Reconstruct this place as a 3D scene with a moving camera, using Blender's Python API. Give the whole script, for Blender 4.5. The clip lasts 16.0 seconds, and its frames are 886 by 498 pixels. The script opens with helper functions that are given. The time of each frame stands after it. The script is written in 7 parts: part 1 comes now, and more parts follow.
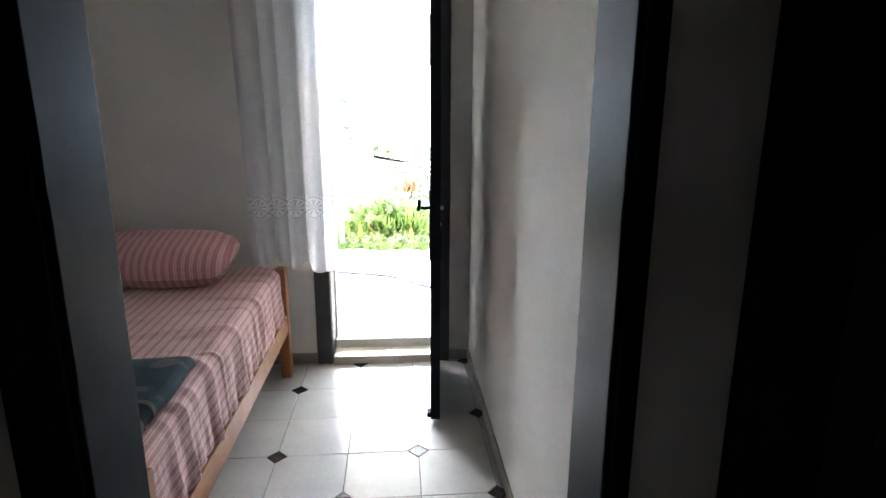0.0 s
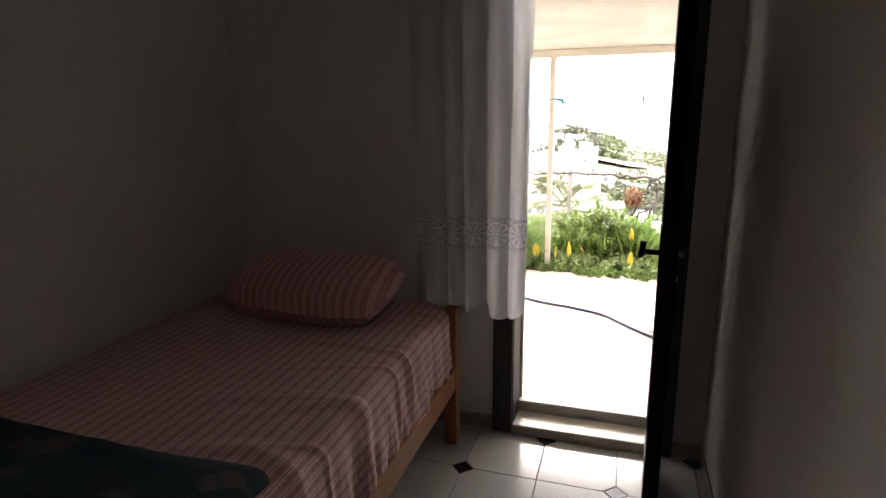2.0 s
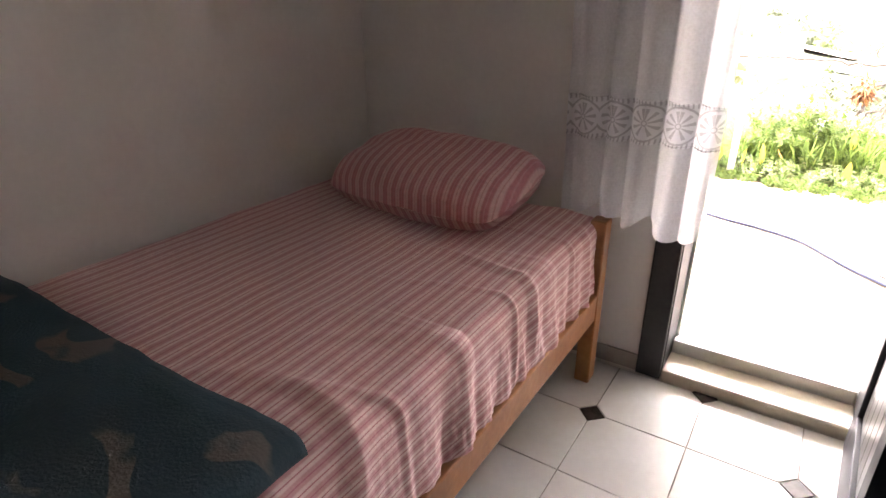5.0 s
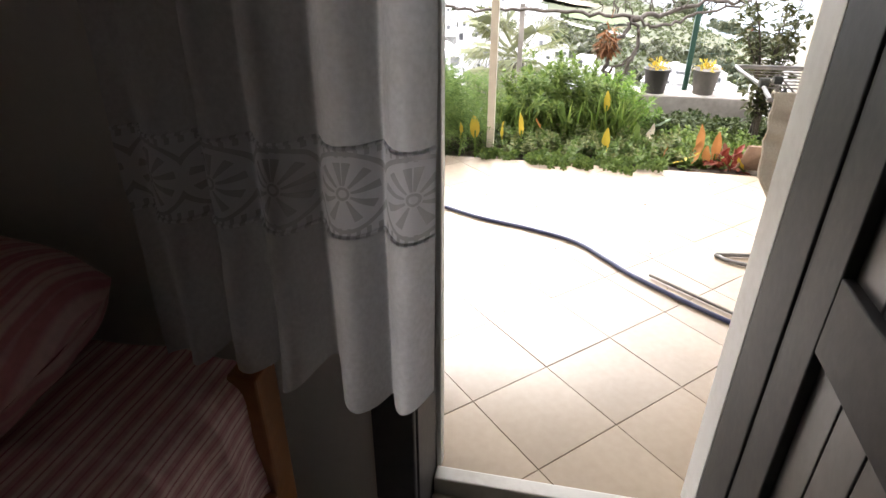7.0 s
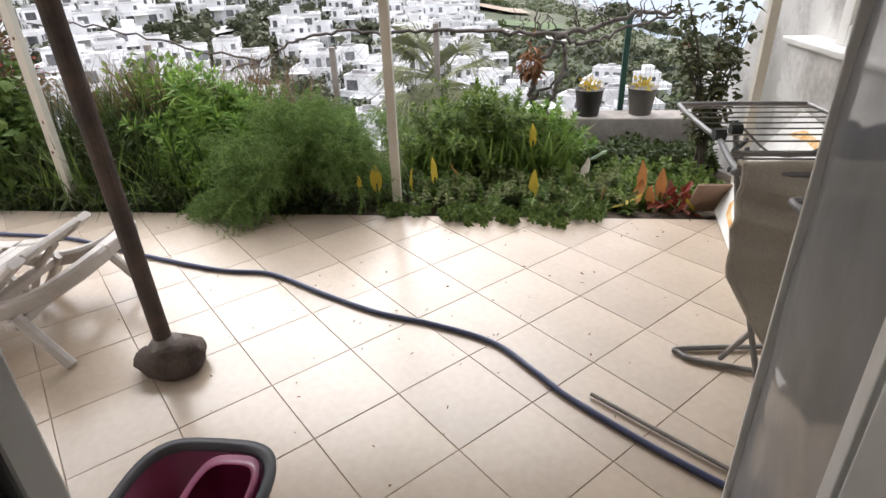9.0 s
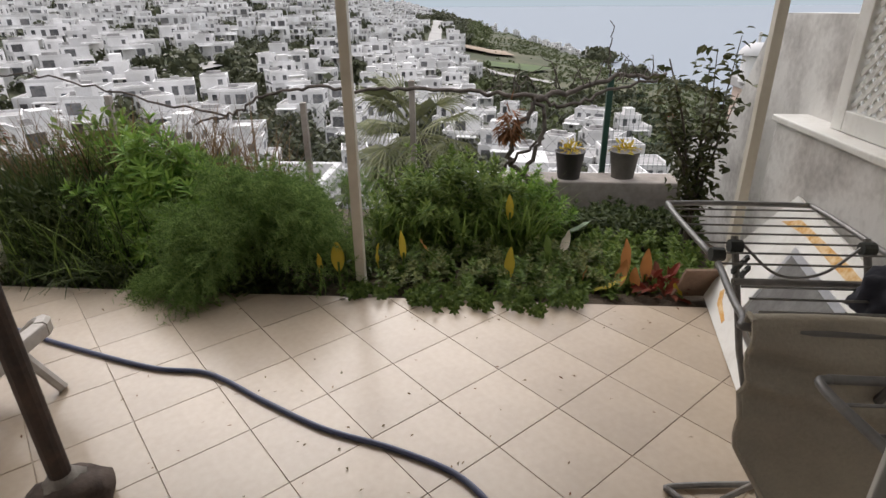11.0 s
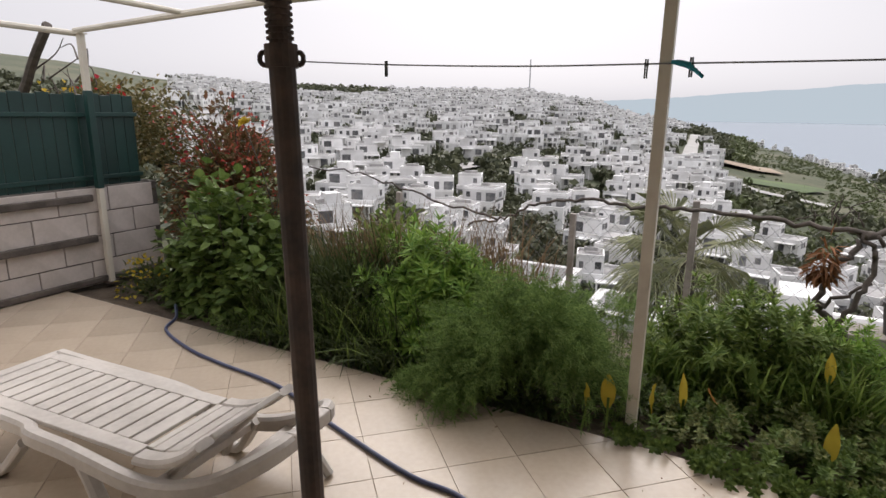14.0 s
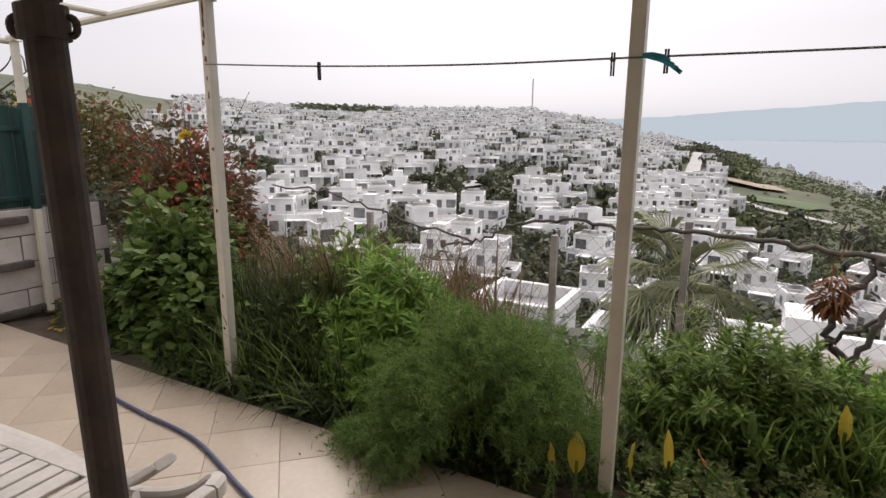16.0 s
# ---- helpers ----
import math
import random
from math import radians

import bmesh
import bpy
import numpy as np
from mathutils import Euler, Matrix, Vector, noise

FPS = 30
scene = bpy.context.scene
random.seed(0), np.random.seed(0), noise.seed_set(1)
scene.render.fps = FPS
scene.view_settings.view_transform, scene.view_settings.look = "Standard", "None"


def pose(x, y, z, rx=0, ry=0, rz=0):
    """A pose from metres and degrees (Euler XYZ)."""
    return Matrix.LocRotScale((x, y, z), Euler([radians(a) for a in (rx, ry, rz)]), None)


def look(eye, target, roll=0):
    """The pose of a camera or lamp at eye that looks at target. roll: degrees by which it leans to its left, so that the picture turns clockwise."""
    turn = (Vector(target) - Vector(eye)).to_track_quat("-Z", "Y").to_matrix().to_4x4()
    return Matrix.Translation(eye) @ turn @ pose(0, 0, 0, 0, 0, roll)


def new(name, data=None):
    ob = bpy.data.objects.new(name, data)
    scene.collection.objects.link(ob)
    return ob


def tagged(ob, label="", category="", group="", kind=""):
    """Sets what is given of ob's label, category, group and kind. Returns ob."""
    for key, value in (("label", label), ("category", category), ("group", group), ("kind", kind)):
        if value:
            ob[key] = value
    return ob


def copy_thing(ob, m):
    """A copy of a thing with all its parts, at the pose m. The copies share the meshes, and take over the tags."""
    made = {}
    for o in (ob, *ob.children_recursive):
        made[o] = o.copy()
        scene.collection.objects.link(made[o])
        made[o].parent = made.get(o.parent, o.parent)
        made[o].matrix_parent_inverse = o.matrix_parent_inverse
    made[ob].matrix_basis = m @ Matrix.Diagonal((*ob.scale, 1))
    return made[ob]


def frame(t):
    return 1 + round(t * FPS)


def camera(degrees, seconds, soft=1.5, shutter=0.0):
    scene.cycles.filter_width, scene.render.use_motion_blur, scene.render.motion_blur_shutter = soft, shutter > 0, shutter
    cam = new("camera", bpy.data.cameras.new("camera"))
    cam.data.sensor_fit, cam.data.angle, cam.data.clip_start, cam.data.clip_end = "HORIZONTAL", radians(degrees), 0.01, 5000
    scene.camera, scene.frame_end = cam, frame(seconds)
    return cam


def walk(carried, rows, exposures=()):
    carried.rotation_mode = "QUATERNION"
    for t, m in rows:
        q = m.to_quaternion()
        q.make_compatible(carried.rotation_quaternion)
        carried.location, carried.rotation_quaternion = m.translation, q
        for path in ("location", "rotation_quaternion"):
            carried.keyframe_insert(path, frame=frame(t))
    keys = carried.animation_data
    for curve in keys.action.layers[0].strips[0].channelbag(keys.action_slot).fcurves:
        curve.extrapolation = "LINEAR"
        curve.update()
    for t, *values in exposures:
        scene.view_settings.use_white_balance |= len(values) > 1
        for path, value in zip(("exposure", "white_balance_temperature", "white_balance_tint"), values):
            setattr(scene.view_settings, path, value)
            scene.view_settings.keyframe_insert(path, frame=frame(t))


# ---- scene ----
cam = camera(75.7, 16.0)
PATH = [
    (0, (-0.064, 0.093, 1.584), (0.092, 2.031, 1.116), 0.2),
    (0.5, (-0.09, 0.34, 1.605), (0.011, 2.281, 1.132), -1.0),
    (1, (-0.059, 0.653, 1.588), (-0.065, 2.597, 1.118), -0.9),
    (1.5, (-0.069, 0.875, 1.578), (-0.276, 2.81, 1.116), -1.0),
    (2, (-0.033, 0.983, 1.548), (-0.62, 2.841, 1.097), -0.6),
    (2.5, (-0.006, 1.037, 1.534), (-0.914, 2.76, 1.077), 0.1),
    (3, (0.011, 1.058, 1.512), (-1.072, 2.67, 1.034), 0.5),
    (3.2, (0.011, 1.051, 1.508), (-1.109, 2.634, 1.02), 0.4),
    (5.3, (-0.191, 1.642, 1.421), (-1.136, 3.178, 0.557), 0.6),
    (5.5, (-0.194, 1.765, 1.419), (-1.063, 3.334, 0.535), 0.5),
    (6, (-0.277, 2.067, 1.395), (-0.954, 3.705, 0.467), 0.8),
    (6.5, (-0.34, 2.336, 1.406), (-0.797, 4.034, 0.453), 1.2),
    (7, (-0.254, 2.667, 1.359), (-0.605, 4.397, 0.42), 0.1),
    (7.5, (-0.216, 2.923, 1.38), (-0.519, 4.666, 0.447), -0.3),
    (8, (-0.176, 3.172, 1.353), (-0.416, 4.926, 0.423), -0.4),
    (8.2, (-0.144, 3.246, 1.345), (-0.385, 5.008, 0.428), -1.3),
    (10.3, (-0.08, 3.71, 1.439), (-0.234, 5.486, 0.533), -0.9),
    (10.5, (-0.076, 3.742, 1.447), (-0.228, 5.526, 0.556), -0.6),
    (11, (-0.046, 3.827, 1.474), (-0.196, 5.654, 0.674), -0.5),
    (11.5, (-0.07, 3.9, 1.5), (-0.222, 5.768, 0.8), -0.5),
    (12, (-0.167, 3.958, 1.5), (-0.333, 5.851, 0.878), -0.3),
    (12.5, (-0.232, 3.988, 1.512), (-0.534, 5.885, 0.958), -0.2),
    (13, (-0.288, 3.997, 1.51), (-0.798, 5.864, 1.004), 0.3),
    (13.5, (-0.317, 3.99, 1.503), (-1.049, 5.788, 1.023), 0.5),
    (14, (-0.344, 3.985, 1.502), (-1.266, 5.697, 1.034), 0.7),
    (14.5, (-0.336, 3.999, 1.497), (-1.363, 5.654, 1.046), 0.9),
    (15, (-0.296, 4.056, 1.495), (-1.358, 5.694, 1.058), 0.9),
    (15.5, (-0.262, 4.225, 1.481), (-1.32, 5.87, 1.061), 0.6),
    (16, (-0.312, 4.477, 1.461), (-1.253, 6.195, 1.054), 0.5),
]
walk(cam, [(t, look(eye, target, roll)) for t, eye, target, roll in PATH],
     exposures=[(0.0, 4.85, 5700, 8), (0.5, 4.3, 5900, 10), (1.0, 3.42, 6200, 12), (1.5, 2.85, 6500, 14), (2.0, 2.6, 6800, 17), (2.5, 2.6, 7400, 24), (3.0, 3.2, 7600, 27),
                (3.4, 3.6, 7500, 26), (5.3, 4.7, 6700, 22), (5.6, 4.5, 6700, 22), (6.0, 3.5, 6500, 18), (6.5, 2.65, 6500, 15), (7.0, 1.9, 6500, 14), (7.5, 1.35, 6250, 13), (8.0, 1.05, 6100, 14),
                (8.6, 0.75, 6200, 14), (10.3, 0.0, 6600, 14), (11.0, -0.22, 6600, 14), (12.0, -0.22, 6600, 14), (16.0, -0.16, 6750, 16)])

# ---- world and light: an overcast day ----
world = bpy.data.worlds.new("overcast_sky")
scene.world = world
world.use_nodes = True
wn = world.node_tree.nodes
wl = world.node_tree.links
sky = wn.new("ShaderNodeTexSky")
sky.sky_type = "NISHITA"
sky.sun_disc = False
sky.sun_elevation = radians(44)
sky.sun_rotation = radians(-21.5)
sky.air_density, sky.dust_density = 1.0, 4.0
grey = wn.new("ShaderNodeHueSaturation")
grey.inputs["Saturation"].default_value = 0.16
cloud = wn.new("ShaderNodeMix")
cloud.data_type = "RGBA"
cloud.inputs[0].default_value = 0.6
cloud.inputs[7].default_value = (9.0, 9.3, 10.0, 1)
wl.new(sky.outputs[0], grey.inputs["Color"])
wl.new(grey.outputs[0], cloud.inputs[6])
tc, sep, rise = wn.new("ShaderNodeTexCoord"), wn.new("ShaderNodeSeparateXYZ"), wn.new("ShaderNodeMapRange")
wl.new(tc.outputs["Generated"], sep.inputs[0])
wl.new(sep.outputs[2], rise.inputs[0])
rise.inputs[1].default_value, rise.inputs[2].default_value, rise.inputs[3].default_value, rise.inputs[4].default_value = 0.15, 1.0, 1.06, 2.4
zen = wn.new("ShaderNodeVectorMath")
zen.operation = "SCALE"
wl.new(cloud.outputs[2], zen.inputs[0])
wl.new(rise.outputs[0], zen.inputs["Scale"])
wl.new(zen.outputs[0], wn["Background"].inputs[0])
wn["Background"].inputs[1].default_value = 0.11
sun = new("sun", bpy.data.lights.new("sun", "SUN"))
sun.data.energy, sun.data.angle, sun.data.color = 1.95, radians(45), (1.0, 0.96, 0.9)
sun.matrix_world = look((-6.5, 16.5, 17.0), (0, 0, 0))


# ---- materials ----
def nodes_of(name):
    m = bpy.data.materials.new(name)
    m.use_nodes = True
    return m, m.node_tree.nodes, m.node_tree.links, m.node_tree.nodes["Principled BSDF"]


def surf(name, a, b=None, scale=6.0, fine=60.0, rough=0.6, bump=0.15, metal=0.0, spread=0.0, island=False, spec=0.5, gap=0.01, low=0.35, high=0.65):
    """Two colours mixed by a large and a fine noise, with relief; spread: how far single pieces differ."""
    m, n, l, p = nodes_of(name)
    b = b or tuple(c * 0.75 for c in a)
    co = n.new("ShaderNodeTexCoord")
    big, small = n.new("ShaderNodeTexNoise"), n.new("ShaderNodeTexNoise")
    big.inputs["Scale"].default_value, big.inputs["Detail"].default_value = scale, 6
    small.inputs["Scale"].default_value, small.inputs["Detail"].default_value = fine, 4
    for t in (big, small):
        l.new(co.outputs["Object"], t.inputs["Vector"])
    add = n.new("ShaderNodeMath")
    add.operation = "MULTIPLY_ADD"
    l.new(small.outputs[0], add.inputs[0])
    add.inputs[1].default_value = 0.35
    l.new(big.outputs[0], add.inputs[2])
    ramp = n.new("ShaderNodeMapRange")
    ramp.inputs[1].default_value, ramp.inputs[2].default_value = low + 0.17, high + 0.17
    l.new(add.outputs[0], ramp.inputs[0])
    mix = n.new("ShaderNodeMix")
    mix.data_type = "RGBA"
    l.new(ramp.outputs[0], mix.inputs[0])
    mix.inputs[6].default_value, mix.inputs[7].default_value = (*a, 1), (*b, 1)
    out = mix.outputs[2]
    if spread:
        hsv = n.new("ShaderNodeHueSaturation")
        if island:
            rnd = n.new("ShaderNodeNewGeometry").outputs["Random Per Island"]
        else:
            rnd = n.new("ShaderNodeObjectInfo").outputs["Random"]
        mr = n.new("ShaderNodeMapRange")
        l.new(rnd, mr.inputs[0])
        mr.inputs[3].default_value, mr.inputs[4].default_value = 1 - spread, 1 + spread
        l.new(mr.outputs[0], hsv.inputs["Value"])
        l.new(out, hsv.inputs["Color"])
        out = hsv.outputs[0]
    l.new(out, p.inputs["Base Color"])
    p.inputs["Roughness"].default_value, p.inputs["Metallic"].default_value = rough, metal
    p.inputs["Specular IOR Level"].default_value = spec
    if bump:
        bp = n.new("ShaderNodeBump")
        bp.inputs["Strength"].default_value, bp.inputs["Distance"].default_value = bump, gap
        l.new(add.outputs[0], bp.inputs["Height"])
        l.new(bp.outputs[0], p.inputs["Normal"])
    return m


def leafy(name, a, b, rough=0.5, spread=0.35, clear=0.25):
    """Leaf colour that differs leaf by leaf and lets some light through."""
    m, n, l, p = nodes_of(name)
    g = n.new("ShaderNodeNewGeometry")
    mix = n.new("ShaderNodeMix")
    mix.data_type = "RGBA"
    mix.inputs[6].default_value, mix.inputs[7].default_value = (*a, 1), (*b, 1)
    l.new(g.outputs["Random Per Island"], mix.inputs[0])
    l.new(mix.outputs[2], p.inputs["Base Color"])
    p.inputs["Roughness"].default_value = rough
    p.inputs["Specular IOR Level"].default_value = 0.15
    tr = n.new("ShaderNodeBsdfTranslucent")
    l.new(mix.outputs[2], tr.inputs["Color"])
    sh = n.new("ShaderNodeMixShader")
    sh.inputs[0].default_value = clear
    l.new(p.outputs[0], sh.inputs[1])
    l.new(tr.outputs[0], sh.inputs[2])
    l.new(sh.outputs[0], n["Material Output"].inputs[0])
    return m


M = dict(
    plaster=surf("white_plaster", (0.76, 0.73, 0.69), (0.70, 0.67, 0.63), 1.6, 45, 0.8, 0.12),
    ceiling=surf("ceiling_paint", (0.72, 0.70, 0.66), (0.66, 0.64, 0.6), 2, 40, 0.85, 0.08),
    outwall=surf("outdoor_render", (0.70, 0.69, 0.66), (0.55, 0.54, 0.5), 1.5, 25, 0.85, 0.3),
    concrete=surf("weathered_concrete", (0.42, 0.375, 0.33), (0.27, 0.24, 0.21), 3.2, 22, 0.9, 0.6, gap=0.02),
    render_grey=surf("stained_grey_render", (0.62, 0.605, 0.57), (0.34, 0.32, 0.295), 4.5, 30, 0.9, 0.5, low=0.42, high=0.75),
    tile=surf("cream_floor_tile", (0.58, 0.575, 0.55), (0.53, 0.525, 0.50), 4, 30, 0.16, 0.02, spread=0.04),
    inset=surf("dark_tile_inset", (0.035, 0.03, 0.03), (0.06, 0.05, 0.05), 20, 90, 0.25, 0.05, spread=0.3),
    grout=surf("grout", (0.25, 0.22, 0.19), (0.14, 0.12, 0.10), 8, 70, 0.9, 0.3),
    stone_tile=surf("beige_terrace_tile", (0.465, 0.382, 0.292), (0.385, 0.313, 0.238), 1.3, 34, 0.27, 0.04, spread=0.05),
    stone_grout=surf("terrace_grout", (0.42, 0.345, 0.265), (0.29, 0.24, 0.185), 7, 60, 0.9, 0.3),
    marble=surf("cream_marble", (0.62, 0.57, 0.47), (0.50, 0.45, 0.36), 5, 30, 0.3, 0.05),
    black=surf("black_gloss_paint", (0.009, 0.011, 0.015), (0.014, 0.016, 0.02), 3, 60, 0.42, 0.06, spec=0.03),
    blackwood=surf("dark_door_leaf", (0.026, 0.026, 0.029), (0.048, 0.046, 0.045), 4, 50, 0.55, 0.12, spec=0.35),
    white_paint=surf("aged_white_paint", (0.72, 0.71, 0.67), (0.55, 0.53, 0.48), 6, 40, 0.45, 0.1, low=0.5, high=0.85),
    post=surf("cream_painted_steel", (0.60, 0.56, 0.47), (0.48, 0.43, 0.35), 5, 30, 0.45, 0.12, low=0.5, high=0.9),
    rust=surf("rusty_steel", (0.045, 0.035, 0.030), (0.090, 0.060, 0.045), 9, 60, 0.75, 0.5),
    chrome=surf("brushed_steel", (0.55, 0.55, 0.56), (0.45, 0.45, 0.46), 10, 90, 0.3, 0.03, metal=1.0),
    wood=surf("pine_wood", (0.36, 0.15, 0.05), (0.26, 0.10, 0.03), 5, 40, 0.45, 0.15),
    # made-up dark brown that keeps bounced light down in the passage
    bounce_dark=surf("dark_brown_bounce_cut", (0.14, 0.10, 0.075), (0.10, 0.072, 0.054), 4, 40, 0.7, 0.2, spec=0.1),
    soil=surf("dark_soil", (0.055, 0.038, 0.025), (0.10, 0.075, 0.05), 7, 50, 0.95, 0.9, gap=0.03),
)


# ---- mesh helpers ----
def part(name, bm, material, parent=None, label="", smooth=False):
    """Links a bmesh, or (points, faces), as one mesh object, under a thing where one is given."""
    me = bpy.data.meshes.new(name)
    if isinstance(bm, tuple):
        me.from_pydata([tuple(v) for v in bm[0]], [], [tuple(q) for q in bm[1]])
    else:
        bm.to_mesh(me)
        bm.free()
    if smooth:
        me.shade_smooth()
    for mt in material if isinstance(material, (list, tuple)) else [material]:
        me.materials.append(mt)
    ob = new(name, me)
    if parent:
        ob.parent = parent
    if label:
        ob["label"] = label
    return ob


def holder(name, m=None, **tags):
    ob = new(name)
    ob.empty_display_size = 0.1
    if m is not None:
        ob.matrix_world = m
    return tagged(ob, **tags)


def box(x0, x1, y0, y1, z0, z1, bevel=0.0, bm=None, turn=None):
    bm = bm or bmesh.new()
    r = bmesh.ops.create_cube(bm, size=1.0)
    vs = r["verts"]
    for v in vs:
        v.co = Vector(((x0 + x1) / 2 + v.co.x * (x1 - x0), (y0 + y1) / 2 + v.co.y * (y1 - y0), (z0 + z1) / 2 + v.co.z * (z1 - z0)))
    if turn is not None:
        bmesh.ops.transform(bm, matrix=turn, verts=vs)
    if bevel:
        es = list({e for v in vs for e in v.link_edges})
        bmesh.ops.bevel(bm, geom=es, offset=bevel, segments=2, affect="EDGES", profile=0.5)
    return bm


def rod(points, radius, sides=8, bm=None, taper=1.0, cap=True):
    """A round bar along points; taper: the end's radius over the start's."""
    bm = bm or bmesh.new()
    pts = [Vector(p) for p in points]
    rings, side = [], None
    for i, p in enumerate(pts):
        d = (pts[min(i + 1, len(pts) - 1)] - pts[max(i - 1, 0)]).normalized()
        if side is None:
            side = d.orthogonal().normalized()
        side = (side - d * side.dot(d)).normalized()
        up = d.cross(side)
        rr = radius * (1 + (taper - 1) * i / max(1, len(pts) - 1))
        rings.append([bm.verts.new(p + (side * math.cos(a) + up * math.sin(a)) * rr) for a in [2 * math.pi * k / sides for k in range(sides)]])
    for a, b in zip(rings, rings[1:]):
        for k in range(sides):
            bm.faces.new((a[k], a[(k + 1) % sides], b[(k + 1) % sides], b[k]))
    if cap:
        bm.faces.new(rings[0][::-1])
        bm.faces.new(rings[-1])
    return bm


def curve_points(ctrl, per=8):
    """A smooth line through the control points."""
    p = [Vector(c) for c in ctrl]
    p = [2 * p[0] - p[1]] + p + [2 * p[-1] - p[-2]]
    out = []
    for i in range(1, len(p) - 2):
        for k in range(per):
            t = k / per
            a, b, c, d = p[i - 1], p[i], p[i + 1], p[i + 2]
            out.append(0.5 * ((2 * b) + (c - a) * t + (2 * a - 5 * b + 4 * c - d) * t * t + (3 * b - a - 3 * c + d) * t ** 3))
    out.append(p[-2])
    return out


def structure(name, bm, material, label="", smooth=False):
    return tagged(part(name, bm, material, None, label, smooth), kind="structure")


# ---- the bedroom and the passage before it ----
XL, XR, YF, YD, H = -1.97, 0.385, 1.145, 3.56, 2.5      # left and right wall, passage wall, door wall, ceiling height
DX0, DX1, DH = -0.49, 0.155, 2.21                         # the garden door's opening
YO, ZT = 3.78, 0.09                                      # outer face of the house, height of the terrace

structure("wall_left", box(XL - 0.2, XL, -1.2, YD, -0.05, H), M["plaster"], "white plastered bedroom wall beside the bed")
structure("wall_right", box(XR, XR + 0.15, YF, YD, -0.05, H), M["plaster"], "white plastered bedroom wall behind the door")
bm = box(-5.6, DX0 - 0.07, YD, YO, -0.4, 2.9)
box(DX1 + 0.07, 1.75, YD, YO, -0.4, 2.9, bm=bm)
box(DX0 - 0.07, DX1 + 0.07, YD, YO, DH + 0.07, 2.9, bm=bm)
box(DX0 - 0.07, DX1 + 0.07, YD + 0.01, YO, -0.4, -0.02, bm=bm)
structure("wall_garden", bm, M["plaster"], "thick white house wall with the garden door")
JX0, JX1 = -0.577, 0.295
bm = box(XL, JX0 - 0.05, 0.97, YF, -0.05, H)
box(JX1 + 0.05, 1.6, 0.97, YF, -0.05, H, bm=bm)
box(JX0 - 0.05, JX1 + 0.05, 0.97, YF, 2.1, H, bm=bm)
structure("wall_passage", bm, M["plaster"], "white wall with the bedroom doorway")
# side and back walls, hardly in view, darkened so the passage stays unlit
structure("wall_passage_side", box(1.6, 1.75, -1.35, 1.145, -0.05, H), M["bounce_dark"], "side wall of the passage, coloured dark to cut bounced light")
structure("wall_passage_back", box(XL - 0.2, 1.6, -1.35, -1.2, -0.05, H), M["bounce_dark"], "unseen wall closing the passage, coloured dark to cut bounced light")
structure("ceiling", box(XL - 0.2, 1.6, -1.35, YD, H, H + 0.15), M["ceiling"], "plain white bedroom ceiling")
structure("ceiling_lintel", box(-5.6, 1.75, 3.57, YO - 0.01, 2.9, 3.0), M["ceiling"], "flat top of the house wall")

# ---- terrace, garden ground, hillside ----
structure("terrace_bed", box(-5.0, 1.3, YO - 0.02, 6.36, -0.35, ZT - 0.004), M["stone_grout"], "mortar bed under the terrace tiles")
EL = [(-180, 5), (-75, 4.8), (-68, 4.35), (-63, 3.95), (-59, 3.5), (-55, 2.7), (-48, 2.2), (-44, 1.8), (-38, 1.8), (-24, 1.8), (-20, 1.8), (-16.7, 1.2), (-13.5, 0.8), (-10.3, -0.3),
      (-4.8, -1.0), (-2.6, -1.7), (2.8, -3.0), (5.5, -3.9), (10.7, -5.2), (13.3, -6.4), (18, -7.0), (22.6, -8.6), (35, -10), (60, -9), (180, 5)]
SEA = -46.0


def ridge(a):
    """Distance and height of the skyline of the hills at bearing a."""
    el = float(np.interp(a, [e[0] for e in EL], [e[1] for e in EL]))
    r = float(np.interp(a, [-90, -50, -10, 0, 5, 14, 23, 60], [700, 760, 860, 900, 660, 420, 305, 300]))
    return r, r * math.tan(radians(el))


def ground_z(x, y):
    r, a = math.hypot(x + 0.25, y - 4), math.degrees(math.atan2(x + 0.25, y - 4))
    if r < 60:
        d = max(0.0, min(y - 8.7, r))
        near = -0.5 - 0.56 * d
        return near if y > 0 else -0.5
    rr, zz = ridge(a)
    if abs(a) > 100:
        return -0.5 + (r - 60) * 0.02
    z0 = -0.5 - 0.56 * max(0.0, min((60 * math.cos(radians(a))) - 4.7, 60))
    if r <= rr:
        s = (r - 60) / (rr - 60)
        return z0 + (zz - z0) * s + 1.6 * noise.noise((x * 0.012, y * 0.012, 0)) * min(1, 4 * s * (1 - s) * 2)
    return max(SEA - 8, zz - (r - rr) * 0.35)


rs = [0.0, 3, 4.8, 5.5, 7, 9, 12, 16, 22, 30, 42, 60] + [60 + 20 * k for k in range(1, 48)] + [1040, 1120, 1300, 1800, 2600, 4800]
na = 180
pts, faces = [], []
for i, r in enumerate(rs):
    for k in range(na):
        a = 2 * math.pi * k / na
        x, y = -0.25 + r * math.sin(a), 4 + r * math.cos(a)
        pts.append((x, y, ground_z(x, y)))
for i in range(len(rs) - 1):
    for k in range(na):
        q = (k + 1) % na
        faces.append((i * na + k, (i + 1) * na + k, (i + 1) * na + q, i * na + q))
M["hill"] = surf("scrub_hillside", (0.055, 0.066, 0.031), (0.098, 0.098, 0.054), 0.022, 0.3, 0.95, 0.5, gap=1.0, low=0.45, high=0.6)
structure("ground", (pts, faces), M["hill"], "scrubby green hillside falling away to the sea", smooth=True)
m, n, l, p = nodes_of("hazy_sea")
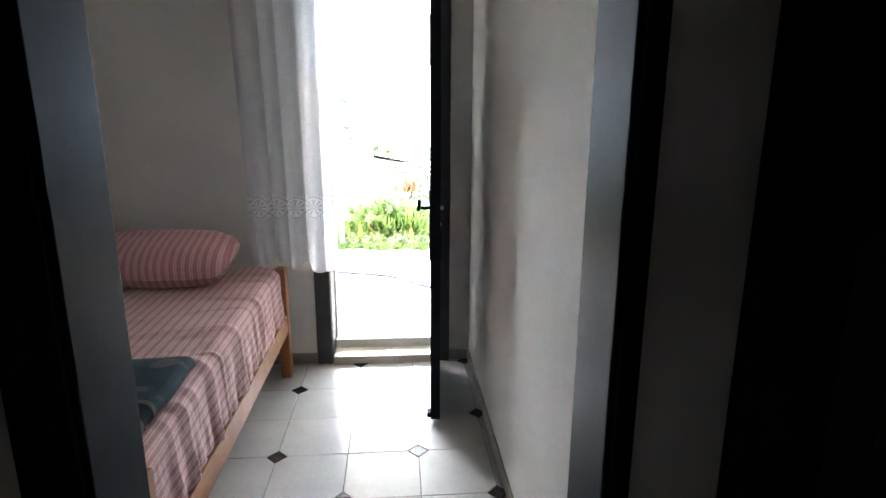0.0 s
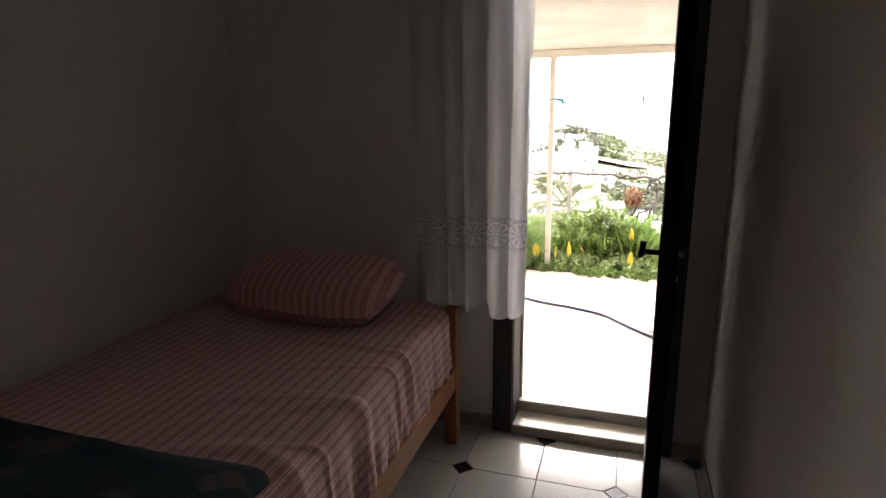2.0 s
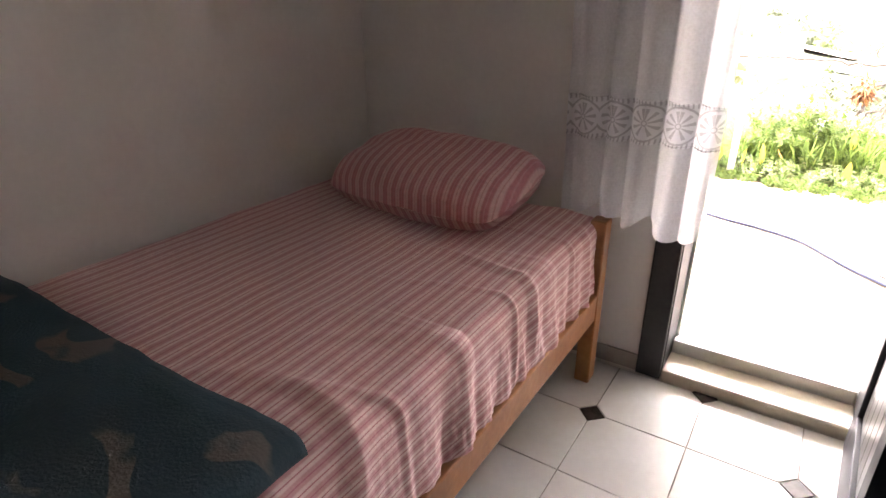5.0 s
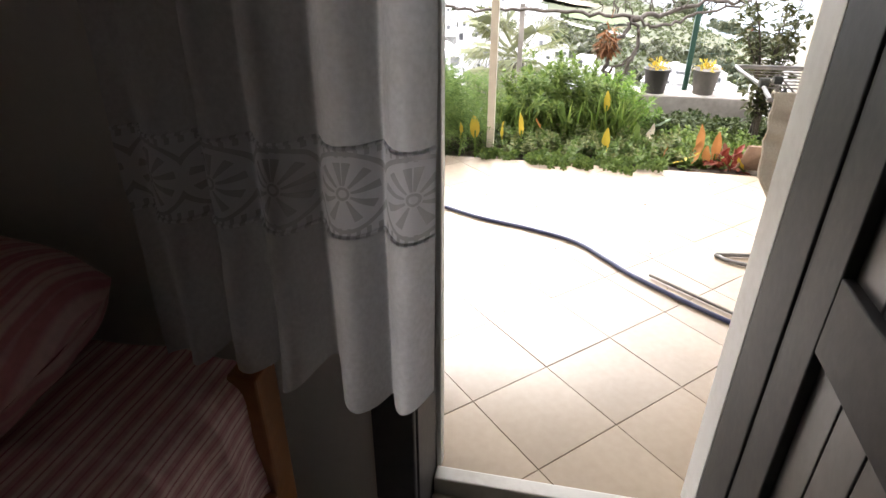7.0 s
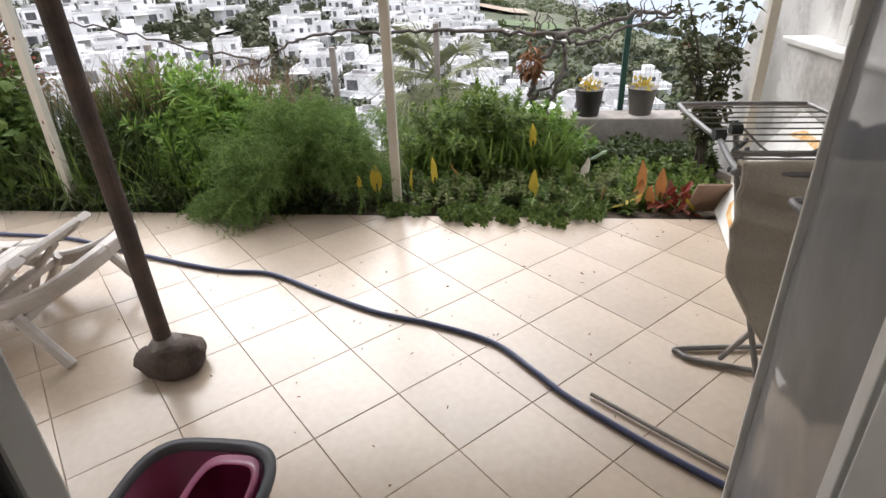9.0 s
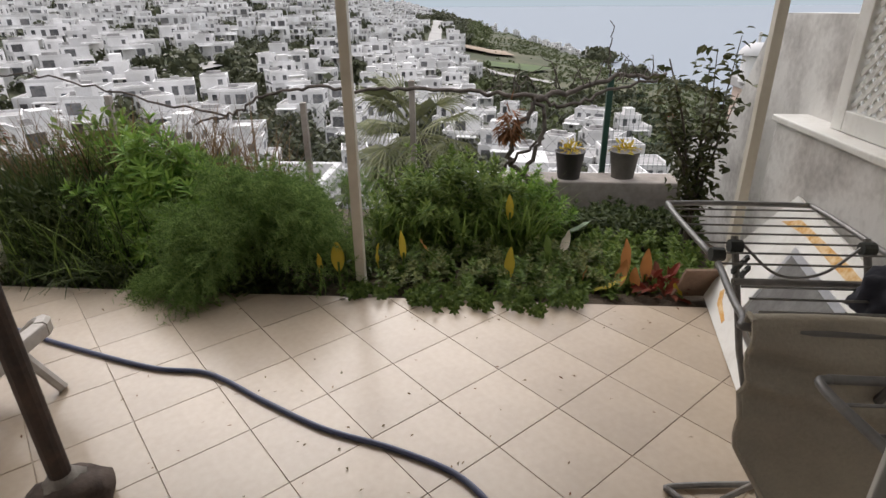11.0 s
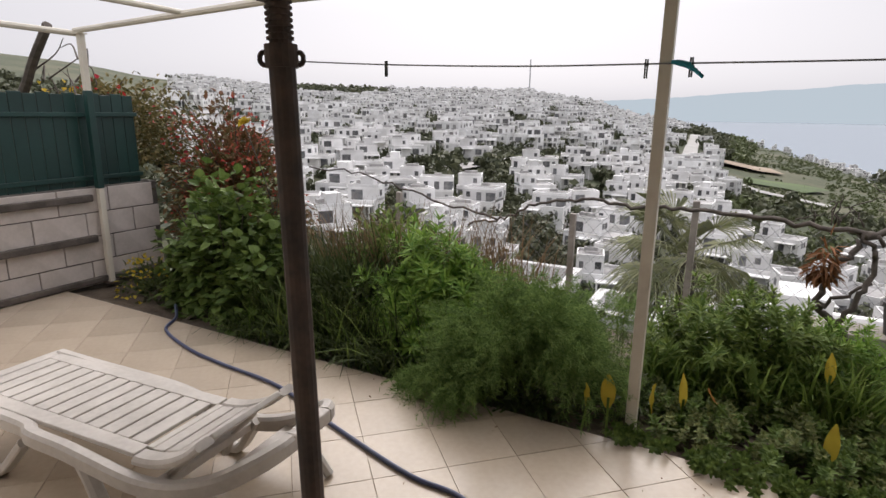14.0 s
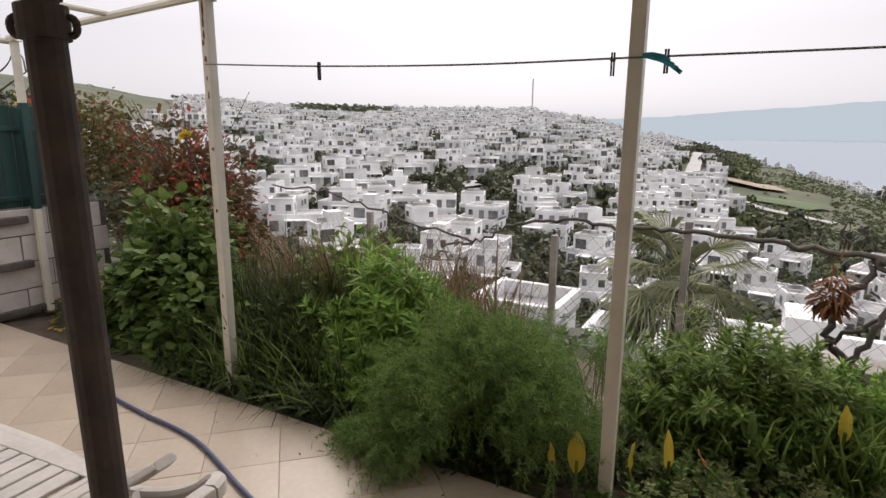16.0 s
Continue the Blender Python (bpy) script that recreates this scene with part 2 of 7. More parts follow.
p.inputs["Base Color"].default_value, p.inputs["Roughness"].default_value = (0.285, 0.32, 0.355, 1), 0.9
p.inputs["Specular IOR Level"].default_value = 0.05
wv = n.new("ShaderNodeTexNoise")
wv.inputs["Scale"].default_value = 0.05
bp = n.new("ShaderNodeBump")
bp.inputs["Strength"].default_value = 0.2
l.new(wv.outputs[0], bp.inputs["Height"])
l.new(bp.outputs[0], p.inputs["Normal"])
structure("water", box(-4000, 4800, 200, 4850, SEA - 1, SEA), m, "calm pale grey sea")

# far island across the water, its haze painted as a flat glowing blue-grey
m, n, l, p = nodes_of("island_haze_glow")
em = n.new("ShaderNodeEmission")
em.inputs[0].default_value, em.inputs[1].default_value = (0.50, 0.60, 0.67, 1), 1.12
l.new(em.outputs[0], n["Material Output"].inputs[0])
pts, faces = [], []
prof = [(-40, 0.6), (-20, 1.0), (-8, 1.4), (-2.7, 1.9), (3, 2.2), (7.6, 2.6), (12, 2.45), (16, 2.5), (18, 2.0), (21, 1.4), (27, 0.7), (34, 0.3), (45, 0.2)]
for k in range(171):
    a = -40 + k * 0.5
    el = float(np.interp(a, [q[0] for q in prof], [q[1] for q in prof])) + 0.12 * noise.noise((a * 0.6, 0, 3)) + 0.05 * noise.noise((a * 2.5, 0, 3))
    for d, z in ((4700, SEA - 3), (4780, 4780 * math.tan(radians(el)))):
        pts.append((d * math.sin(radians(a)), d * math.cos(radians(a)), z))
    if k:
        faces.append((2 * k - 2, 2 * k, 2 * k + 1, 2 * k - 1))
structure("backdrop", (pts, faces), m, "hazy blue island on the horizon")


# ---- the white town on the slope ----
M["house"] = surf("whitewashed_wall", (0.80, 0.79, 0.78), (0.64, 0.63, 0.61), 0.25, 3.0, 0.85, 0.1, spread=0.18)
M["house_far"] = surf("whitewashed_wall_far", (0.80, 0.80, 0.79), (0.60, 0.59, 0.57), 0.25, 3.0, 0.85, 0.0, spread=0.22, island=True)
M["pane"] = surf("dark_window_glass", (0.09, 0.095, 0.10), (0.20, 0.195, 0.19), 1.0, 8, 0.4, 0.0, spread=0.5, spec=0.15)
M["pane_far"] = surf("dark_window_glass_far", (0.12, 0.125, 0.13), (0.24, 0.23, 0.22), 0.2, 3, 0.5, 0.0, spec=0.15, spread=0.4, island=True)
M["flat_roof"] = surf("grey_flat_roof", (0.42, 0.41, 0.40), (0.30, 0.29, 0.28), 0.6, 5, 0.9, 0.2, spread=0.2)


def cuboid(x0, x1, y0, y1, z0, z1):
    v = [(x, y, z) for z in (z0, z1) for y in (y0, y1) for x in (x0, x1)]
    return v, [(0, 2, 3, 1), (4, 5, 7, 6), (0, 1, 5, 4), (2, 6, 7, 3), (0, 4, 6, 2), (1, 3, 7, 5)]


def joined(lumps):
    v, q = [], []
    for a, b in lumps:
        o = len(v)
        v += a
        q += [tuple(k + o for k in f) for f in b]
    return v, q


def house_plan(rnd):
    """Cuboids of a house that faces -y: walls, roof slabs, openings and roof clutter."""
    w, d = rnd.uniform(6.6, 12.5), rnd.uniform(6.2, 8.5)
    h1 = 2.7
    body = [(-w / 2, w / 2, -d / 2, d / 2, -6.5, h1)]
    cut = rnd.uniform(0.45, 0.9)
    side = rnd.choice((-1, 1))
    ux = (-w / 2, -w / 2 + w * cut) if side < 0 else (w / 2 - w * cut, w / 2)
    uy = (-d / 2 + rnd.choice((0.0, 1.8, 2.8)), d / 2)
    body.append((ux[0], ux[1], uy[0], uy[1], h1, h1 * 2))
    for x0, x1, y0, y1, z in ((-w / 2, w / 2, -d / 2, d / 2, h1), (ux[0], ux[1], uy[0], uy[1], h1 * 2)):
        t = 0.25
        body += [(x0, x1, y0, y0 + t, z, z + 0.5), (x0, x1, y1 - t, y1, z, z + 0.5), (x0, x0 + t, y0 + t, y1 - t, z, z + 0.5), (x1 - t, x1, y0 + t, y1 - t, z, z + 0.5)]
    if rnd.random() < 0.3:
        cx = (ux[0] + ux[1]) / 2 + rnd.uniform(-0.6, 0.6)
        body.append((cx - 1.3, cx + 1.3, uy[1] - 3.2, uy[1] - 0.4, h1 * 2, h1 * 2 + 2.1))
    wins = []
    for z, (x0, x1), yf in ((0.0, (-w / 2, w / 2), -d / 2), (h1, ux, uy[0]), (-3.1, (-w / 2, w / 2), -d / 2)):
        nw = max(2, int((x1 - x0) / rnd.uniform(2.2, 3.0)))
        for k in range(nw):
            if rnd.random() < 0.14:
                continue
            c = x0 + (x1 - x0) * (k + 0.5) / nw + rnd.uniform(-0.35, 0.35)
            ww, z0, wh = rnd.choice(((0.35, 0.95, 1.1), (0.5, 0.9, 1.2), (0.8, 0.15, 1.95), (1.2, 0.15, 2.0), (0.6, 0.2, 1.9)))
            ww = min(ww, (x1 - x0) / nw * 0.42)
            wins.append((c - ww, c + ww, yf - 0.05, yf + 0.3, z + z0, z + z0 + wh))
        for sx, xs in ((-1, x0), (1, x1)):
            for yc in (rnd.uniform(yf + 1.6, yf + 3.0), rnd.uniform(d / 2 - 3.0, d / 2 - 1.5)):
                wins.append((xs - 0.05 if sx < 0 else xs - 0.2, xs + 0.2 if sx < 0 else xs + 0.05, yc - 0.5, yc + 0.5, z + 0.9, z + 2.1))
    roofs = [(-w / 2 + 0.25, w / 2 - 0.25, -d / 2 + 0.25, d / 2 - 0.25, h1, h1 + 0.12), (ux[0] + 0.25, ux[1] - 0.25, uy[0] + 0.25, uy[1] - 0.25, h1 * 2, h1 * 2 + 0.12)]
    # a balcony slab with its parapet, on posts
    px = rnd.uniform(-w / 2 + 2.2, w / 2 - 2.2)
    body.append((px - 2.2, px + 2.2, -d / 2 - 2.0, -d / 2, h1 - 0.5, h1 - 0.3))
    for q in (-2.0, 1.75):
        body.append((px + q, px + q + 0.25, -d / 2 - 1.95, -d / 2 - 1.7, -6.5, h1 - 0.5))
    # water heaters on the roof
    for _ in range(rnd.choice((0, 1, 1, 2))):
        cx = rnd.uniform(ux[0] + 1.5, ux[1] - 1.5)
        roofs.append((cx - 0.9, cx + 0.9, uy[1] - 2.2, uy[1] - 1.2, h1 * 2 + 0.5, h1 * 2 + 1.1))
    return body, wins, roofs


rnd = random.Random(7)
templates = []
for k in range(7):
    body, wins, roofs = house_plan(rnd)
    hs = holder("house", pose(0, -40, -60), label="white flat-roofed house of two storeys on the slope", category="house", group="houses of the white town")
    for k2, c in enumerate(body):
        part(("lower_storey", "upper_storey")[k2] if k2 < 2 else "parapet" if k2 < 10 else "roof_room" if c[5] > 7 else "porch_slab" if c[4] > 0 else "porch_post", cuboid(*c), M["house"], hs)
    for c in wins:
        part("window", cuboid(*c), M["pane"], hs, "dark recessed window")
    for c in roofs:
        part("flat_roof" if c[5] < 5.6 else "water_heater", cuboid(*c), M["flat_roof"], hs, "grey flat roof" if c[5] < 5.6 else "grey roof-top water heater")
    templates.append(hs)

ROADS = [[(-29, 190), (-20, 235), (-12, 290), (-6, 360), (-5.2, 470), (-5.0, 640)], [(-5.5, 420), (-3.0, 330), (0.5, 300), (6, 290)]]
road_points = [(r * math.sin(radians(a)), 4 + r * math.cos(radians(a))) for road in ROADS for (a0, r0), (a1, r1) in zip(road, road[1:]) for a, r in [(a0 + (a1 - a0) * k / 20, r0 + (r1 - r0) * k / 20) for k in range(21)]]
road_array = np.array(road_points)


def near_road(x, y, d):
    return float(np.min((road_array[:, 0] - x) ** 2 + (road_array[:, 1] - y) ** 2)) < d * d


spots = []
for gy in range(80, 900, 14):
    for gx in range(-780, 140, 14):
        x, y = gx + rnd.uniform(-4.5, 4.5) + (7 if (gy // 14) % 2 else 0), gy + rnd.uniform(-4.5, 4.5)
        if near_road(x, y, 9.5):
            continue
        r, a = math.hypot(x, y - 4), math.degrees(math.atan2(x, y - 4))
        rr = ridge(a)[0]
        if not (-66 < a < 15) or not ((88 if -52 < a < 15 else 135) < r < rr - 4):
            continue
        hill = noise.noise((x * 0.009, y * 0.009, 5))
        # open country on the headland, fields and scrub between the houses
        edge = -1.5 - (r - 220) * 0.008
        if a > edge and not (a < 15 and r < 170):
            continue
        if hill > 0.42 or (-62 < a < -47.0 and 235 < r < 305) or rnd.random() < 0.17 or (a < -53 and r > 340) or (a < -56 and r > 150) or (-43.5 < a < -34 and rr - 150 < r < rr - 35):
            continue
        spots.append((r, a, x, y))
# two rows of houses along the crest of the headland
for a0, a1, num in ((-1.0, 2.6, 4), (3.8, 9.4, 12)):
    for k in range(num):
        a = a0 + (a1 - a0) * (k + rnd.uniform(0.2, 0.8)) / num
        r = ridge(a)[0] - rnd.uniform(8, 26)
        spots.append((r, a, r * math.sin(radians(a)), 4 + r * math.cos(radians(a))))
spots.sort()
near, far = spots[:105], spots[105:]
for r, a, x, y in near:
    hs = copy_thing(rnd.choice(templates), pose(x, y, ground_z(x, y) + 2.2, 0, 0, -a + rnd.uniform(-25, 25)))
for hs in templates:
    for ob in (*hs.children_recursive, hs):
        bpy.data.objects.remove(ob)
pts, faces, slot = [], [], []
for r, a, x, y in far:
    body, wins, roofs = house_plan(rnd)
    sc = rnd.uniform(0.8, 1.3) * (0.7 if a > -1.2 else 1.0)
    mx = pose(x, y, ground_z(x, y) + 1.8, 0, 0, -a + rnd.uniform(-28, 28)) @ Matrix.Diagonal((sc, sc, sc, 1))
    for cs, sl in ((body, 0), (wins, 1), (roofs, 2)):
        for c in cs:
            v, q = cuboid(*c)
            o = len(pts)
            pts += [tuple(mx @ Vector(k)) for k in v]
            faces += [tuple(k + o for k in f) for f in q]
            slot += [sl] * 6
town = tagged(part("far_town", (pts, faces), [M["house_far"], M["pane_far"], M["flat_roof"]], None, "dense white flat-roofed houses covering the far hillside"), category="houses", kind="stuff")
town.data.polygons.foreach_set("material_index", slot)


# ---- trees of the town: many small leaf clumps ----
def clumps(centres, count, size, rr):
    """Loose crowns: for each (place, radius) many small tilted leaf patches in an uneven ball."""
    pts, faces = [], []
    for c, rad in centres:
        lobes = [(Vector((rr.gauss(0, 0.45), rr.gauss(0, 0.45), rr.uniform(0.3, 1.1))) * rad, rr.uniform(0.35, 0.65) * rad) for _ in range(5)]
        for _ in range(count):
            lc, lr = rr.choice(lobes)
            d = Vector((rr.gauss(0, 1), rr.gauss(0, 1), rr.gauss(0, 1))).normalized()
            p0 = Vector(c) + lc + d * lr * rr.uniform(0.6, 1.05)
            u = d.orthogonal().normalized()
            u = (u * math.cos(t := rr.uniform(0, 6.28)) + d.cross(u) * math.sin(t))
            w = (d.cross(u) + d * rr.uniform(-0.5, 0.5)).normalized()
            s = size * rad * rr.uniform(0.6, 1.4)
            o = len(pts)
            pts += [tuple(p0 - u * s), tuple(p0 + w * s * 0.7), tuple(p0 + u * s), tuple(p0 - w * s * 0.7)]
            faces.append((o, o + 1, o + 2, o + 3))
    return pts, faces


M["scrub"] = leafy("olive_scrub_leaves", (0.075, 0.095, 0.042), (0.135, 0.155, 0.068), clear=0.15)
M["far_leaf"] = leafy("dark_tree_leaves", (0.052, 0.062, 0.036), (0.115, 0.12, 0.068), clear=0.15)
cs, cn, ch = [], [], []
for _ in range(10500):
    a, r = rnd.uniform(-68, 24), 80 + 820 * rnd.random() ** 0.7
    rr, zz = ridge(a)
    x, y = r * math.sin(radians(a)), 4 + r * math.cos(radians(a))
    if r > rr + 3 or (a < -53 and r > 340) or (a < -2 and rnd.random() < 0.35) or near_road(x, y, 7) or (-4.5 < a < 6 and 325 < r < 450):
        continue
    (ch if a > -2 and r > 150 else cn if r < 190 else cs).append(((x, y, ground_z(x, y) - 0.8), rnd.uniform(1.5, 3.6) * (0.42 if a > 0 and r > 190 else 1) + (1.6 if r > 350 and a < -1 else 0)))
for _ in range(2600):
    # fine scrub on the headland
    a, r = rnd.uniform(-1, 24), 150 + 480 * rnd.random()
    if r > ridge(a)[0] - 2 or (-3.6 < a < 5.5 and 325 < r < 450 and rnd.random() < 0.85):
        continue
    x, y = r * math.sin(radians(a)), 4 + r * math.cos(radians(a))
    ch.append(((x, y, ground_z(x, y) - 0.5), rnd.uniform(0.8, 1.7)))
for _ in range(620):
    a, r = rnd.uniform(-62, 16), rnd.uniform(80, 280)
    x, y = r * math.sin(radians(a)), 4 + r * math.cos(radians(a))
    (cn if r < 150 else cs).append(((x, y, ground_z(x, y) - 0.3), rnd.uniform(2.0, 4.4)))
# the wooded crest to the left and the trees above the shore
for a0, a1, dr, num, big in ((-43.5, -34.0, 150, 320, 7.0), (9.2, 11.2, 14, 18, 7.5), (12.6, 14.2, 14, 16, 6.5), (12, 21, 12, 70, 3.4), (-52, -45, 6, 16, 4.5), (-33, -17, 8, 34, 4.6)):
    for _ in range(num):
        a = rnd.uniform(a0, a1)
        r = ridge(a)[0] - rnd.uniform(0, dr)
        x, y = r * math.sin(radians(a)), 4 + r * math.cos(radians(a))
        cs.append(((x, y, ground_z(x, y) - 1), rnd.uniform(0.6, 1.2) * big))
tagged(part("headland_scrub", clumps(ch, 40, 0.31, rnd), M["scrub"], None, "low olive-green scrub on the headland slope"), category="scrub", kind="stuff")
tagged(part("far_trees", clumps(cs, 62, 0.28, rnd), M["far_leaf"], None, "dark green trees and bushes among the houses"), category="trees", kind="stuff")
# bushes on the slope just below the garden
for _ in range(420):
    a, r = rnd.uniform(-62, 34), 9 + 110 * rnd.random() ** 1.3
    x, y = r * math.sin(radians(a)), 4 + r * math.cos(radians(a))
    if y < 11 or (-1.5 < x < 8 and y < 24):
        continue
    cn.append(((x, y, ground_z(x, y) - 0.4), rnd.uniform(0.6, 1.1) * (1 + r * 0.022)))
tagged(part("slope_bushes", clumps(cn, 230, 0.15, rnd), M["far_leaf"], None, "dark green bushes and trees on the near slope"), category="bushes", kind="stuff")
# radio mast on the crest
r, a = 850, -20.2
bm = rod([(r * math.sin(radians(a)), 4 + r * math.cos(radians(a)), ground_z(r * math.sin(radians(a)), 4 + r * math.cos(radians(a)))),
          (r * math.sin(radians(a)), 4 + r * math.cos(radians(a)), 1.5 + r * math.tan(radians(4.9)))], 1.0, 6)
tagged(part("radio_mast", bm, M["chrome"], None), "thin grey radio mast on the hilltop", "mast")


def ribbon(name, path, width, material, label, category):
    """A strip laid on the hillside along (bearing, distance) points."""
    line = curve_points([(r * math.sin(radians(a)), 4 + r * math.cos(radians(a)), 0) for a, r in path], 10)
    v, f = [], []
    for k, c in enumerate(line):
        d = (line[min(k + 1, len(line) - 1)] - line[max(k - 1, 0)]).normalized()
        s = Vector((-d.y, d.x, 0)) * width / 2
        for e in (c - s, c + s):
            v.append((e.x, e.y, max(ground_z(e.x, e.y), ground_z(c.x, c.y)) + 1.0))
        if k:
            f.append((2 * k - 2, 2 * k - 1, 2 * k + 1, 2 * k))
    return tagged(part(name, (v, f), material, None, label), category=category, kind="structure")


M["road"] = surf("pale_road", (0.42, 0.41, 0.39), (0.33, 0.32, 0.30), 0.05, 1.0, 0.9, 0.0)
M["field"] = surf("green_field", (0.10, 0.15, 0.045), (0.07, 0.10, 0.04), 0.03, 0.8, 0.95, 0.3, gap=0.5)
M["bare"] = surf("bare_earth", (0.34, 0.27, 0.20), (0.26, 0.20, 0.14), 0.05, 0.7, 0.95, 0.3, gap=0.5)
ribbon("road", ROADS[0], 9, M["road"], "pale road climbing through the white town", "road")
ribbon("road", ROADS[1], 7, M["road"], "pale road along the headland", "road")
ribbon("bare_ground", [(-3.6, 420), (-1.0, 425), (1.8, 430)], 34, M["bare"], "bare brown building plot on the headland", "ground")
ribbon("green_field", [(-0.5, 350), (2.5, 350), (5.0, 345)], 34, M["field"], "green field on the headland slope", "field")
ribbon("green_field", [(-60, 270), (-52, 280), (-44, 285)], 40, M["field"], "green meadow between the houses", "field")

# ---- openings, door, skirting ----
fr = holder("door_1", label="black gloss-painted frame of the bedroom doorway", category="door frame", kind="structure")
for x0, x1 in ((JX0 - 0.05, JX0), (JX1, JX1 + 0.05)):
    part("jamb", box(x0, x1, 0.968, 1.155, 0, 2.10, 0.004), M["black"], fr)
part("lintel", box(JX0 - 0.05, JX1 + 0.05, 0.968, 1.155, 2.05, 2.10, 0.004), M["black"], fr)
for y0, y1 in ((0.957, 0.967), (1.155, 1.163)):
    part("architrave", box(JX0 - 0.11, JX0 - 0.012, y0, y1, 0, 2.16, 0.003), M["black"], fr)
    part("architrave", box(JX1 + 0.012, JX1 + 0.048, y0, y1, 0, 2.16, 0.003), M["black"], fr)

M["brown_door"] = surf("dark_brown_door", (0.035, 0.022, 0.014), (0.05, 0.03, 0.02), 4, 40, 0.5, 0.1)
sd = holder("door_2", label="dark brown closed passage door in a black frame", category="door", kind="structure")
part("frame_side", box(0.512, 0.66, 0.91, 0.967, 0, 2.12, 0.004), M["black"], sd)
part("frame_side", box(1.42, 1.52, 0.91, 0.967, 0, 2.12, 0.004), M["black"], sd)
part("frame_head", box(0.66, 1.42, 0.91, 0.967, 2.03, 2.12, 0.004), M["black"], sd)
part("leaf", box(0.66, 1.42, 0.94, 0.967, 0.01, 2.03, 0.004), M["brown_door"], sd)
for z0, z1 in ((0.25, 0.8), (1.0, 1.85)):
    part("panel", box(0.78, 1.30, 0.928, 0.94, z0, z1, 0.006), M["brown_door"], sd)

gd = holder("door_3", label="black and white frame of the garden door with marble sill", category="door frame", kind="structure")
for x0, x1, cx0, cx1 in ((DX0 - 0.07, DX0, DX0 - 0.10, DX0 - 0.004), (DX1, DX1 + 0.07, DX1 + 0.004, DX1 + 0.10)):
    part("casing", box(cx0, cx1, YD - 0.022, YD - 0.001, 0, DH + 0.10, 0.004), M["blackwood"], gd, "black painted casing")
    yj = 3.752 if x1 == DX0 else 3.695
    part("jamb", box(x0, x1, YD, yj, 0, DH + 0.07, 0.003), M["blackwood"], gd, "scuffed dark jamb")
    part("outer_frame", box(x0, x1 + (0.012 if x1 == DX0 else 0), yj + 0.002, YO + 0.012, 0.0, DH + 0.07, 0.004), M["white_paint"], gd, "dirty white outer frame")
part("casing_head", box(DX0 - 0.10, DX1 + 0.10, YD - 0.026, YD - 0.003, DH, DH + 0.10, 0.004), M["black"], gd)
part("sill", box(DX0, DX1, YD - 0.02, 3.70, -0.02, 0.048, 0.006), M["marble"], gd, "cream marble sill")
part("threshold", box(DX0 + 0.002, DX1 - 0.002, 3.70, 3.745, 0.0, ZT + 0.012, 0.004), M["white_paint"], gd, "white metal threshold")

dl = holder("garden_door", pose(0.177, 3.490, 0, 0, 0, -3.2), label="dark panelled garden door standing open into the room", category="door")
LW = 0.71
for y0, y1 in ((-LW, -LW + 0.10), (-0.10, 0.0)):
    part("stile", box(-0.045, 0.0, y0, y1, 0.02, 2.18, 0.003), M["blackwood"], dl)
for z0, z1 in ((0.02, 0.20), (0.86, 0.98), (2.06, 2.18)):
    part("rail", box(-0.045, 0.0, -LW + 0.10, -0.10, z0, z1, 0.003), M["blackwood"], dl)
M["panel_grey"] = surf("worn_grey_panel", (0.13, 0.125, 0.12), (0.09, 0.085, 0.08), 4, 40, 0.35, 0.1)
for z0, z1 in ((0.20, 0.86), (0.98, 2.06)):
    for k in range(6):
        w = (LW - 0.2) / 6
        part("board", box(-0.030, -0.012, -LW + 0.10 + k * w + 0.002, -LW + 0.10 + (k + 1) * w - 0.002, z0, z1, 0.002), M["panel_grey"], dl, "grey tongued board")
part("edge_strip", box(-0.047, 0.002, -LW - 0.006, -LW, 0.02, 2.18, 0.001), M["black"], dl)
lk = part("lock_plate", box(-0.052, -0.045, -LW + 0.025, -LW + 0.065, 0.98, 1.22, 0.002), M["black"], dl)
part("handle", rod(curve_points([(-0.05, -LW + 0.045, 1.13), (-0.085, -LW + 0.045, 1.13), (-0.095, -LW + 0.04, 1.13), (-0.105, -LW + 0.0, 1.128), (-0.10, -LW - 0.03, 1.15), (-0.098, -LW - 0.035, 1.18)], 5), 0.009, 8), M["black"], lk, "black lever handle", True)
part("lock_case", box(-0.052, 0.006, -LW - 0.012, -LW - 0.006, 0.88, 1.02, 0.002), M["black"], dl)
part("keyhole", rod([(0.0, -LW + 0.045, 1.05), (0.008, -LW + 0.045, 1.05)], 0.009, 10), M["chrome"], dl, "round steel lock")
part("handle", rod([(0.0, -LW + 0.045, 1.13), (0.02, -LW + 0.045, 1.13)], 0.010, 8), M["chrome"], dl, "steel handle stub")
part("bolt", box(-0.065, -0.045, -LW - 0.004, -LW + 0.05, 0.03, 0.055, 0.003), M["black"], dl, "black floor bolt")

M["skirt"] = surf("grey_skirting", (0.38, 0.35, 0.32), (0.28, 0.25, 0.23), 5, 50, 0.6, 0.1)
bm = box(XR - 0.010, XR - 0.001, 1.17, YD - 0.002, 0.002, 0.075, 0.002)
box(XL + 0.001, DX0 - 0.102, YD - 0.011, YD - 0.001, 0.002, 0.075, 0.002, bm=bm)
box(DX1 + 0.102, XR - 0.012, YD - 0.011, YD - 0.001, 0.002, 0.075, 0.002, bm=bm)
structure("baseboard", bm, M["skirt"], "low grey tiled skirting")


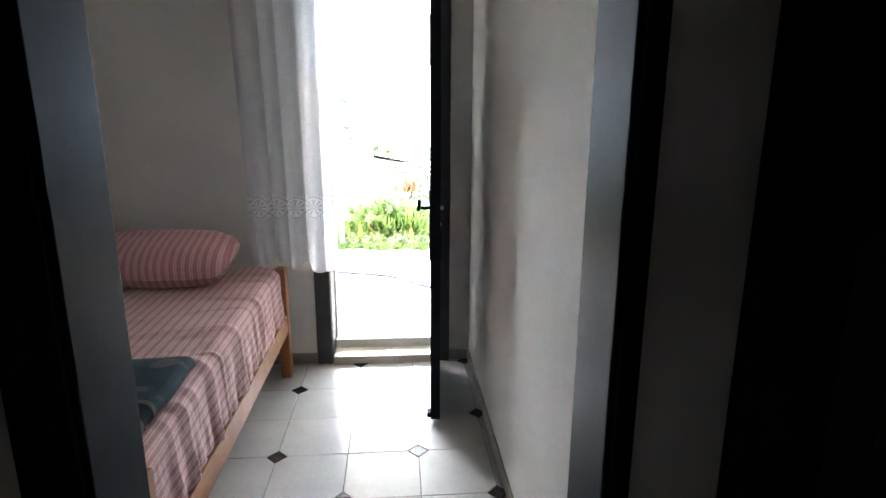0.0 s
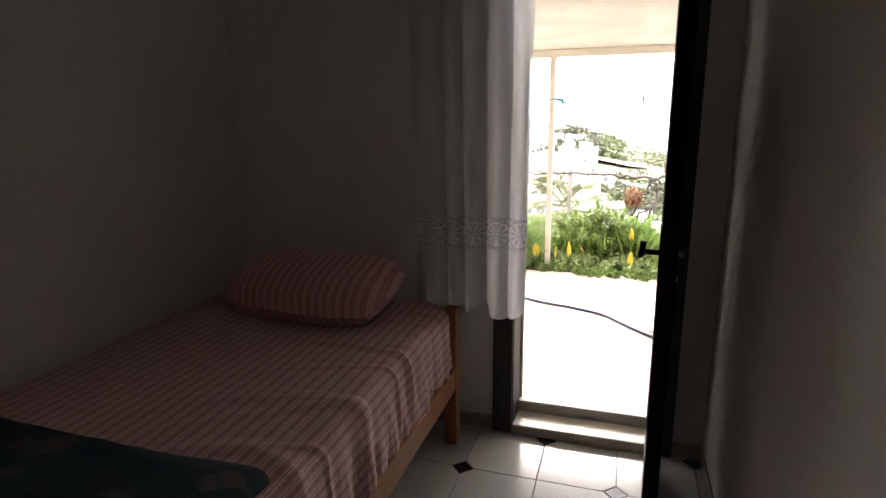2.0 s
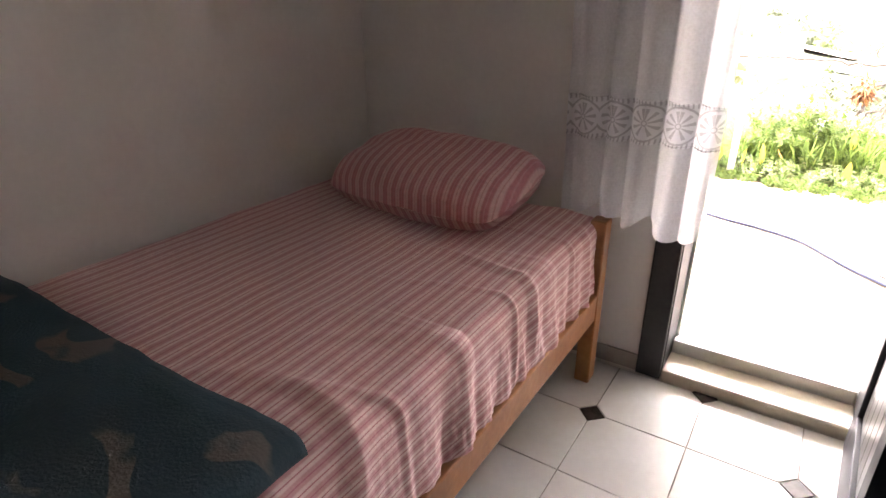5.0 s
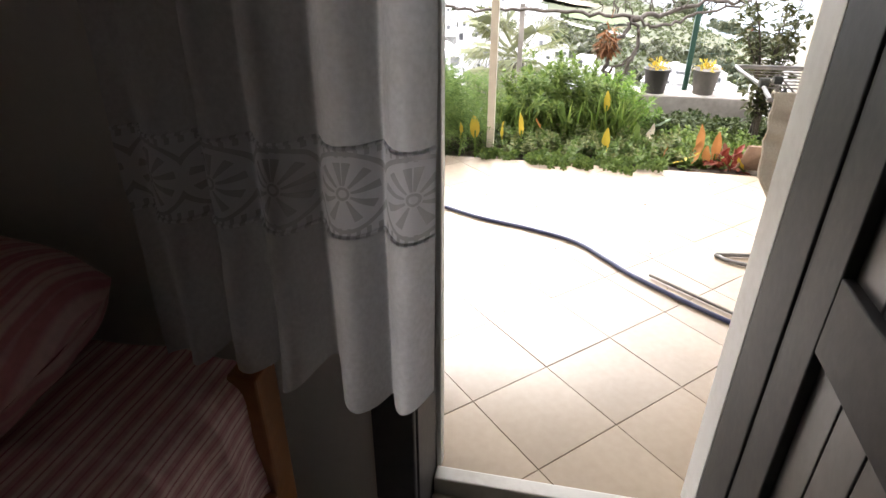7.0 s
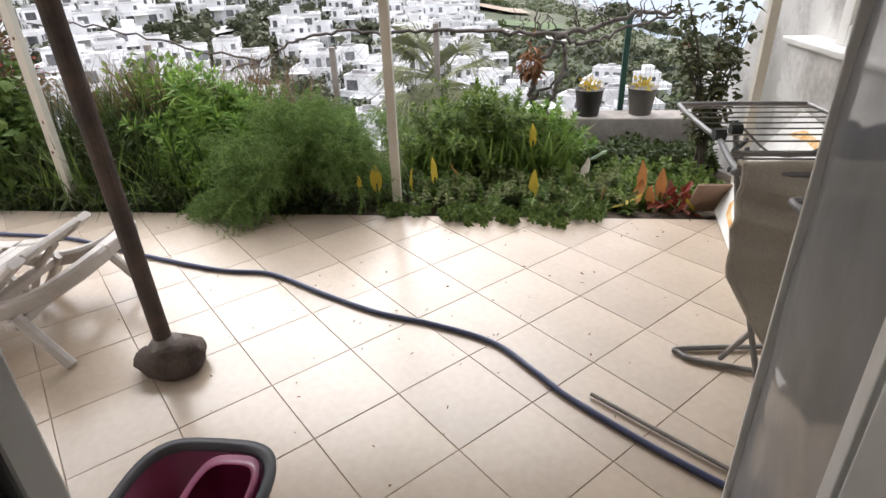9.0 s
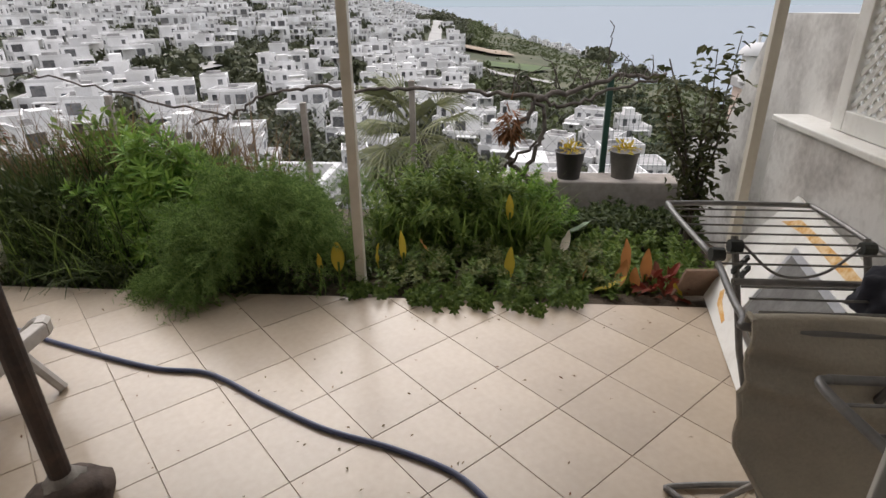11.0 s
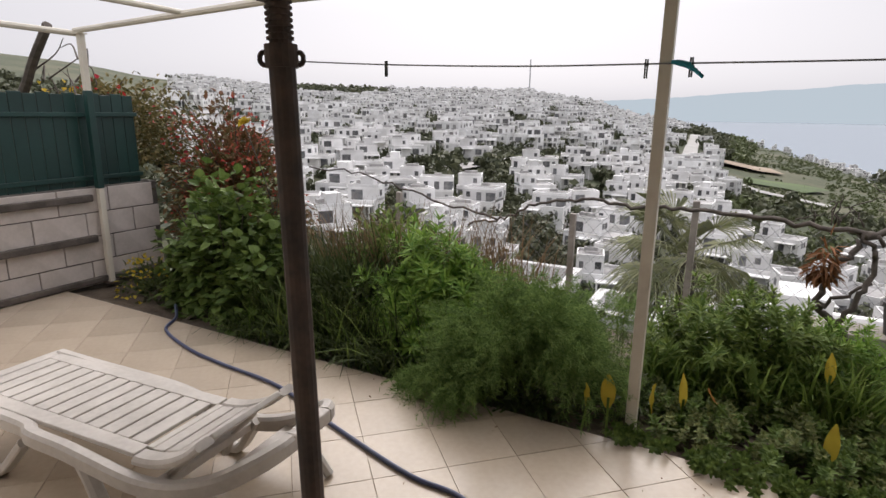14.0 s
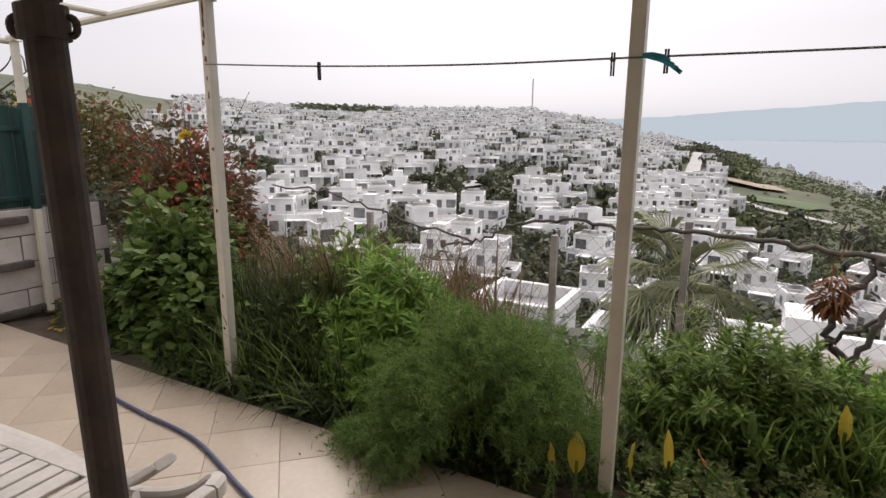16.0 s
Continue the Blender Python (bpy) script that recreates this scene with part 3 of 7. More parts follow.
# ---- bed ----
def striped(name, a, b, c, axis, period, rough=0.9, second=0.0):
    """Woven cloth with stripes across axis (a triple of weights on x, y, z), and a fine weave."""
    m, n, l, p = nodes_of(name)
    co = n.new("ShaderNodeTexCoord")
    dot = n.new("ShaderNodeVectorMath")
    dot.operation = "DOT_PRODUCT"
    wob = n.new("ShaderNodeTexNoise")
    wob.inputs["Scale"].default_value = 5.0
    l.new(co.outputs["Object"], wob.inputs["Vector"])
    l.new(co.outputs["Object"], dot.inputs[0])
    dot.inputs[1].default_value = axis
    base = dot.outputs["Value"]
    sh = n.new("ShaderNodeMath")
    sh.operation = "MULTIPLY_ADD"
    l.new(wob.outputs[0], sh.inputs[0])
    sh.inputs[1].default_value = 0.012
    l.new(base, sh.inputs[2])

    def band(per, width, soft):
        s = n.new("ShaderNodeMath")
        s.operation = "PINGPONG"
        l.new(sh.outputs[0], s.inputs[0])
        s.inputs[1].default_value = per / 2
        r = n.new("ShaderNodeMapRange")
        l.new(s.outputs[0], r.inputs[0])
        r.inputs[1].default_value, r.inputs[2].default_value = width - soft, width + soft
        return r.outputs[0]

    m1, m2 = n.new("ShaderNodeMix"), n.new("ShaderNodeMix")
    m1.data_type = m2.data_type = "RGBA"
    l.new(band(period, period * 0.24, period * 0.05), m1.inputs[0])
    m1.inputs[6].default_value, m1.inputs[7].default_value = (*a, 1), (*b, 1)
    l.new(band(period * 0.5, period * 0.04, period * 0.02), m2.inputs[0])
    m2.inputs[6].default_value = (*c, 1)
    l.new(m1.outputs[2], m2.inputs[7])
    fine = n.new("ShaderNodeTexNoise")
    fine.inputs["Scale"].default_value = 70
    l.new(co.outputs["Object"], fine.inputs["Vector"])
    mul = n.new("ShaderNodeHueSaturation")
    mr = n.new("ShaderNodeMapRange")
    mr.inputs[3].default_value, mr.inputs[4].default_value = 0.8, 1.15
    l.new(fine.outputs[0], mr.inputs[0])
    l.new(mr.outputs[0], mul.inputs["Value"])
    l.new(m2.outputs[2], mul.inputs["Color"])
    l.new(mul.outputs[0], p.inputs["Base Color"])
    p.inputs["Roughness"].default_value = rough
    p.inputs["Sheen Weight"].default_value = 0.2
    bp = n.new("ShaderNodeBump")
    bp.inputs["Strength"].default_value, bp.inputs["Distance"].default_value = 0.3, 0.004
    l.new(fine.outputs[0], bp.inputs["Height"])
    l.new(bp.outputs[0], p.inputs["Normal"])
    return m


M["sheet"] = striped("pink_striped_sheet", (0.72, 0.52, 0.49), (0.56, 0.30, 0.29), (0.46, 0.18, 0.20), (1, 0.02, -1), 0.042)
M["pillow"] = striped("pink_striped_pillowcase", (0.70, 0.44, 0.43), (0.55, 0.22, 0.23), (0.60, 0.30, 0.30), (1, 0.1, 0.0), 0.040)

BX0, BX1, BY0, BY1, BZ = -1.95, -0.755, 1.45, 3.40, 0.685
bed = holder("bed", label="pine single bed made up with a pink striped sheet", category="bed")
for x in (-0.755, -1.92):
    for y in (3.39, 1.46):
        part("leg", box(x - 0.03, x + 0.03, y - 0.035, y + 0.035, 0.0, 0.69 if y > 3 else 0.66, 0.006), M["wood"], bed)
part("side_rail", box(-0.768, -0.728, 1.49, 3.36, 0.29, 0.40, 0.005), M["wood"], bed)
part("side_rail", box(-1.95, -1.92, 1.49, 3.36, 0.29, 0.40, 0.005), M["wood"], bed)
part("head_board", box(-1.89, -0.785, 3.395, 3.42, 0.36, 0.62, 0.006), M["wood"], bed)
part("foot_board", box(-1.89, -0.785, 1.445, 1.47, 0.30, 0.60, 0.006), M["wood"], bed)
part("slat_base", box(-1.92, -0.77, 1.49, 3.38, 0.30, 0.36), M["wood"], bed)
M["ticking"] = surf("mattress_ticking", (0.6, 0.55, 0.5), (0.5, 0.46, 0.42), 6, 60, 0.9, 0.2)
part("mattress", box(BX0 + 0.03, BX1 - 0.03, BY0 + 0.03, BY1 - 0.03, 0.365, BZ - 0.02, 0.05), M["ticking"], bed)
# the sheet: over the top, round the edge and down the side in small gathers
prof = [(BX0 + 0.012 + (BX1 - 0.05 - BX0) * k / 44, BZ, 0) for k in range(45)]
prof += [(BX1 - 0.05 + 0.05 * math.sin(t), BZ - 0.05 + 0.05 * math.cos(t), t) for t in [math.pi / 2 * k / 5 for k in range(1, 6)]]
prof += [(BX1 + 0.004 * k / 14, BZ - 0.05 - 0.235 * k / 14, math.pi / 2) for k in range(1, 15)]
ny = 420
pts, faces = [], []
for j in range(ny + 1):
    y = BY0 + (BY1 - BY0) * j / ny
    for i, (x, z, t) in enumerate(prof):
        nrm = Vector((math.sin(t), 0, math.cos(t)))
        side = max(0.0, (BZ - z - 0.02) / 0.28)
        d = 0.006 * noise.noise((x * 3, y * 3, 1)) + 0.004 * noise.noise((x * 9, y * 9, 2))
        # bowed creases running from the top of the bed out to its edge
        bow = y * 1.0 + 0.55 * (x + 1.0) ** 2 - 0.35 * x
        reach = min(1.0, max(0.0, (x + 1.55) * 1.6))
        for f_, w_, h_, sd_ in ((2.2, 11, 0.013, 7), (4.0, 10, 0.007, 13)):
            cr = abs(noise.noise((bow * f_, x * 0.9 + y * 0.3, sd_)))
            d += h_ * max(0.0, 1 - cr * w_) * reach
        # small gathers down the side, strongest below the edge
        g1 = y * 58 + 5.5 * noise.noise((y * 2.1, z * 2, 4))
        d += side * (0.007 * math.sin(g1) + 0.012 * noise.noise((y * 13, z * 3.5, 5)) + 0.006 * noise.noise((y * 34, z * 9, 8)) + 0.004 * noise.noise((y * 60, z * 40, 3))) + 0.012 * side
        low = 0.020 * noise.noise((y * 4, 0, 9)) if i == len(prof) - 1 else 0
        pts.append((x + nrm.x * d, y, z + nrm.z * d + low))
w = len(prof)
for j in range(ny):
    for i in range(w - 1):
        faces.append((j * w + i, j * w + i + 1, (j + 1) * w + i + 1, (j + 1) * w + i))
part("sheet", (pts, faces), M["sheet"], bed, "wrinkled pink striped sheet hanging over the side", True)


def pillow_mesh(lx, ly, lz):
    pts, faces = [], []
    n1, n2 = 40, 26
    for s in (1, -1):
        for j in range(n2 + 1):
            for i in range(n1 + 1):
                u, v = 2 * i / n1 - 1, 2 * j / n2 - 1
                h = (max(0, 1 - abs(u) ** 5) ** 0.5) * (max(0, 1 - abs(v) ** 3.2) ** 0.5)
                x, y = u * lx / 2 * (1 - 0.09 * v ** 4), v * ly / 2 * (1 - 0.12 * u ** 4)
                z = s * h * lz / 2 * (1.0 if s > 0 else 0.9) + 0.008 * noise.noise((u * 3, v * 3, s))
                pts.append((x, y, z))
    o = (n1 + 1) * (n2 + 1)
    for s in range(2):
        for j in range(n2):
            for i in range(n1):
                q = [s * o + j * (n1 + 1) + i, s * o + j * (n1 + 1) + i + 1, s * o + (j + 1) * (n1 + 1) + i + 1, s * o + (j + 1) * (n1 + 1) + i]
                faces.append(q if s == 0 else q[::-1])
    return pts, faces


pl = part("pillow", pillow_mesh(0.78, 0.48, 0.235), M["pillow"], None, smooth=True)
pl.matrix_world = pose(-1.35, 3.20, 0.805, 13, 0, -4)
tagged(pl, "plump pink striped pillow lying on the bed", "pillow")

# folded blanket at the foot
m, n, l, p = nodes_of("teal_patterned_blanket")
co = n.new("ShaderNodeTexCoord")
warp, wv, ns = n.new("ShaderNodeTexNoise"), n.new("ShaderNodeTexWave"), n.new("ShaderNodeTexNoise")
warp.inputs["Scale"].default_value = 3.5
mixv = n.new("ShaderNodeMix")
mixv.data_type = "VECTOR"
mixv.inputs[0].default_value = 0.22
l.new(co.outputs["Object"], warp.inputs["Vector"])
l.new(co.outputs["Object"], mixv.inputs[4])
l.new(warp.outputs["Color"], mixv.inputs[5])
wv.wave_type = "RINGS"
wv.inputs["Scale"].default_value, wv.inputs["Distortion"].default_value, wv.inputs["Detail"].default_value = 2.6, 5.0, 1.0
l.new(mixv.outputs[1], wv.inputs["Vector"])
motif = n.new("ShaderNodeMapRange")
motif.inputs[1].default_value, motif.inputs[2].default_value = 0.70, 0.76
l.new(wv.outputs["Fac"], motif.inputs[0])
ns.inputs["Scale"].default_value, ns.inputs["Detail"].default_value = 4.0, 3
l.new(co.outputs["Object"], ns.inputs["Vector"])
patch = n.new("ShaderNodeMapRange")
patch.inputs[1].default_value, patch.inputs[2].default_value = 0.49, 0.53
l.new(ns.outputs[0], patch.inputs[0])
both = n.new("ShaderNodeMath")
both.operation = "MULTIPLY"
l.new(motif.outputs[0], both.inputs[0])
l.new(patch.outputs[0], both.inputs[1])
ground_mix, motif_mix = n.new("ShaderNodeMix"), n.new("ShaderNodeMix")
ground_mix.data_type = motif_mix.data_type = "RGBA"
ground_mix.inputs[6].default_value, ground_mix.inputs[7].default_value = (0.010, 0.014, 0.016, 1), (0.016, 0.052, 0.072, 1)
l.new(warp.outputs["Fac"], ground_mix.inputs[0])
l.new(both.outputs[0], motif_mix.inputs[0])
l.new(ground_mix.outputs[2], motif_mix.inputs[6])
motif_mix.inputs[7].default_value = (0.085, 0.078, 0.068, 1)
l.new(motif_mix.outputs[2], p.inputs["Base Color"])
pile, bp = n.new("ShaderNodeTexNoise"), n.new("ShaderNodeBump")
pile.inputs["Scale"].default_value = 160
l.new(co.outputs["Object"], pile.inputs["Vector"])
bp.inputs["Strength"].default_value, bp.inputs["Distance"].default_value = 0.5, 0.004
l.new(pile.outputs[0], bp.inputs["Height"])
l.new(bp.outputs[0], p.inputs["Normal"])
p.inputs["Roughness"].default_value = 0.95
M["blanket"] = m
M["blanket_under"] = surf("wine_red_blanket_back", (0.10, 0.012, 0.02), (0.06, 0.008, 0.015), 6, 60, 0.95, 0.3)
M["gold"] = surf("golden_blanket_edge", (0.20, 0.15, 0.075), (0.12, 0.085, 0.045), 14, 120, 0.9, 0.5)
M["tan"] = surf("tan_blanket_border", (0.11, 0.092, 0.07), (0.075, 0.062, 0.048), 10, 120, 0.95, 0.4)
bl = holder("blanket", label="folded dark teal patterned blanket on the foot of the bed", category="blanket")


def fold(x_left, x_right, y0, y1, low, high, seed, back=0.5, y_skew=0.0, thick=0.012):
    """A cloth layer doubled over at x_right: along the top, round the fold and back underneath, with thickness."""
    r = (high - low) / 2
    line = [(x_left + (x_right - r - x_left) * k / 40, high) for k in range(41)]
    line += [(x_right - r + r * math.sin(t), low + r + r * math.cos(t)) for t in [math.pi * k / 10 for k in range(1, 11)]]
    line += [(x_right - r - back * k / 12, low) for k in range(1, 13)]
    nyy = 30
    outer, inner = [], []
    for j in range(nyy + 1):
        v = j / nyy
        for k, (x, z) in enumerate(line):
            a, b = line[max(0, k - 1)], line[min(len(line) - 1, k + 1)]
            dx, dz = b[0] - a[0], b[1] - a[1]
            q = math.hypot(dx, dz)
            nx_, nz_ = -dz / q, dx / q
            edge = 0.012 * noise.noise((x * 4, seed, v > 0.5)) + 0.006 * noise.noise((x * 14, seed, v > 0.5))
            y = y0 + (y1 - y0) * v + y_skew * (x - x_left) + edge * (1 if v > 0.5 else -1) * abs(2 * v - 1) ** 4
            up = 0.016 * noise.noise((x * 3.2, y * 4.5, seed)) + 0.006 * noise.noise((x * 9, y * 11, seed)) - 0.012 * max(0.0, abs(2 * v - 1) - 0.8) / 0.2
            up *= 1 if k < 46 else 0.15
            xo = x + 0.010 * noise.noise((y * 6, seed, 2)) * (k > 30)
            outer.append((xo, y, z + up))
            inner.append((xo - nx_ * thick, y, z + up - nz_ * thick))
    w, o = len(line), len(outer)
    f = []
    for j in range(nyy):
        for k in range(w - 1):
            a = j * w + k
            f += [(a, a + w, a + w + 1, a + 1), (o + a, o + a + 1, o + a + w + 1, o + a + w)]
    for k in range(w - 1):
        f += [(k, k + 1, o + k + 1, o + k), (nyy * w + k, o + nyy * w + k, o + nyy * w + k + 1, nyy * w + k + 1)]
    for j in range(nyy):
        f += [(j * w, o + j * w, o + (j + 1) * w, (j + 1) * w), (j * w + w - 1, (j + 1) * w + w - 1, o + (j + 1) * w + w - 1, o + j * w + w - 1)]
    return outer + inner, f


part("under_fold", fold(-1.93, -0.80, 1.38, 1.86, BZ + 0.012, BZ + 0.042, 3, 0.3), M["blanket_under"], bl, "wine red underside", True)
part("top_fold", fold(-1.93, -0.755, 1.50, 1.955, BZ + 0.040, BZ + 0.098, 5, 0.35), M["blanket"], bl, "teal and black patterned top", True)
for y0, y1, h in ((1.500, 1.545, 0.104), (1.600, 1.622, 0.1035)):
    part("border_stripe", fold(-1.15, -0.751, y0, y1, BZ + 0.038, BZ + h, 5, 0.05, 0.0, 0.004), M["tan"], bl, "tan woven border stripe", True)
for y0, h in ((1.485, 0.070), (1.478, 0.045)):
    part("hem", fold(-1.90, -0.752, y0, y0 + 0.03, BZ + 0.026, BZ + h, 5, 0.3, 0.0, 0.006), M["gold"], bl, "golden woven hem", True)

# ---- curtain beside the door ----
m, n, l, p = nodes_of("sheer_white_cotton")
co = n.new("ShaderNodeTexCoord")
wv = n.new("ShaderNodeTexNoise")
wv.inputs["Scale"].default_value = 120
l.new(co.outputs["Object"], wv.inputs["Vector"])
p.inputs["Base Color"].default_value, p.inputs["Roughness"].default_value = (0.82, 0.82, 0.84, 1), 0.9
tl, tp, s1, s2 = n.new("ShaderNodeBsdfTranslucent"), n.new("ShaderNodeBsdfTransparent"), n.new("ShaderNodeMixShader"), n.new("ShaderNodeMixShader")
tl.inputs[0].default_value = (0.90, 0.90, 0.92, 1)
s1.inputs[0].default_value = 0.64
mr = n.new("ShaderNodeMapRange")
mr.inputs[3].default_value, mr.inputs[4].default_value = 0.18, 0.42
l.new(wv.outputs[0], mr.inputs[0])
l.new(mr.outputs[0], s2.inputs[0])
l.new(p.outputs[0], s1.inputs[1])
l.new(tl.outputs[0], s1.inputs[2])
l.new(s1.outputs[0], s2.inputs[1])
l.new(tp.outputs[0], s2.inputs[2])
l.new(s2.outputs[0], n["Material Output"].inputs[0])
M["sheer"] = m
m, n, l, p = nodes_of("white_lace")


def calc(op, a, b=0.0):
    """A math node on two sockets or numbers."""
    q = n.new("ShaderNodeMath")
    q.operation = op
    for k, e in enumerate((a, b)):
        if isinstance(e, (int, float)):
            q.inputs[k].default_value = e
        else:
            l.new(e, q.inputs[k])
    return q.outputs[0]


co, sep = n.new("ShaderNodeTexCoord"), n.new("ShaderNodeSeparateXYZ")
l.new(co.outputs["Object"], sep.inputs[0])
fx = calc("PINGPONG", calc("ADD", sep.outputs[0], 2.0), 0.052)
fz = calc("SUBTRACT", sep.outputs[2], 1.047)
rad = calc("SQRT", calc("ADD", calc("MULTIPLY", fx, fx), calc("MULTIPLY", fz, fz)))
petal = calc("GREATER_THAN", calc("SINE", calc("MULTIPLY", calc("ARCTAN2", fz, fx), 10.0)), 0.25)
ring = calc("MULTIPLY", calc("GREATER_THAN", rad, 0.012), calc("LESS_THAN", rad, 0.046))
eye = calc("LESS_THAN", calc("ABSOLUTE", calc("SUBTRACT", rad, 0.008)), 0.002)
dots = calc("MULTIPLY", calc("GREATER_THAN", calc("ABSOLUTE", fz), 0.053), calc("GREATER_THAN", calc("SINE", calc("MULTIPLY", sep.outputs[0], 500.0)), 0.3))
corner = calc("LESS_THAN", calc("ABSOLUTE", calc("SUBTRACT", rad, 0.058)), 0.003)
holes = calc("MAXIMUM", calc("MAXIMUM", calc("MULTIPLY", petal, ring), eye), calc("MAXIMUM", dots, corner))
p.inputs["Base Color"].default_value, p.inputs["Roughness"].default_value = (0.72, 0.72, 0.74, 1), 0.9
tp, s2 = n.new("ShaderNodeBsdfTransparent"), n.new("ShaderNodeMixShader")
l.new(calc("MULTIPLY", holes, 0.34), s2.inputs[0])
tl, s1 = n.new("ShaderNodeBsdfTranslucent"), n.new("ShaderNodeMixShader")
tl.inputs[0].default_value = (0.75, 0.75, 0.78, 1)
s1.inputs[0].default_value = 0.5
l.new(p.outputs[0], s1.inputs[1])
l.new(tl.outputs[0], s1.inputs[2])
l.new(s1.outputs[0], s2.inputs[1])
l.new(tp.outputs[0], s2.inputs[2])
l.new(s2.outputs[0], n["Material Output"].inputs[0])
M["lace"] = m


def drape(u0, u1, z0, z1, flare, seed, hem=0.0, nx=150, nz=26):
    """A hanging cloth in soft folds, from z1 down to z0; it leans into the room towards the hem. u runs over the curtain's width."""
    pts, faces = [], []
    for j in range(nz + 1):
        v = j / nz
        for i in range(nx + 1):
            u = u0 + (u1 - u0) * i / nx
            z = z1 + (z0 - z1) * v
            low = min(1.0, max(0.0, (2.45 - z) / 1.75))
            xl, xr = -0.985 + 0.075 * low, -0.418 - 0.004 * low
            ph = u * 31 + 2.6 * noise.noise((u * 2.5, 0.0, 11)) + 0.30 * noise.noise((u * 5, z * 1.2, 3))
            amp = 0.012 + 0.016 * low + flare * v + 0.010 * noise.noise((u * 4, z, 6))
            y = 3.475 - 0.105 * low ** 1.3 + amp * math.sin(ph) + 0.007 * noise.noise((u * 11, z * 7, seed)) + 0.003 * noise.noise((u * 40, z * 22, seed))
            if hem:
                z -= hem * v * (0.018 * math.sin(ph * 0.5 + 1) + (0.045 if u > 0.70 else 0.022 if u > 0.47 else 0.0) + 0.012 * noise.noise((u * 9, 0, 5)))
            pts.append((xl + (xr - xl) * u + 0.007 * math.cos(ph), y, z))
    for j in range(nz):
        for i in range(nx):
            a = j * (nx + 1) + i
            faces.append((a, a + 1, a + nx + 2, a + nx + 1))
    return pts, faces


ct = holder("curtain", label="sheer white cotton curtain with a lace band", category="curtain")
part("panel", drape(0, 1, 1.112, 2.45, 0.0, 1), M["sheer"], ct, smooth=True)
part("lace_band", drape(0, 1, 0.980, 1.114, 0.0, 1, nz=12), M["lace"], ct, "grey-white lace band with flowers", True)
for z in (1.113, 0.981):
    part("lace_seam", rod([(x, y - 0.002, z) for x, y, _ in drape(0, 1, z, z + 0.01, 0.0, 1, nz=1)[0][-151:]], 0.0032, 5), M["lace"], ct, "corded lace seam", True)
part("ruffle", drape(0, 1, 0.722, 0.982, 0.010, 1, 1.0, nz=18), M["sheer"], ct, "gathered lower ruffle", True)
part("curtain_rod", rod([(-1.1, 3.475, 2.455), (0.35, 3.475, 2.455)], 0.011, 10), M["white_paint"], ct)

# ---- screen door outside, swung outward ----
sc = holder("screen_door", pose(0.172, 3.80, 0, 0, 0, -20), label="white-edged screen door with grimy grey mesh, open outward", category="screen door")
m, n, l, p = nodes_of("grimy_screen_film")
p.inputs["Base Color"].default_value, p.inputs["Roughness"].default_value = (0.20, 0.20, 0.205, 1), 0.6
co, ns, mr2 = n.new("ShaderNodeTexCoord"), n.new("ShaderNodeTexNoise"), n.new("ShaderNodeMapRange")
ns.inputs["Scale"].default_value, ns.inputs["Detail"].default_value = 4, 5
l.new(co.outputs["Object"], ns.inputs["Vector"])
l.new(ns.outputs[0], mr2.inputs[0])
mr2.inputs[1].default_value, mr2.inputs[2].default_value, mr2.inputs[3].default_value, mr2.inputs[4].default_value = 0.35, 0.65, 0.12, 0.42
tp, s2 = n.new("ShaderNodeBsdfTransparent"), n.new("ShaderNodeMixShader")
l.new(mr2.outputs[0], s2.inputs[0])
l.new(p.outputs[0], s2.inputs[1])
l.new(tp.outputs[0], s2.inputs[2])
l.new(s2.outputs[0], n["Material Output"].inputs[0])
M["film"] = m
SW = 0.50
part("stile", box(-0.012, 0.012, SW - 0.012, SW, ZT + 0.03, 2.03, 0.002), M["white_paint"], sc)
part("stile", box(-0.012, 0.012, 0.0, 0.03, ZT + 0.03, 2.03, 0.002), M["white_paint"], sc)
for z in (ZT + 0.03, 2.0):
    part("rail", box(-0.012, 0.012, 0.03, SW - 0.012, z, z + 0.03, 0.002), M["white_paint"], sc)
pts, faces = [], []
for j in range(31):
    for i in range(13):
        u, v = i / 12, j / 30
        pts.append((0.012 * math.sin(u * 3.1) * noise.noise((u * 2, v * 6, 1)) + 0.006 * noise.noise((u * 7, v * 14, 3)), 0.028 + (SW - 0.038) * u, ZT + 0.055 + 1.95 * v))
for j in range(30):
    for i in range(12):
        a = j * 13 + i
        faces.append((a, a + 1, a + 14, a + 13))
part("mesh_sheet", (pts, faces), M["film"], sc, "grimy grey sagging mesh", True)

# ---- terrace roof and posts ----
pg = holder("pergola_roof", label="low white terrace roof on cream steel beams", category="roof", kind="structure")
M["roof_under"] = surf("white_roof_panel", (0.80, 0.78, 0.73), (0.70, 0.67, 0.61), 2.5, 25, 0.6, 0.15)
for k in range(9):
    w = 4.15 / 9
    part("roof_panel", box(-2.74 + k * w + 0.0004, -2.74 + (k + 1) * w - 0.0004, YO + 0.002, 6.52, 2.135, 2.16), M["roof_under"], pg)
part("beam", box(-2.76, 1.42, 6.45, 6.51, 2.065, 2.13, 0.005), M["post"], pg)
for x in (-2.73, 1.39):
    part("beam", box(x - 0.025, x + 0.025, YO + 0.002, 6.448, 2.075, 2.132, 0.005), M["post"], pg)
M["dark_wood"] = surf("weathered_dark_timber", (0.06, 0.05, 0.042), (0.12, 0.10, 0.085), 6, 50, 0.85, 0.5)
for k, x in enumerate((-2.62, -2.36, -2.05)):
    part("batten", box(x - 0.03, x + 0.03, YO + 0.004, 6.30, 2.035, 2.074, 0.004), M["dark_wood"], pg, "dark weathered batten")
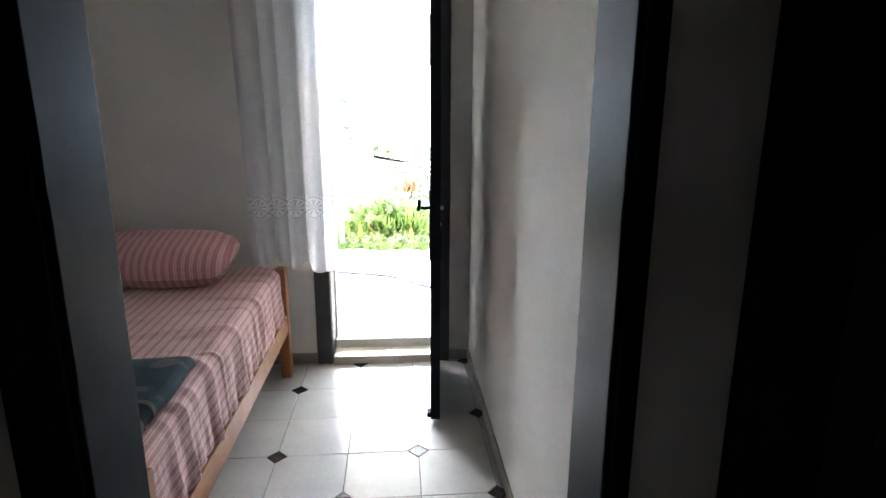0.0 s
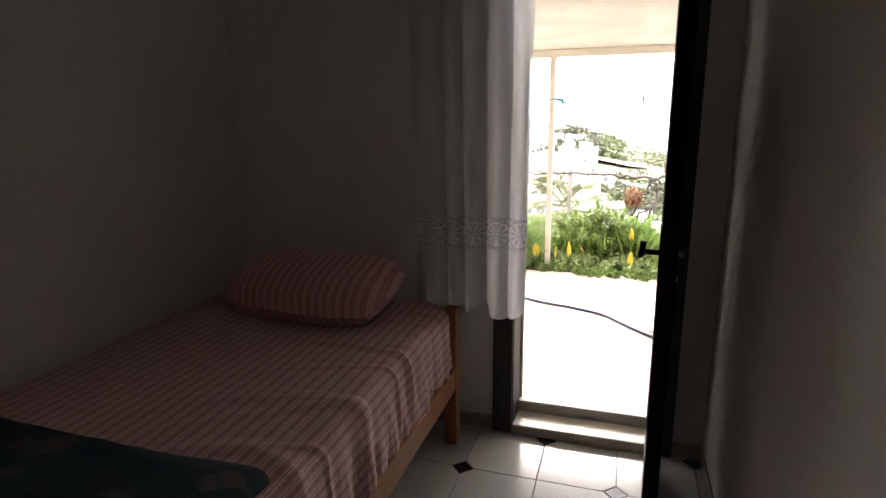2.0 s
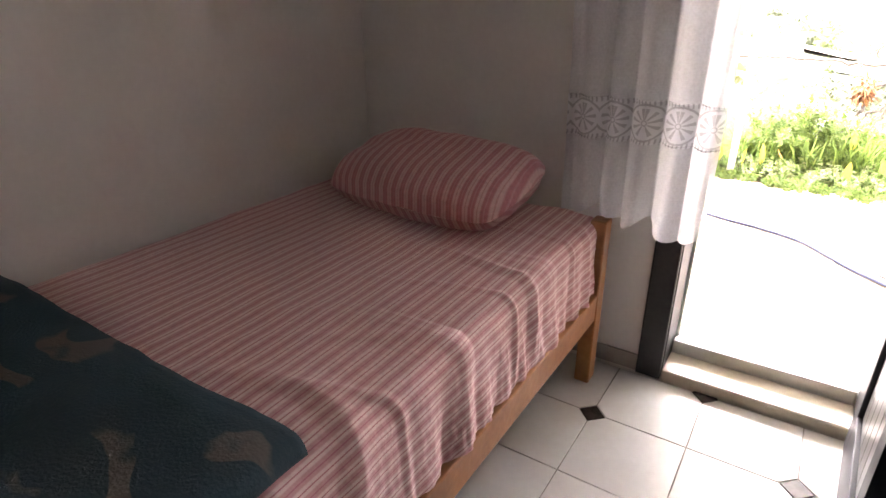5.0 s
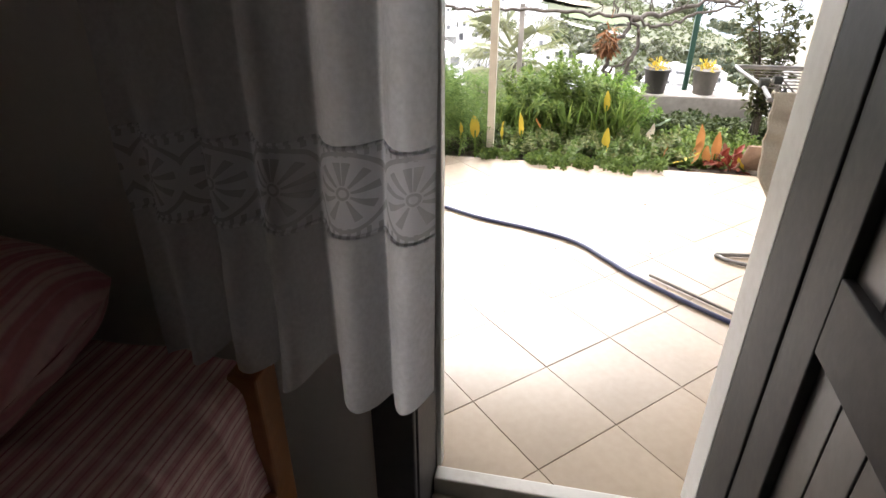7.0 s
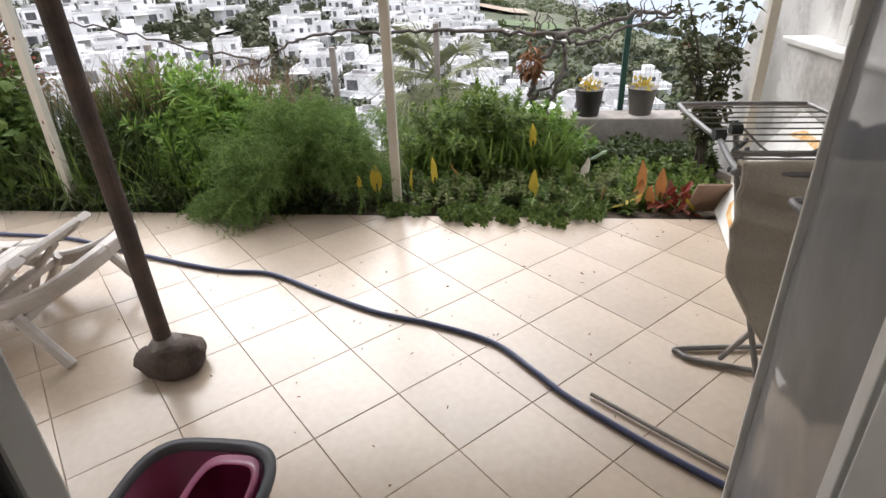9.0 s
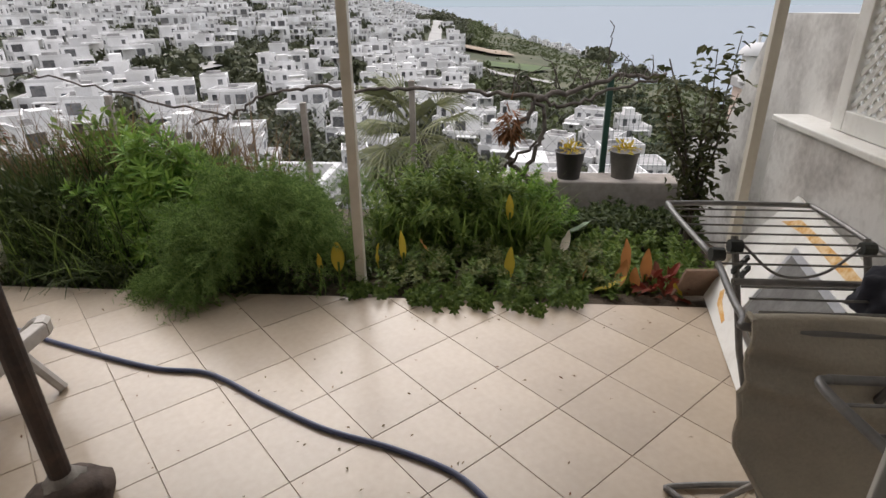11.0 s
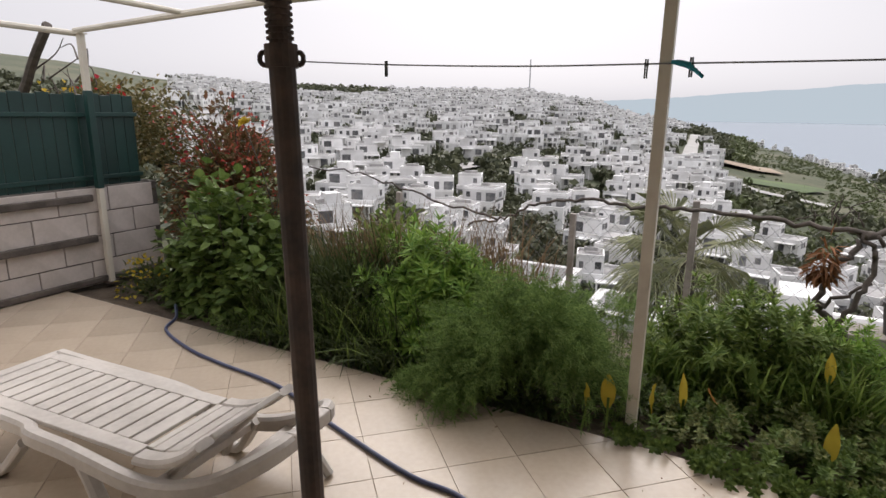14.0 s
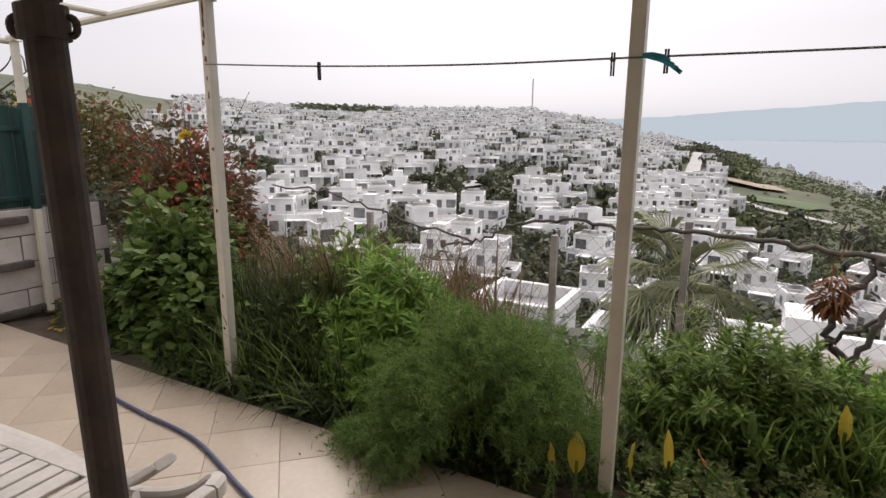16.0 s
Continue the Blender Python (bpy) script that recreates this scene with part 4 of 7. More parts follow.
pf = holder("pergola_frame", label="open frame of cream steel bars over the terrace", category="pergola", kind="structure")
part("bar", rod([(-5.02, 6.70, 2.07), (-2.77, 6.48, 2.085)], 0.022, 8), M["post"], pf)
part("bar", rod([(-5.02, 6.72, 2.05), (-4.98, YO + 0.01, 2.08)], 0.022, 8), M["post"], pf)
part("bar", rod([(-3.62, 6.56, 2.09), (-3.62, YO + 0.01, 2.11)], 0.018, 8), M["post"], pf)
part("bar", rod([(-5.0, 5.2, 2.09), (-2.76, 5.15, 2.11)], 0.015, 8), M["post"], pf)


M["rust_flake"] = surf("brown_rust", (0.20, 0.09, 0.035), (0.10, 0.05, 0.03), 30, 120, 0.9, 0.6)


def post(x, y, z0, top, r, label):
    ob = holder("roof_post", label=label, category="post", group="posts of the terrace roof")
    part("shaft", box(x - r, x + r, y - r, y + r, z0, top, 0.003), M["post"], ob)
    part("foot_plate", box(x - 0.045, x + 0.045, y - 0.045, y + 0.045, z0 - 0.004, z0 + 0.008, 0.002), M["rust"], ob, "rusty foot plate")
    part("cap_plate", box(x - 0.035, x + 0.035, y - 0.035, y + 0.035, top - 0.008, top, 0.002), M["post"], ob)
    return ob


post(-0.695, 6.475, 0.05, 2.065, 0.024, "slim cream steel post at the flower bed")
rusty = post(-2.71, 6.475, 0.05, 2.065, 0.024, "chipped cream steel post with rust spots")
post(1.15, 6.49, 0.085, 2.065, 0.022, "slim cream steel post beside the leaning board")
fence_post = post(-4.955, 6.70, 0.085, 2.05, 0.022, "slim cream steel post before the block wall")
rc = random.Random(12)
for z, hh in ((2.02, 0.05), (1.955, 0.035), (1.90, 0.028), (1.865, 0.018), (1.79, 0.02), (1.70, 0.014), (1.62, 0.022), (1.36, 0.010), (1.05, 0.012), (0.60, 0.016), (0.42, 0.012)):
    # a ragged flake where the paint has gone
    cx, ww = -2.71 + rc.uniform(-0.010, 0.010), rc.uniform(0.006, 0.013)
    ring = [(cx + ww * math.cos(t) * rc.uniform(0.6, 1.0), z + hh * math.sin(t) * rc.uniform(0.6, 1.0)) for t in [2 * math.pi * k / 9 for k in range(9)]]
    part("rust_patch", ([(x, 6.4503, q) for x, q in ring] + [(x, 6.4515, q) for x, q in ring], [tuple(range(9))] + [(k, (k + 1) % 9, 9 + (k + 1) % 9, 9 + k) for k in range(9)]), M["rust_flake"], rusty, "brown rust where paint has flaked off")

pr = holder("steel_prop", label="brown rusty adjustable steel prop standing in a stone lump", category="prop")
PX, PY = -1.268, 5.0
pr.matrix_world = Matrix.Translation((PX, PY, ZT)) @ Euler((0, radians(-1.6), 0)).to_matrix().to_4x4() @ Matrix.Translation((-PX, -PY, -ZT))
part("outer_tube", rod([(PX, PY, ZT + 0.01), (PX, PY, 1.60)], 0.030, 14), M["rust"], pr, smooth=False)
part("inner_tube", rod([(PX, PY, 1.60), (PX, PY, 2.085)], 0.025, 14), M["rust"], pr)
bm = bmesh.new()
for k in range(26):
    z = 1.655 + k * 0.013
    rod([(PX, PY, z), (PX, PY, z + 0.006)], 0.0305, 14, bm=bm)
part("thread", bm, M["rust"], pr)
cl = part("collar", rod([(PX, PY, 1.595), (PX, PY, 1.61), (PX, PY, 1.645)], 0.037, 16), M["rust"], pr)
for s in (-1, 1):
    d = Vector((math.cos(radians(38)), math.sin(radians(38)), 0)) * s
    c = Vector((PX, PY, 1.615)) + d * 0.038
    ring = [c + d * 0.010 * math.cos(t) + Vector((0, 0, 0.014 * math.sin(t))) for t in [2 * math.pi * k / 14 for k in range(15)]]
    part("lug", rod(ring, 0.006, 7), M["rust"], cl)
bm = bmesh.new()
bmesh.ops.create_icosphere(bm, subdivisions=3, radius=1)
for v in bm.verts:
    d = 1 + 0.28 * noise.noise(v.co * 1.6) + 0.10 * noise.noise(v.co * 4)
    v.co = Vector((PX + 0.02 + v.co.x * 0.125 * d, PY + v.co.y * 0.10 * d, max(ZT, ZT + 0.035 + v.co.z * 0.075 * d)))
M["dark_stone"] = surf("dark_brown_stone", (0.05, 0.035, 0.028), (0.10, 0.075, 0.06), 14, 70, 0.85, 0.8)
part("stone_foot", bm, M["dark_stone"], pr, "dark rough stone lump", True)
M["old_mortar"] = surf("grey_mortar", (0.30, 0.28, 0.25), (0.20, 0.18, 0.16), 20, 90, 0.95, 0.6)
bm = bmesh.new()
bmesh.ops.create_cone(bm, cap_ends=True, segments=18, radius1=0.068, radius2=0.030, depth=0.05)
for v in bm.verts:
    d = 1 + 0.25 * noise.noise(v.co * 22)
    v.co = Vector((PX + v.co.x * d, PY + v.co.y * d, ZT + 0.105 + v.co.z))
part("mortar_collar", bm, M["old_mortar"], pr, "pale cement round the foot", True)

# ---- washing line ----
ln = holder("washing_line", label="thin grey washing line strung between the posts", category="washing line")
M["line"] = surf("grey_line", (0.20, 0.20, 0.20), (0.12, 0.12, 0.12), 8, 80, 0.7, 0.0)
LP = [(-2.71, 6.445, 1.765), (-2.0, 6.445, 1.725), (-1.3, 6.445, 1.70), (-0.695, 6.445, 1.695), (0.2, 6.445, 1.690), (1.15, 6.46, 1.715)]
part("cord", rod(curve_points(LP, 6), 0.0035, 6), M["line"], ln)
M["teal"] = surf("teal_rag", (0.03, 0.30, 0.36), (0.02, 0.2, 0.26), 20, 90, 0.9, 0.3)
for k in range(5):
    part("knot", rod(curve_points([(-0.67, 6.44, 1.70), (-0.64 + 0.01 * k, 6.43, 1.70 - 0.006 * k), (-0.60 + 0.012 * k, 6.435, 1.69 - 0.012 * k)], 4), 0.007, 5), M["teal"], ln, "teal string knot")
M["peg"] = surf("dark_plastic_peg", (0.025, 0.03, 0.03), (0.05, 0.055, 0.05), 20, 90, 0.6, 0.1)
peg = holder("clothes_peg", pose(-2.0, 6.445, 1.718), label="dark clothes peg clipped on the line", category="clothes peg", group="pegs on the line")
part("prong", box(-0.007, -0.001, -0.005, 0.005, -0.05, 0.024, 0.001), M["peg"], peg)
part("prong", box(0.001, 0.007, -0.005, 0.005, -0.05, 0.024, 0.001), M["peg"], peg)
part("spring", rod([(-0.009, 0, 0.0), (0.009, 0, 0.0)], 0.004, 8), M["chrome"], peg)
for x, z in ((-0.765, 1.69), (-0.60, 1.692), (0.10, 1.688)):
    copy_thing(peg, pose(x, 6.445, z, 0, 0, 15))

# ---- block wall with green screen ----
bw = holder("block_wall", label="pale concrete block wall with dark battens", category="wall", kind="structure")
M["mortar"] = surf("dark_mortar", (0.16, 0.14, 0.125), (0.10, 0.09, 0.08), 8, 60, 0.95, 0.4)
M["block"] = surf("pale_concrete_block", (0.58, 0.52, 0.48), (0.48, 0.43, 0.39), 5, 40, 0.9, 0.3, spread=0.06)
part("core", box(-5.20, -5.012, YO + 0.01, 7.235, -0.3, 0.88), M["mortar"], bw)
gs = holder("green_screen", label="dark green slatted metal privacy screen on the wall", category="fence")
M["green_sheet"] = surf("dark_green_sheet", (0.006, 0.030, 0.026), (0.009, 0.042, 0.036), 3, 40, 0.45, 0.08, spread=0.15)
part("sleeve", box(-4.982, -4.928, 6.673, 6.727, 0.87, 1.63, 0.006), M["green_sheet"], fence_post, "dark green sleeve")
k = 0
y = YO + 0.06
while y < 7.12:
    part("slat", box(-5.075, -5.055, y, y + 0.088, 0.86, 1.60 + 0.012 * (k % 2), 0.003), M["green_sheet"], gs)
    y += 0.094
    k += 1
for z in (0.93, 1.43):
    part("rail", box(-5.055, -5.03, YO + 0.05, 7.14, z, z + 0.035, 0.004), M["green_sheet"], gs)
for y, z in ((YO + 0.02, 0.77), (YO + 0.02, 0.44), (YO + 0.02, 0.10)):
    part("batten", box(-4.999, -4.955, y, 6.64 if z > 0.2 else 7.2, z, z + (0.055 if z > 0.2 else 0.045), 0.008), M["dark_wood"], bw, "dark weathered wooden batten")

# ---- right-hand side: ledge wall, lattice, sloping wall ----
structure("wall_east_ledge", box(1.33, 1.75, YO, 6.70, -0.3, 0.93, 0.012), M["render_grey"], "stained grey rendered ledge wall")
structure("ledge_top", box(1.31, 1.75, YO + 0.002, 6.71, 0.932, 0.962, 0.006), M["white_paint"], "flaking white ledge top")
bm = bmesh.new()
poly = [(6.45, 0.0), (6.45, 1.41), (7.17, 1.40), (7.30, 1.28), (7.45, 1.03), (7.62, 0.74), (7.85, 0.56), (8.55, 0.46), (8.55, -0.5), (6.45, -0.5)]
poly = poly[1:]
a = [bm.verts.new((1.47, y, z)) for y, z in poly]
b = [bm.verts.new((1.70, y, z)) for y, z in poly]
bm.faces.new(a[::-1])
bm.faces.new(b)
for k in range(len(a)):
    bm.faces.new((a[k], a[(k + 1) % len(a)], b[(k + 1) % len(b)], b[k]))
bmesh.ops.recalc_face_normals(bm, faces=bm.faces)
structure("wall_east_slope", bm, M["render_grey"], "sloping grey rendered garden wall")
lt = holder("lattice_window", label="white wooden lattice screen standing on the ledge", category="lattice")
for y0, y1, z0, z1 in ((4.2, 4.27, 0.964, 2.06), (6.30, 6.38, 0.964, 2.06), (4.27, 6.30, 0.964, 1.05), (4.27, 6.30, 1.98, 2.06), (5.25, 5.31, 1.05, 1.98)):
    part("frame_bar", box(1.40, 1.45, y0, y1, z0, z1, 0.004), M["white_paint"], lt)
for s in (-1, 1):
    k = -1.0
    while k < 3.2:
        pts2 = []
        for t in np.linspace(0, 1, 60):
            z = 1.05 + 0.93 * t
            y = 4.27 + k + s * (z - 1.05) + (0.93 if s < 0 else 0)
            if 4.27 < y < 6.30:
                pts2.append((y, z))
        if len(pts2) > 3:
            (ya, za), (yb, zb) = pts2[0], pts2[-1]
            L = math.hypot(yb - ya, zb - za)
            mt = Matrix.Translation((1.425 + 0.006 * s, (ya + yb) / 2, (za + zb) / 2)) @ Euler((math.atan2(zb - za, yb - ya), 0, 0)).to_matrix().to_4x4()
            part("slat", box(-0.004, 0.004, -L / 2, L / 2, -0.011, 0.011, turn=mt), M["white_paint"], lt)
        k += 0.062

# leaning white worktop with its sink
wt = holder("old_worktop", label="discarded white worktop with sink leaning on the wall", category="worktop")
bm = bmesh.new()
o0, ux, uz = Vector((1.075, 6.47, ZT)), Vector((-0.17, -1.0, 0.0)).normalized(), Vector((0.42, -0.06, 0.88)).normalized()
nn = ux.cross(uz).normalized()
if nn.x > 0:
    nn = -nn


def slab(outline, t0, t1):
    bm = bmesh.new()
    a = [bm.verts.new(o0 + ux * u + uz * v + nn * t0) for u, v in outline]
    b = [bm.verts.new(o0 + ux * u + uz * v + nn * t1) for u, v in outline]
    bm.faces.new(a)
    bm.faces.new(b[::-1])
    for k in range(len(a)):
        bm.faces.new((a[k], b[k], b[(k + 1) % len(a)], a[(k + 1) % len(a)]))
    bmesh.ops.recalc_face_normals(bm, faces=bm.faces)
    return bm


part("slab", slab([(0.02, 0.0), (1.5, 0.0), (1.5, 0.64), (0.12, 0.64), (-0.05, 0.30)], 0.0, 0.025), M["white_paint"], wt)
part("sink_rim", slab([(0.42, 0.12), (0.95, 0.12), (0.95, 0.50), (0.42, 0.50)], 0.026, 0.032), M["chrome"], wt)
# no real hollow: the bowl's shade is painted as a dark flat plate
M["sink_shade"] = surf("shaded_sink_bowl", (0.16, 0.16, 0.15), (0.09, 0.085, 0.08), 8, 60, 0.5, 0.2)
part("sink_bowl", slab([(0.45, 0.15), (0.92, 0.15), (0.92, 0.47), (0.45, 0.47)], 0.033, 0.035), M["sink_shade"], wt, "flat dark grey plate painted as the shaded sink bowl")
M["rust_stain"] = surf("orange_rust_stain", (0.55, 0.27, 0.05), (0.72, 0.55, 0.32), 22, 80, 0.9, 0.2)
part("rust_streak", slab([(0.16, 0.52), (0.40, 0.555), (0.9, 0.56), (1.3, 0.55), (1.3, 0.585), (0.8, 0.60), (0.3, 0.585)], 0.0255, 0.0275), M["rust_stain"], wt, "orange rust streak")
part("rust_streak", slab([(0.14, 0.10), (0.20, 0.06), (0.36, 0.045), (0.36, 0.065), (0.22, 0.09), (0.16, 0.13)], 0.0255, 0.0275), M["rust_stain"], wt, "orange rust streak")
M["card"] = surf("brown_board", (0.28, 0.19, 0.13), (0.2, 0.13, 0.09), 6, 50, 0.8, 0.2)
ob = part("leaning_board", box(-0.10, 0.10, -0.008, 0.008, 0.0, 0.19, 0.002), M["card"])
ob.matrix_world = pose(1.00, 6.50, ZT - 0.01, 22, 4, 12)
tagged(ob, "small brown board leaning beside the worktop", "board")

# ---- drying rack with cloth ----
rk = holder("drying_rack", label="grey metal folding drying rack on the terrace", category="drying rack")
M["rack"] = surf("grey_painted_tube", (0.16, 0.155, 0.15), (0.24, 0.23, 0.22), 8, 60, 0.4, 0.05, metal=0.3)
RX0, RX1, RZ = 0.535, 0.985, 0.865
rr_ = 0.05
part("wing", rod(curve_points([(RX0, 5.20, RZ), (RX0, 5.58, RZ), (RX0 + rr_, 5.635, RZ), (RX1 - rr_, 5.635, RZ), (RX1, 5.58, RZ), (RX1, 5.20, RZ)], 6), 0.0085, 8), M["rack"], rk, smooth=True)
part("wing", rod(curve_points([(RX0, 5.17, RZ), (0.475, 4.88, 0.885), (0.50, 4.80, 0.898), (1.05, 4.80, 0.898), (1.09, 4.88, 0.885), (1.12, 5.17, RZ)], 6), 0.0085, 8), M["rack"], rk, smooth=True)
part("cross_bar", rod([(RX0 + 0.01, 5.10, RZ - 0.015), (RX1 + 0.22, 5.10, RZ - 0.015)], 0.009, 8), M["rack"], rk)
for y in np.linspace(5.17, 5.58, 7):
    part("wire", rod([(RX0 + 0.003, y, RZ), (RX1 - 0.003, y, RZ)], 0.003, 6), M["rack"], rk)
for y in np.linspace(4.82, 5.02, 4):
    part("wire", rod([(0.50 + (y - 4.82) * 0.15, y, 0.893 - (y - 4.82) * 0.08), (1.09, y, 0.893 - (y - 4.82) * 0.08)], 0.003, 6), M["rack"], rk)
for x in (0.605, 0.935):
    part("leg", rod([(x, 5.27, RZ + 0.035), (x + 0.02, 5.15, 0.62), (x + 0.085, 4.84, ZT + 0.01)], 0.0095, 8), M["rack"], rk)
    part("leg", rod([(x + 0.10, 4.72, RZ), (x + 0.10, 4.90, 0.5), (x + 0.06, 5.14, ZT + 0.014)], 0.0095, 8), M["rack"], rk)
part("wing", rod(curve_points([(1.20, 4.665, 0.885), (0.60, 4.665, 0.885), (0.535, 4.665, 0.885), (0.512, 4.64, 0.885), (0.53, 4.50, 0.883), (0.55, 4.34, 0.88)], 6), 0.0085, 8), M["rack"], rk, smooth=True)
for y in (4.60, 4.53, 4.46, 4.39):
    part("wire", rod([(0.525 + (4.60 - y) * 0.12, y, 0.884), (1.18, y, 0.884)], 0.003, 6), M["rack"], rk)
part("foot_bar", rod(curve_points([(0.90, 5.05, ZT + 0.012), (0.60, 5.12, ZT + 0.012), (0.535, 5.165, ZT + 0.012), (0.55, 5.19, ZT + 0.012), (0.86, 5.22, ZT + 0.014)], 6), 0.0095, 8), M["rack"], rk)
for x, y in ((0.605, 5.255), (0.935, 5.255), (0.54, 5.20)):
    part("joint", rod([(x - 0.016, y, RZ + 0.012), (x + 0.016, y, RZ + 0.012)], 0.018, 10), M["peg"], rk, "black plastic joint")
part("chain", rod(curve_points([(0.62, 5.26, RZ + 0.02), (0.72, 5.24, RZ - 0.06), (0.83, 5.24, RZ - 0.055), (0.93, 5.26, RZ + 0.02)], 6), 0.004, 6), M["rack"], rk)
for k, (x, y) in enumerate(((0.632, 5.25), (0.640, 5.25), (0.630, 5.25))):
    copy_thing(peg, pose(x, y, RZ - 0.03 - 0.03 * k, 0, 70, 40))
cl = holder("towel", label="grey-green towel hanging folded over the drying rack", category="towel")
M["towel"] = surf("grey_green_towelling", (0.56, 0.51, 0.41), (0.44, 0.395, 0.32), 5, 130, 0.95, 0.6)
pts, faces = [], []
nx, nz = 60, 80
for j in range(nz + 1):
    s = j / nz * 0.95            # metres along the cloth: up the back, over the bar, down the front
    for i in range(nx + 1):
        u = i / nx
        x = 0.458 + max(0.0, s - 0.52) * 0.62 + (0.66 - max(0.0, s - 0.52) * 0.62) * u
        x += 0.10 * max(0.0, 0.2 - s) / 0.2 * (1 - u)
        if s < 0.20:
            y, z = 4.825, 0.715 + s
        elif s < 0.25:
            t = (s - 0.20) / 0.05 * math.pi
            y, z = 4.805 + 0.020 * math.cos(t), 0.912 + 0.012 * math.sin(t)
        else:
            d = s - 0.25
            y, z = 4.785 - 0.10 * d, 0.912 - d
        d = max(0.0, s - 0.25)
        # soft sagging folds across, and loose waves lower down
        fold = 0.016 * math.sin((d + 0.06 * u * (1 - u) * 4 * -1) * 70) * max(0, 1 - abs(d - 0.12) / 0.16)
        wave = 0.022 * min(1, d / 0.25) * math.sin(u * 12 + 1.5 * noise.noise((u * 2, s * 3, 2)))
        pts.append((x + 0.03 * d + 0.02 * noise.noise((s * 4, u, 1)), y - fold + wave, z + 0.006 * noise.noise((u * 5, s * 6, 1))))
for j in range(nz):
    for i in range(nx):
        a = j * (nx + 1) + i
        faces.append((a, a + 1, a + nx + 2, a + nx + 1))
part("cloth", (pts, faces), M["towel"], cl, smooth=True)
part("hem", rod([pts[j * (nx + 1)] for j in range(0, nz + 1, 2)], 0.006, 6), M["towel"], cl)
M["navy"] = surf("dark_blue_cloth", (0.02, 0.022, 0.035), (0.035, 0.037, 0.05), 8, 80, 0.9, 0.5)
bm = bmesh.new()
bmesh.ops.create_icosphere(bm, subdivisions=4, radius=1)
for v in bm.verts:
    d = 1 + 0.35 * noise.noise(v.co * 2.2) + 0.12 * noise.noise(v.co * 6)
    v.co = Vector((0.84 + v.co.x * 0.085 * d, 4.96 + v.co.y * 0.08 * d, RZ + 0.015 + v.co.z * 0.08 * d))
tagged(part("crumpled_cloth", bm, M["navy"], None, smooth=True), "crumpled dark blue cloth lying on the rack", "cloth")

# ---- hose, bucket, litter ----
M["hose"] = surf("dark_blue_hose", (0.045, 0.055, 0.12), (0.06, 0.07, 0.13), 12, 60, 0.4, 0.1)
HP = [(-3.95, 6.55), (-3.72, 6.38), (-3.58, 6.20), (-3.2, 6.07), (-2.85, 6.02), (-2.39, 5.98), (-1.9, 5.82), (-1.41, 5.68), (-1.15, 5.655), (-0.86, 5.5), (-0.6, 5.37), (-0.34, 5.29),
      (-0.12, 5.19), (0.02, 5.04), (0.15, 4.89), (0.47, 4.62), (0.8, 4.42), (1.2, 4.30)]
tagged(part("garden_hose", rod(curve_points([(x, y, ZT + 0.0105) for x, y in HP], 8), 0.0100, 10), M["hose"], None, smooth=True), "dark blue garden hose lying across the tiles", "hose")
M["stick"] = surf("grey_stick", (0.25, 0.23, 0.20), (0.18, 0.16, 0.14), 8, 60, 0.8, 0.2)
tagged(part("cane", rod([(0.20, 4.93, ZT + 0.012), (0.62, 4.575, ZT + 0.012)], 0.007, 7), M["stick"], None), "thin grey cane lying beside the hose", "cane")
bk = holder("bucket", pose(-0.75, 4.22, ZT), label="magenta plastic mop bucket with a dark rim", category="bucket")
M["magenta"] = surf("magenta_plastic", (0.24, 0.015, 0.085), (0.18, 0.01, 0.06), 6, 50, 0.35, 0.04)
M["dark_rim"] = surf("dark_grey_plastic", (0.05, 0.05, 0.055), (0.07, 0.07, 0.075), 6, 50, 0.5, 0.05)


def ring_wall(sections, n=40):
    """A vessel wall through (half-width x, half-width y, z) sections of rounded-rectangle shape."""
    pts, faces = [], []
    for hx, hy, z in sections:
        for k in range(n):
            t = 2 * math.pi * k / n
            c, s = math.cos(t), math.sin(t)
            pts.append((hx * math.copysign(abs(c) ** 0.55, c), hy * math.copysign(abs(s) ** 0.55, s), z))
    for j in range(len(sections) - 1):
        for k in range(n):
            faces.append((j * n + k, j * n + (k + 1) % n, (j + 1) * n + (k + 1) % n, (j + 1) * n + k))
    return pts, faces


v, f = ring_wall([(0.0, 0.000, 0.004), (0.115, 0.128, 0.004), (0.125, 0.142, 0.03), (0.155, 0.176, 0.265), (0.149, 0.167, 0.265), (0.118, 0.132, 0.035), (0.0, 0.000, 0.03)])
part("body", (v, f), M["magenta"], bk, smooth=True)
v, f = ring_wall([(0.153, 0.173, 0.258), (0.168, 0.192, 0.258), (0.170, 0.194, 0.275), (0.150, 0.169, 0.279), (0.147, 0.165, 0.262)])
part("rim", (v, f), M["dark_rim"], bk, "dark grey rolled rim", True)
v, f = ring_wall([(0.062, 0.121, 0.272), (0.075, 0.146, 0.276), (0.066, 0.135, 0.20), (0.05, 0.095, 0.14)])
part("wringer", ([(x + 0.06, y, z) for x, y, z in v], f), M["magenta"], bk, "magenta wringer basket", True)

# ---- sun lounger ----
sl = holder("sun_lounger", label="white plastic slatted sun lounger, dusty", category="sun lounger")
M["plastic"] = surf("dusty_white_plastic", (0.56, 0.52, 0.475), (0.45, 0.415, 0.375), 5, 40, 0.45, 0.08)
sl.matrix_world = pose(-2.09, 5.215, ZT, 0, 0, 4.5)
SZ = 0.27                                                # height of the slatted top over the tiles


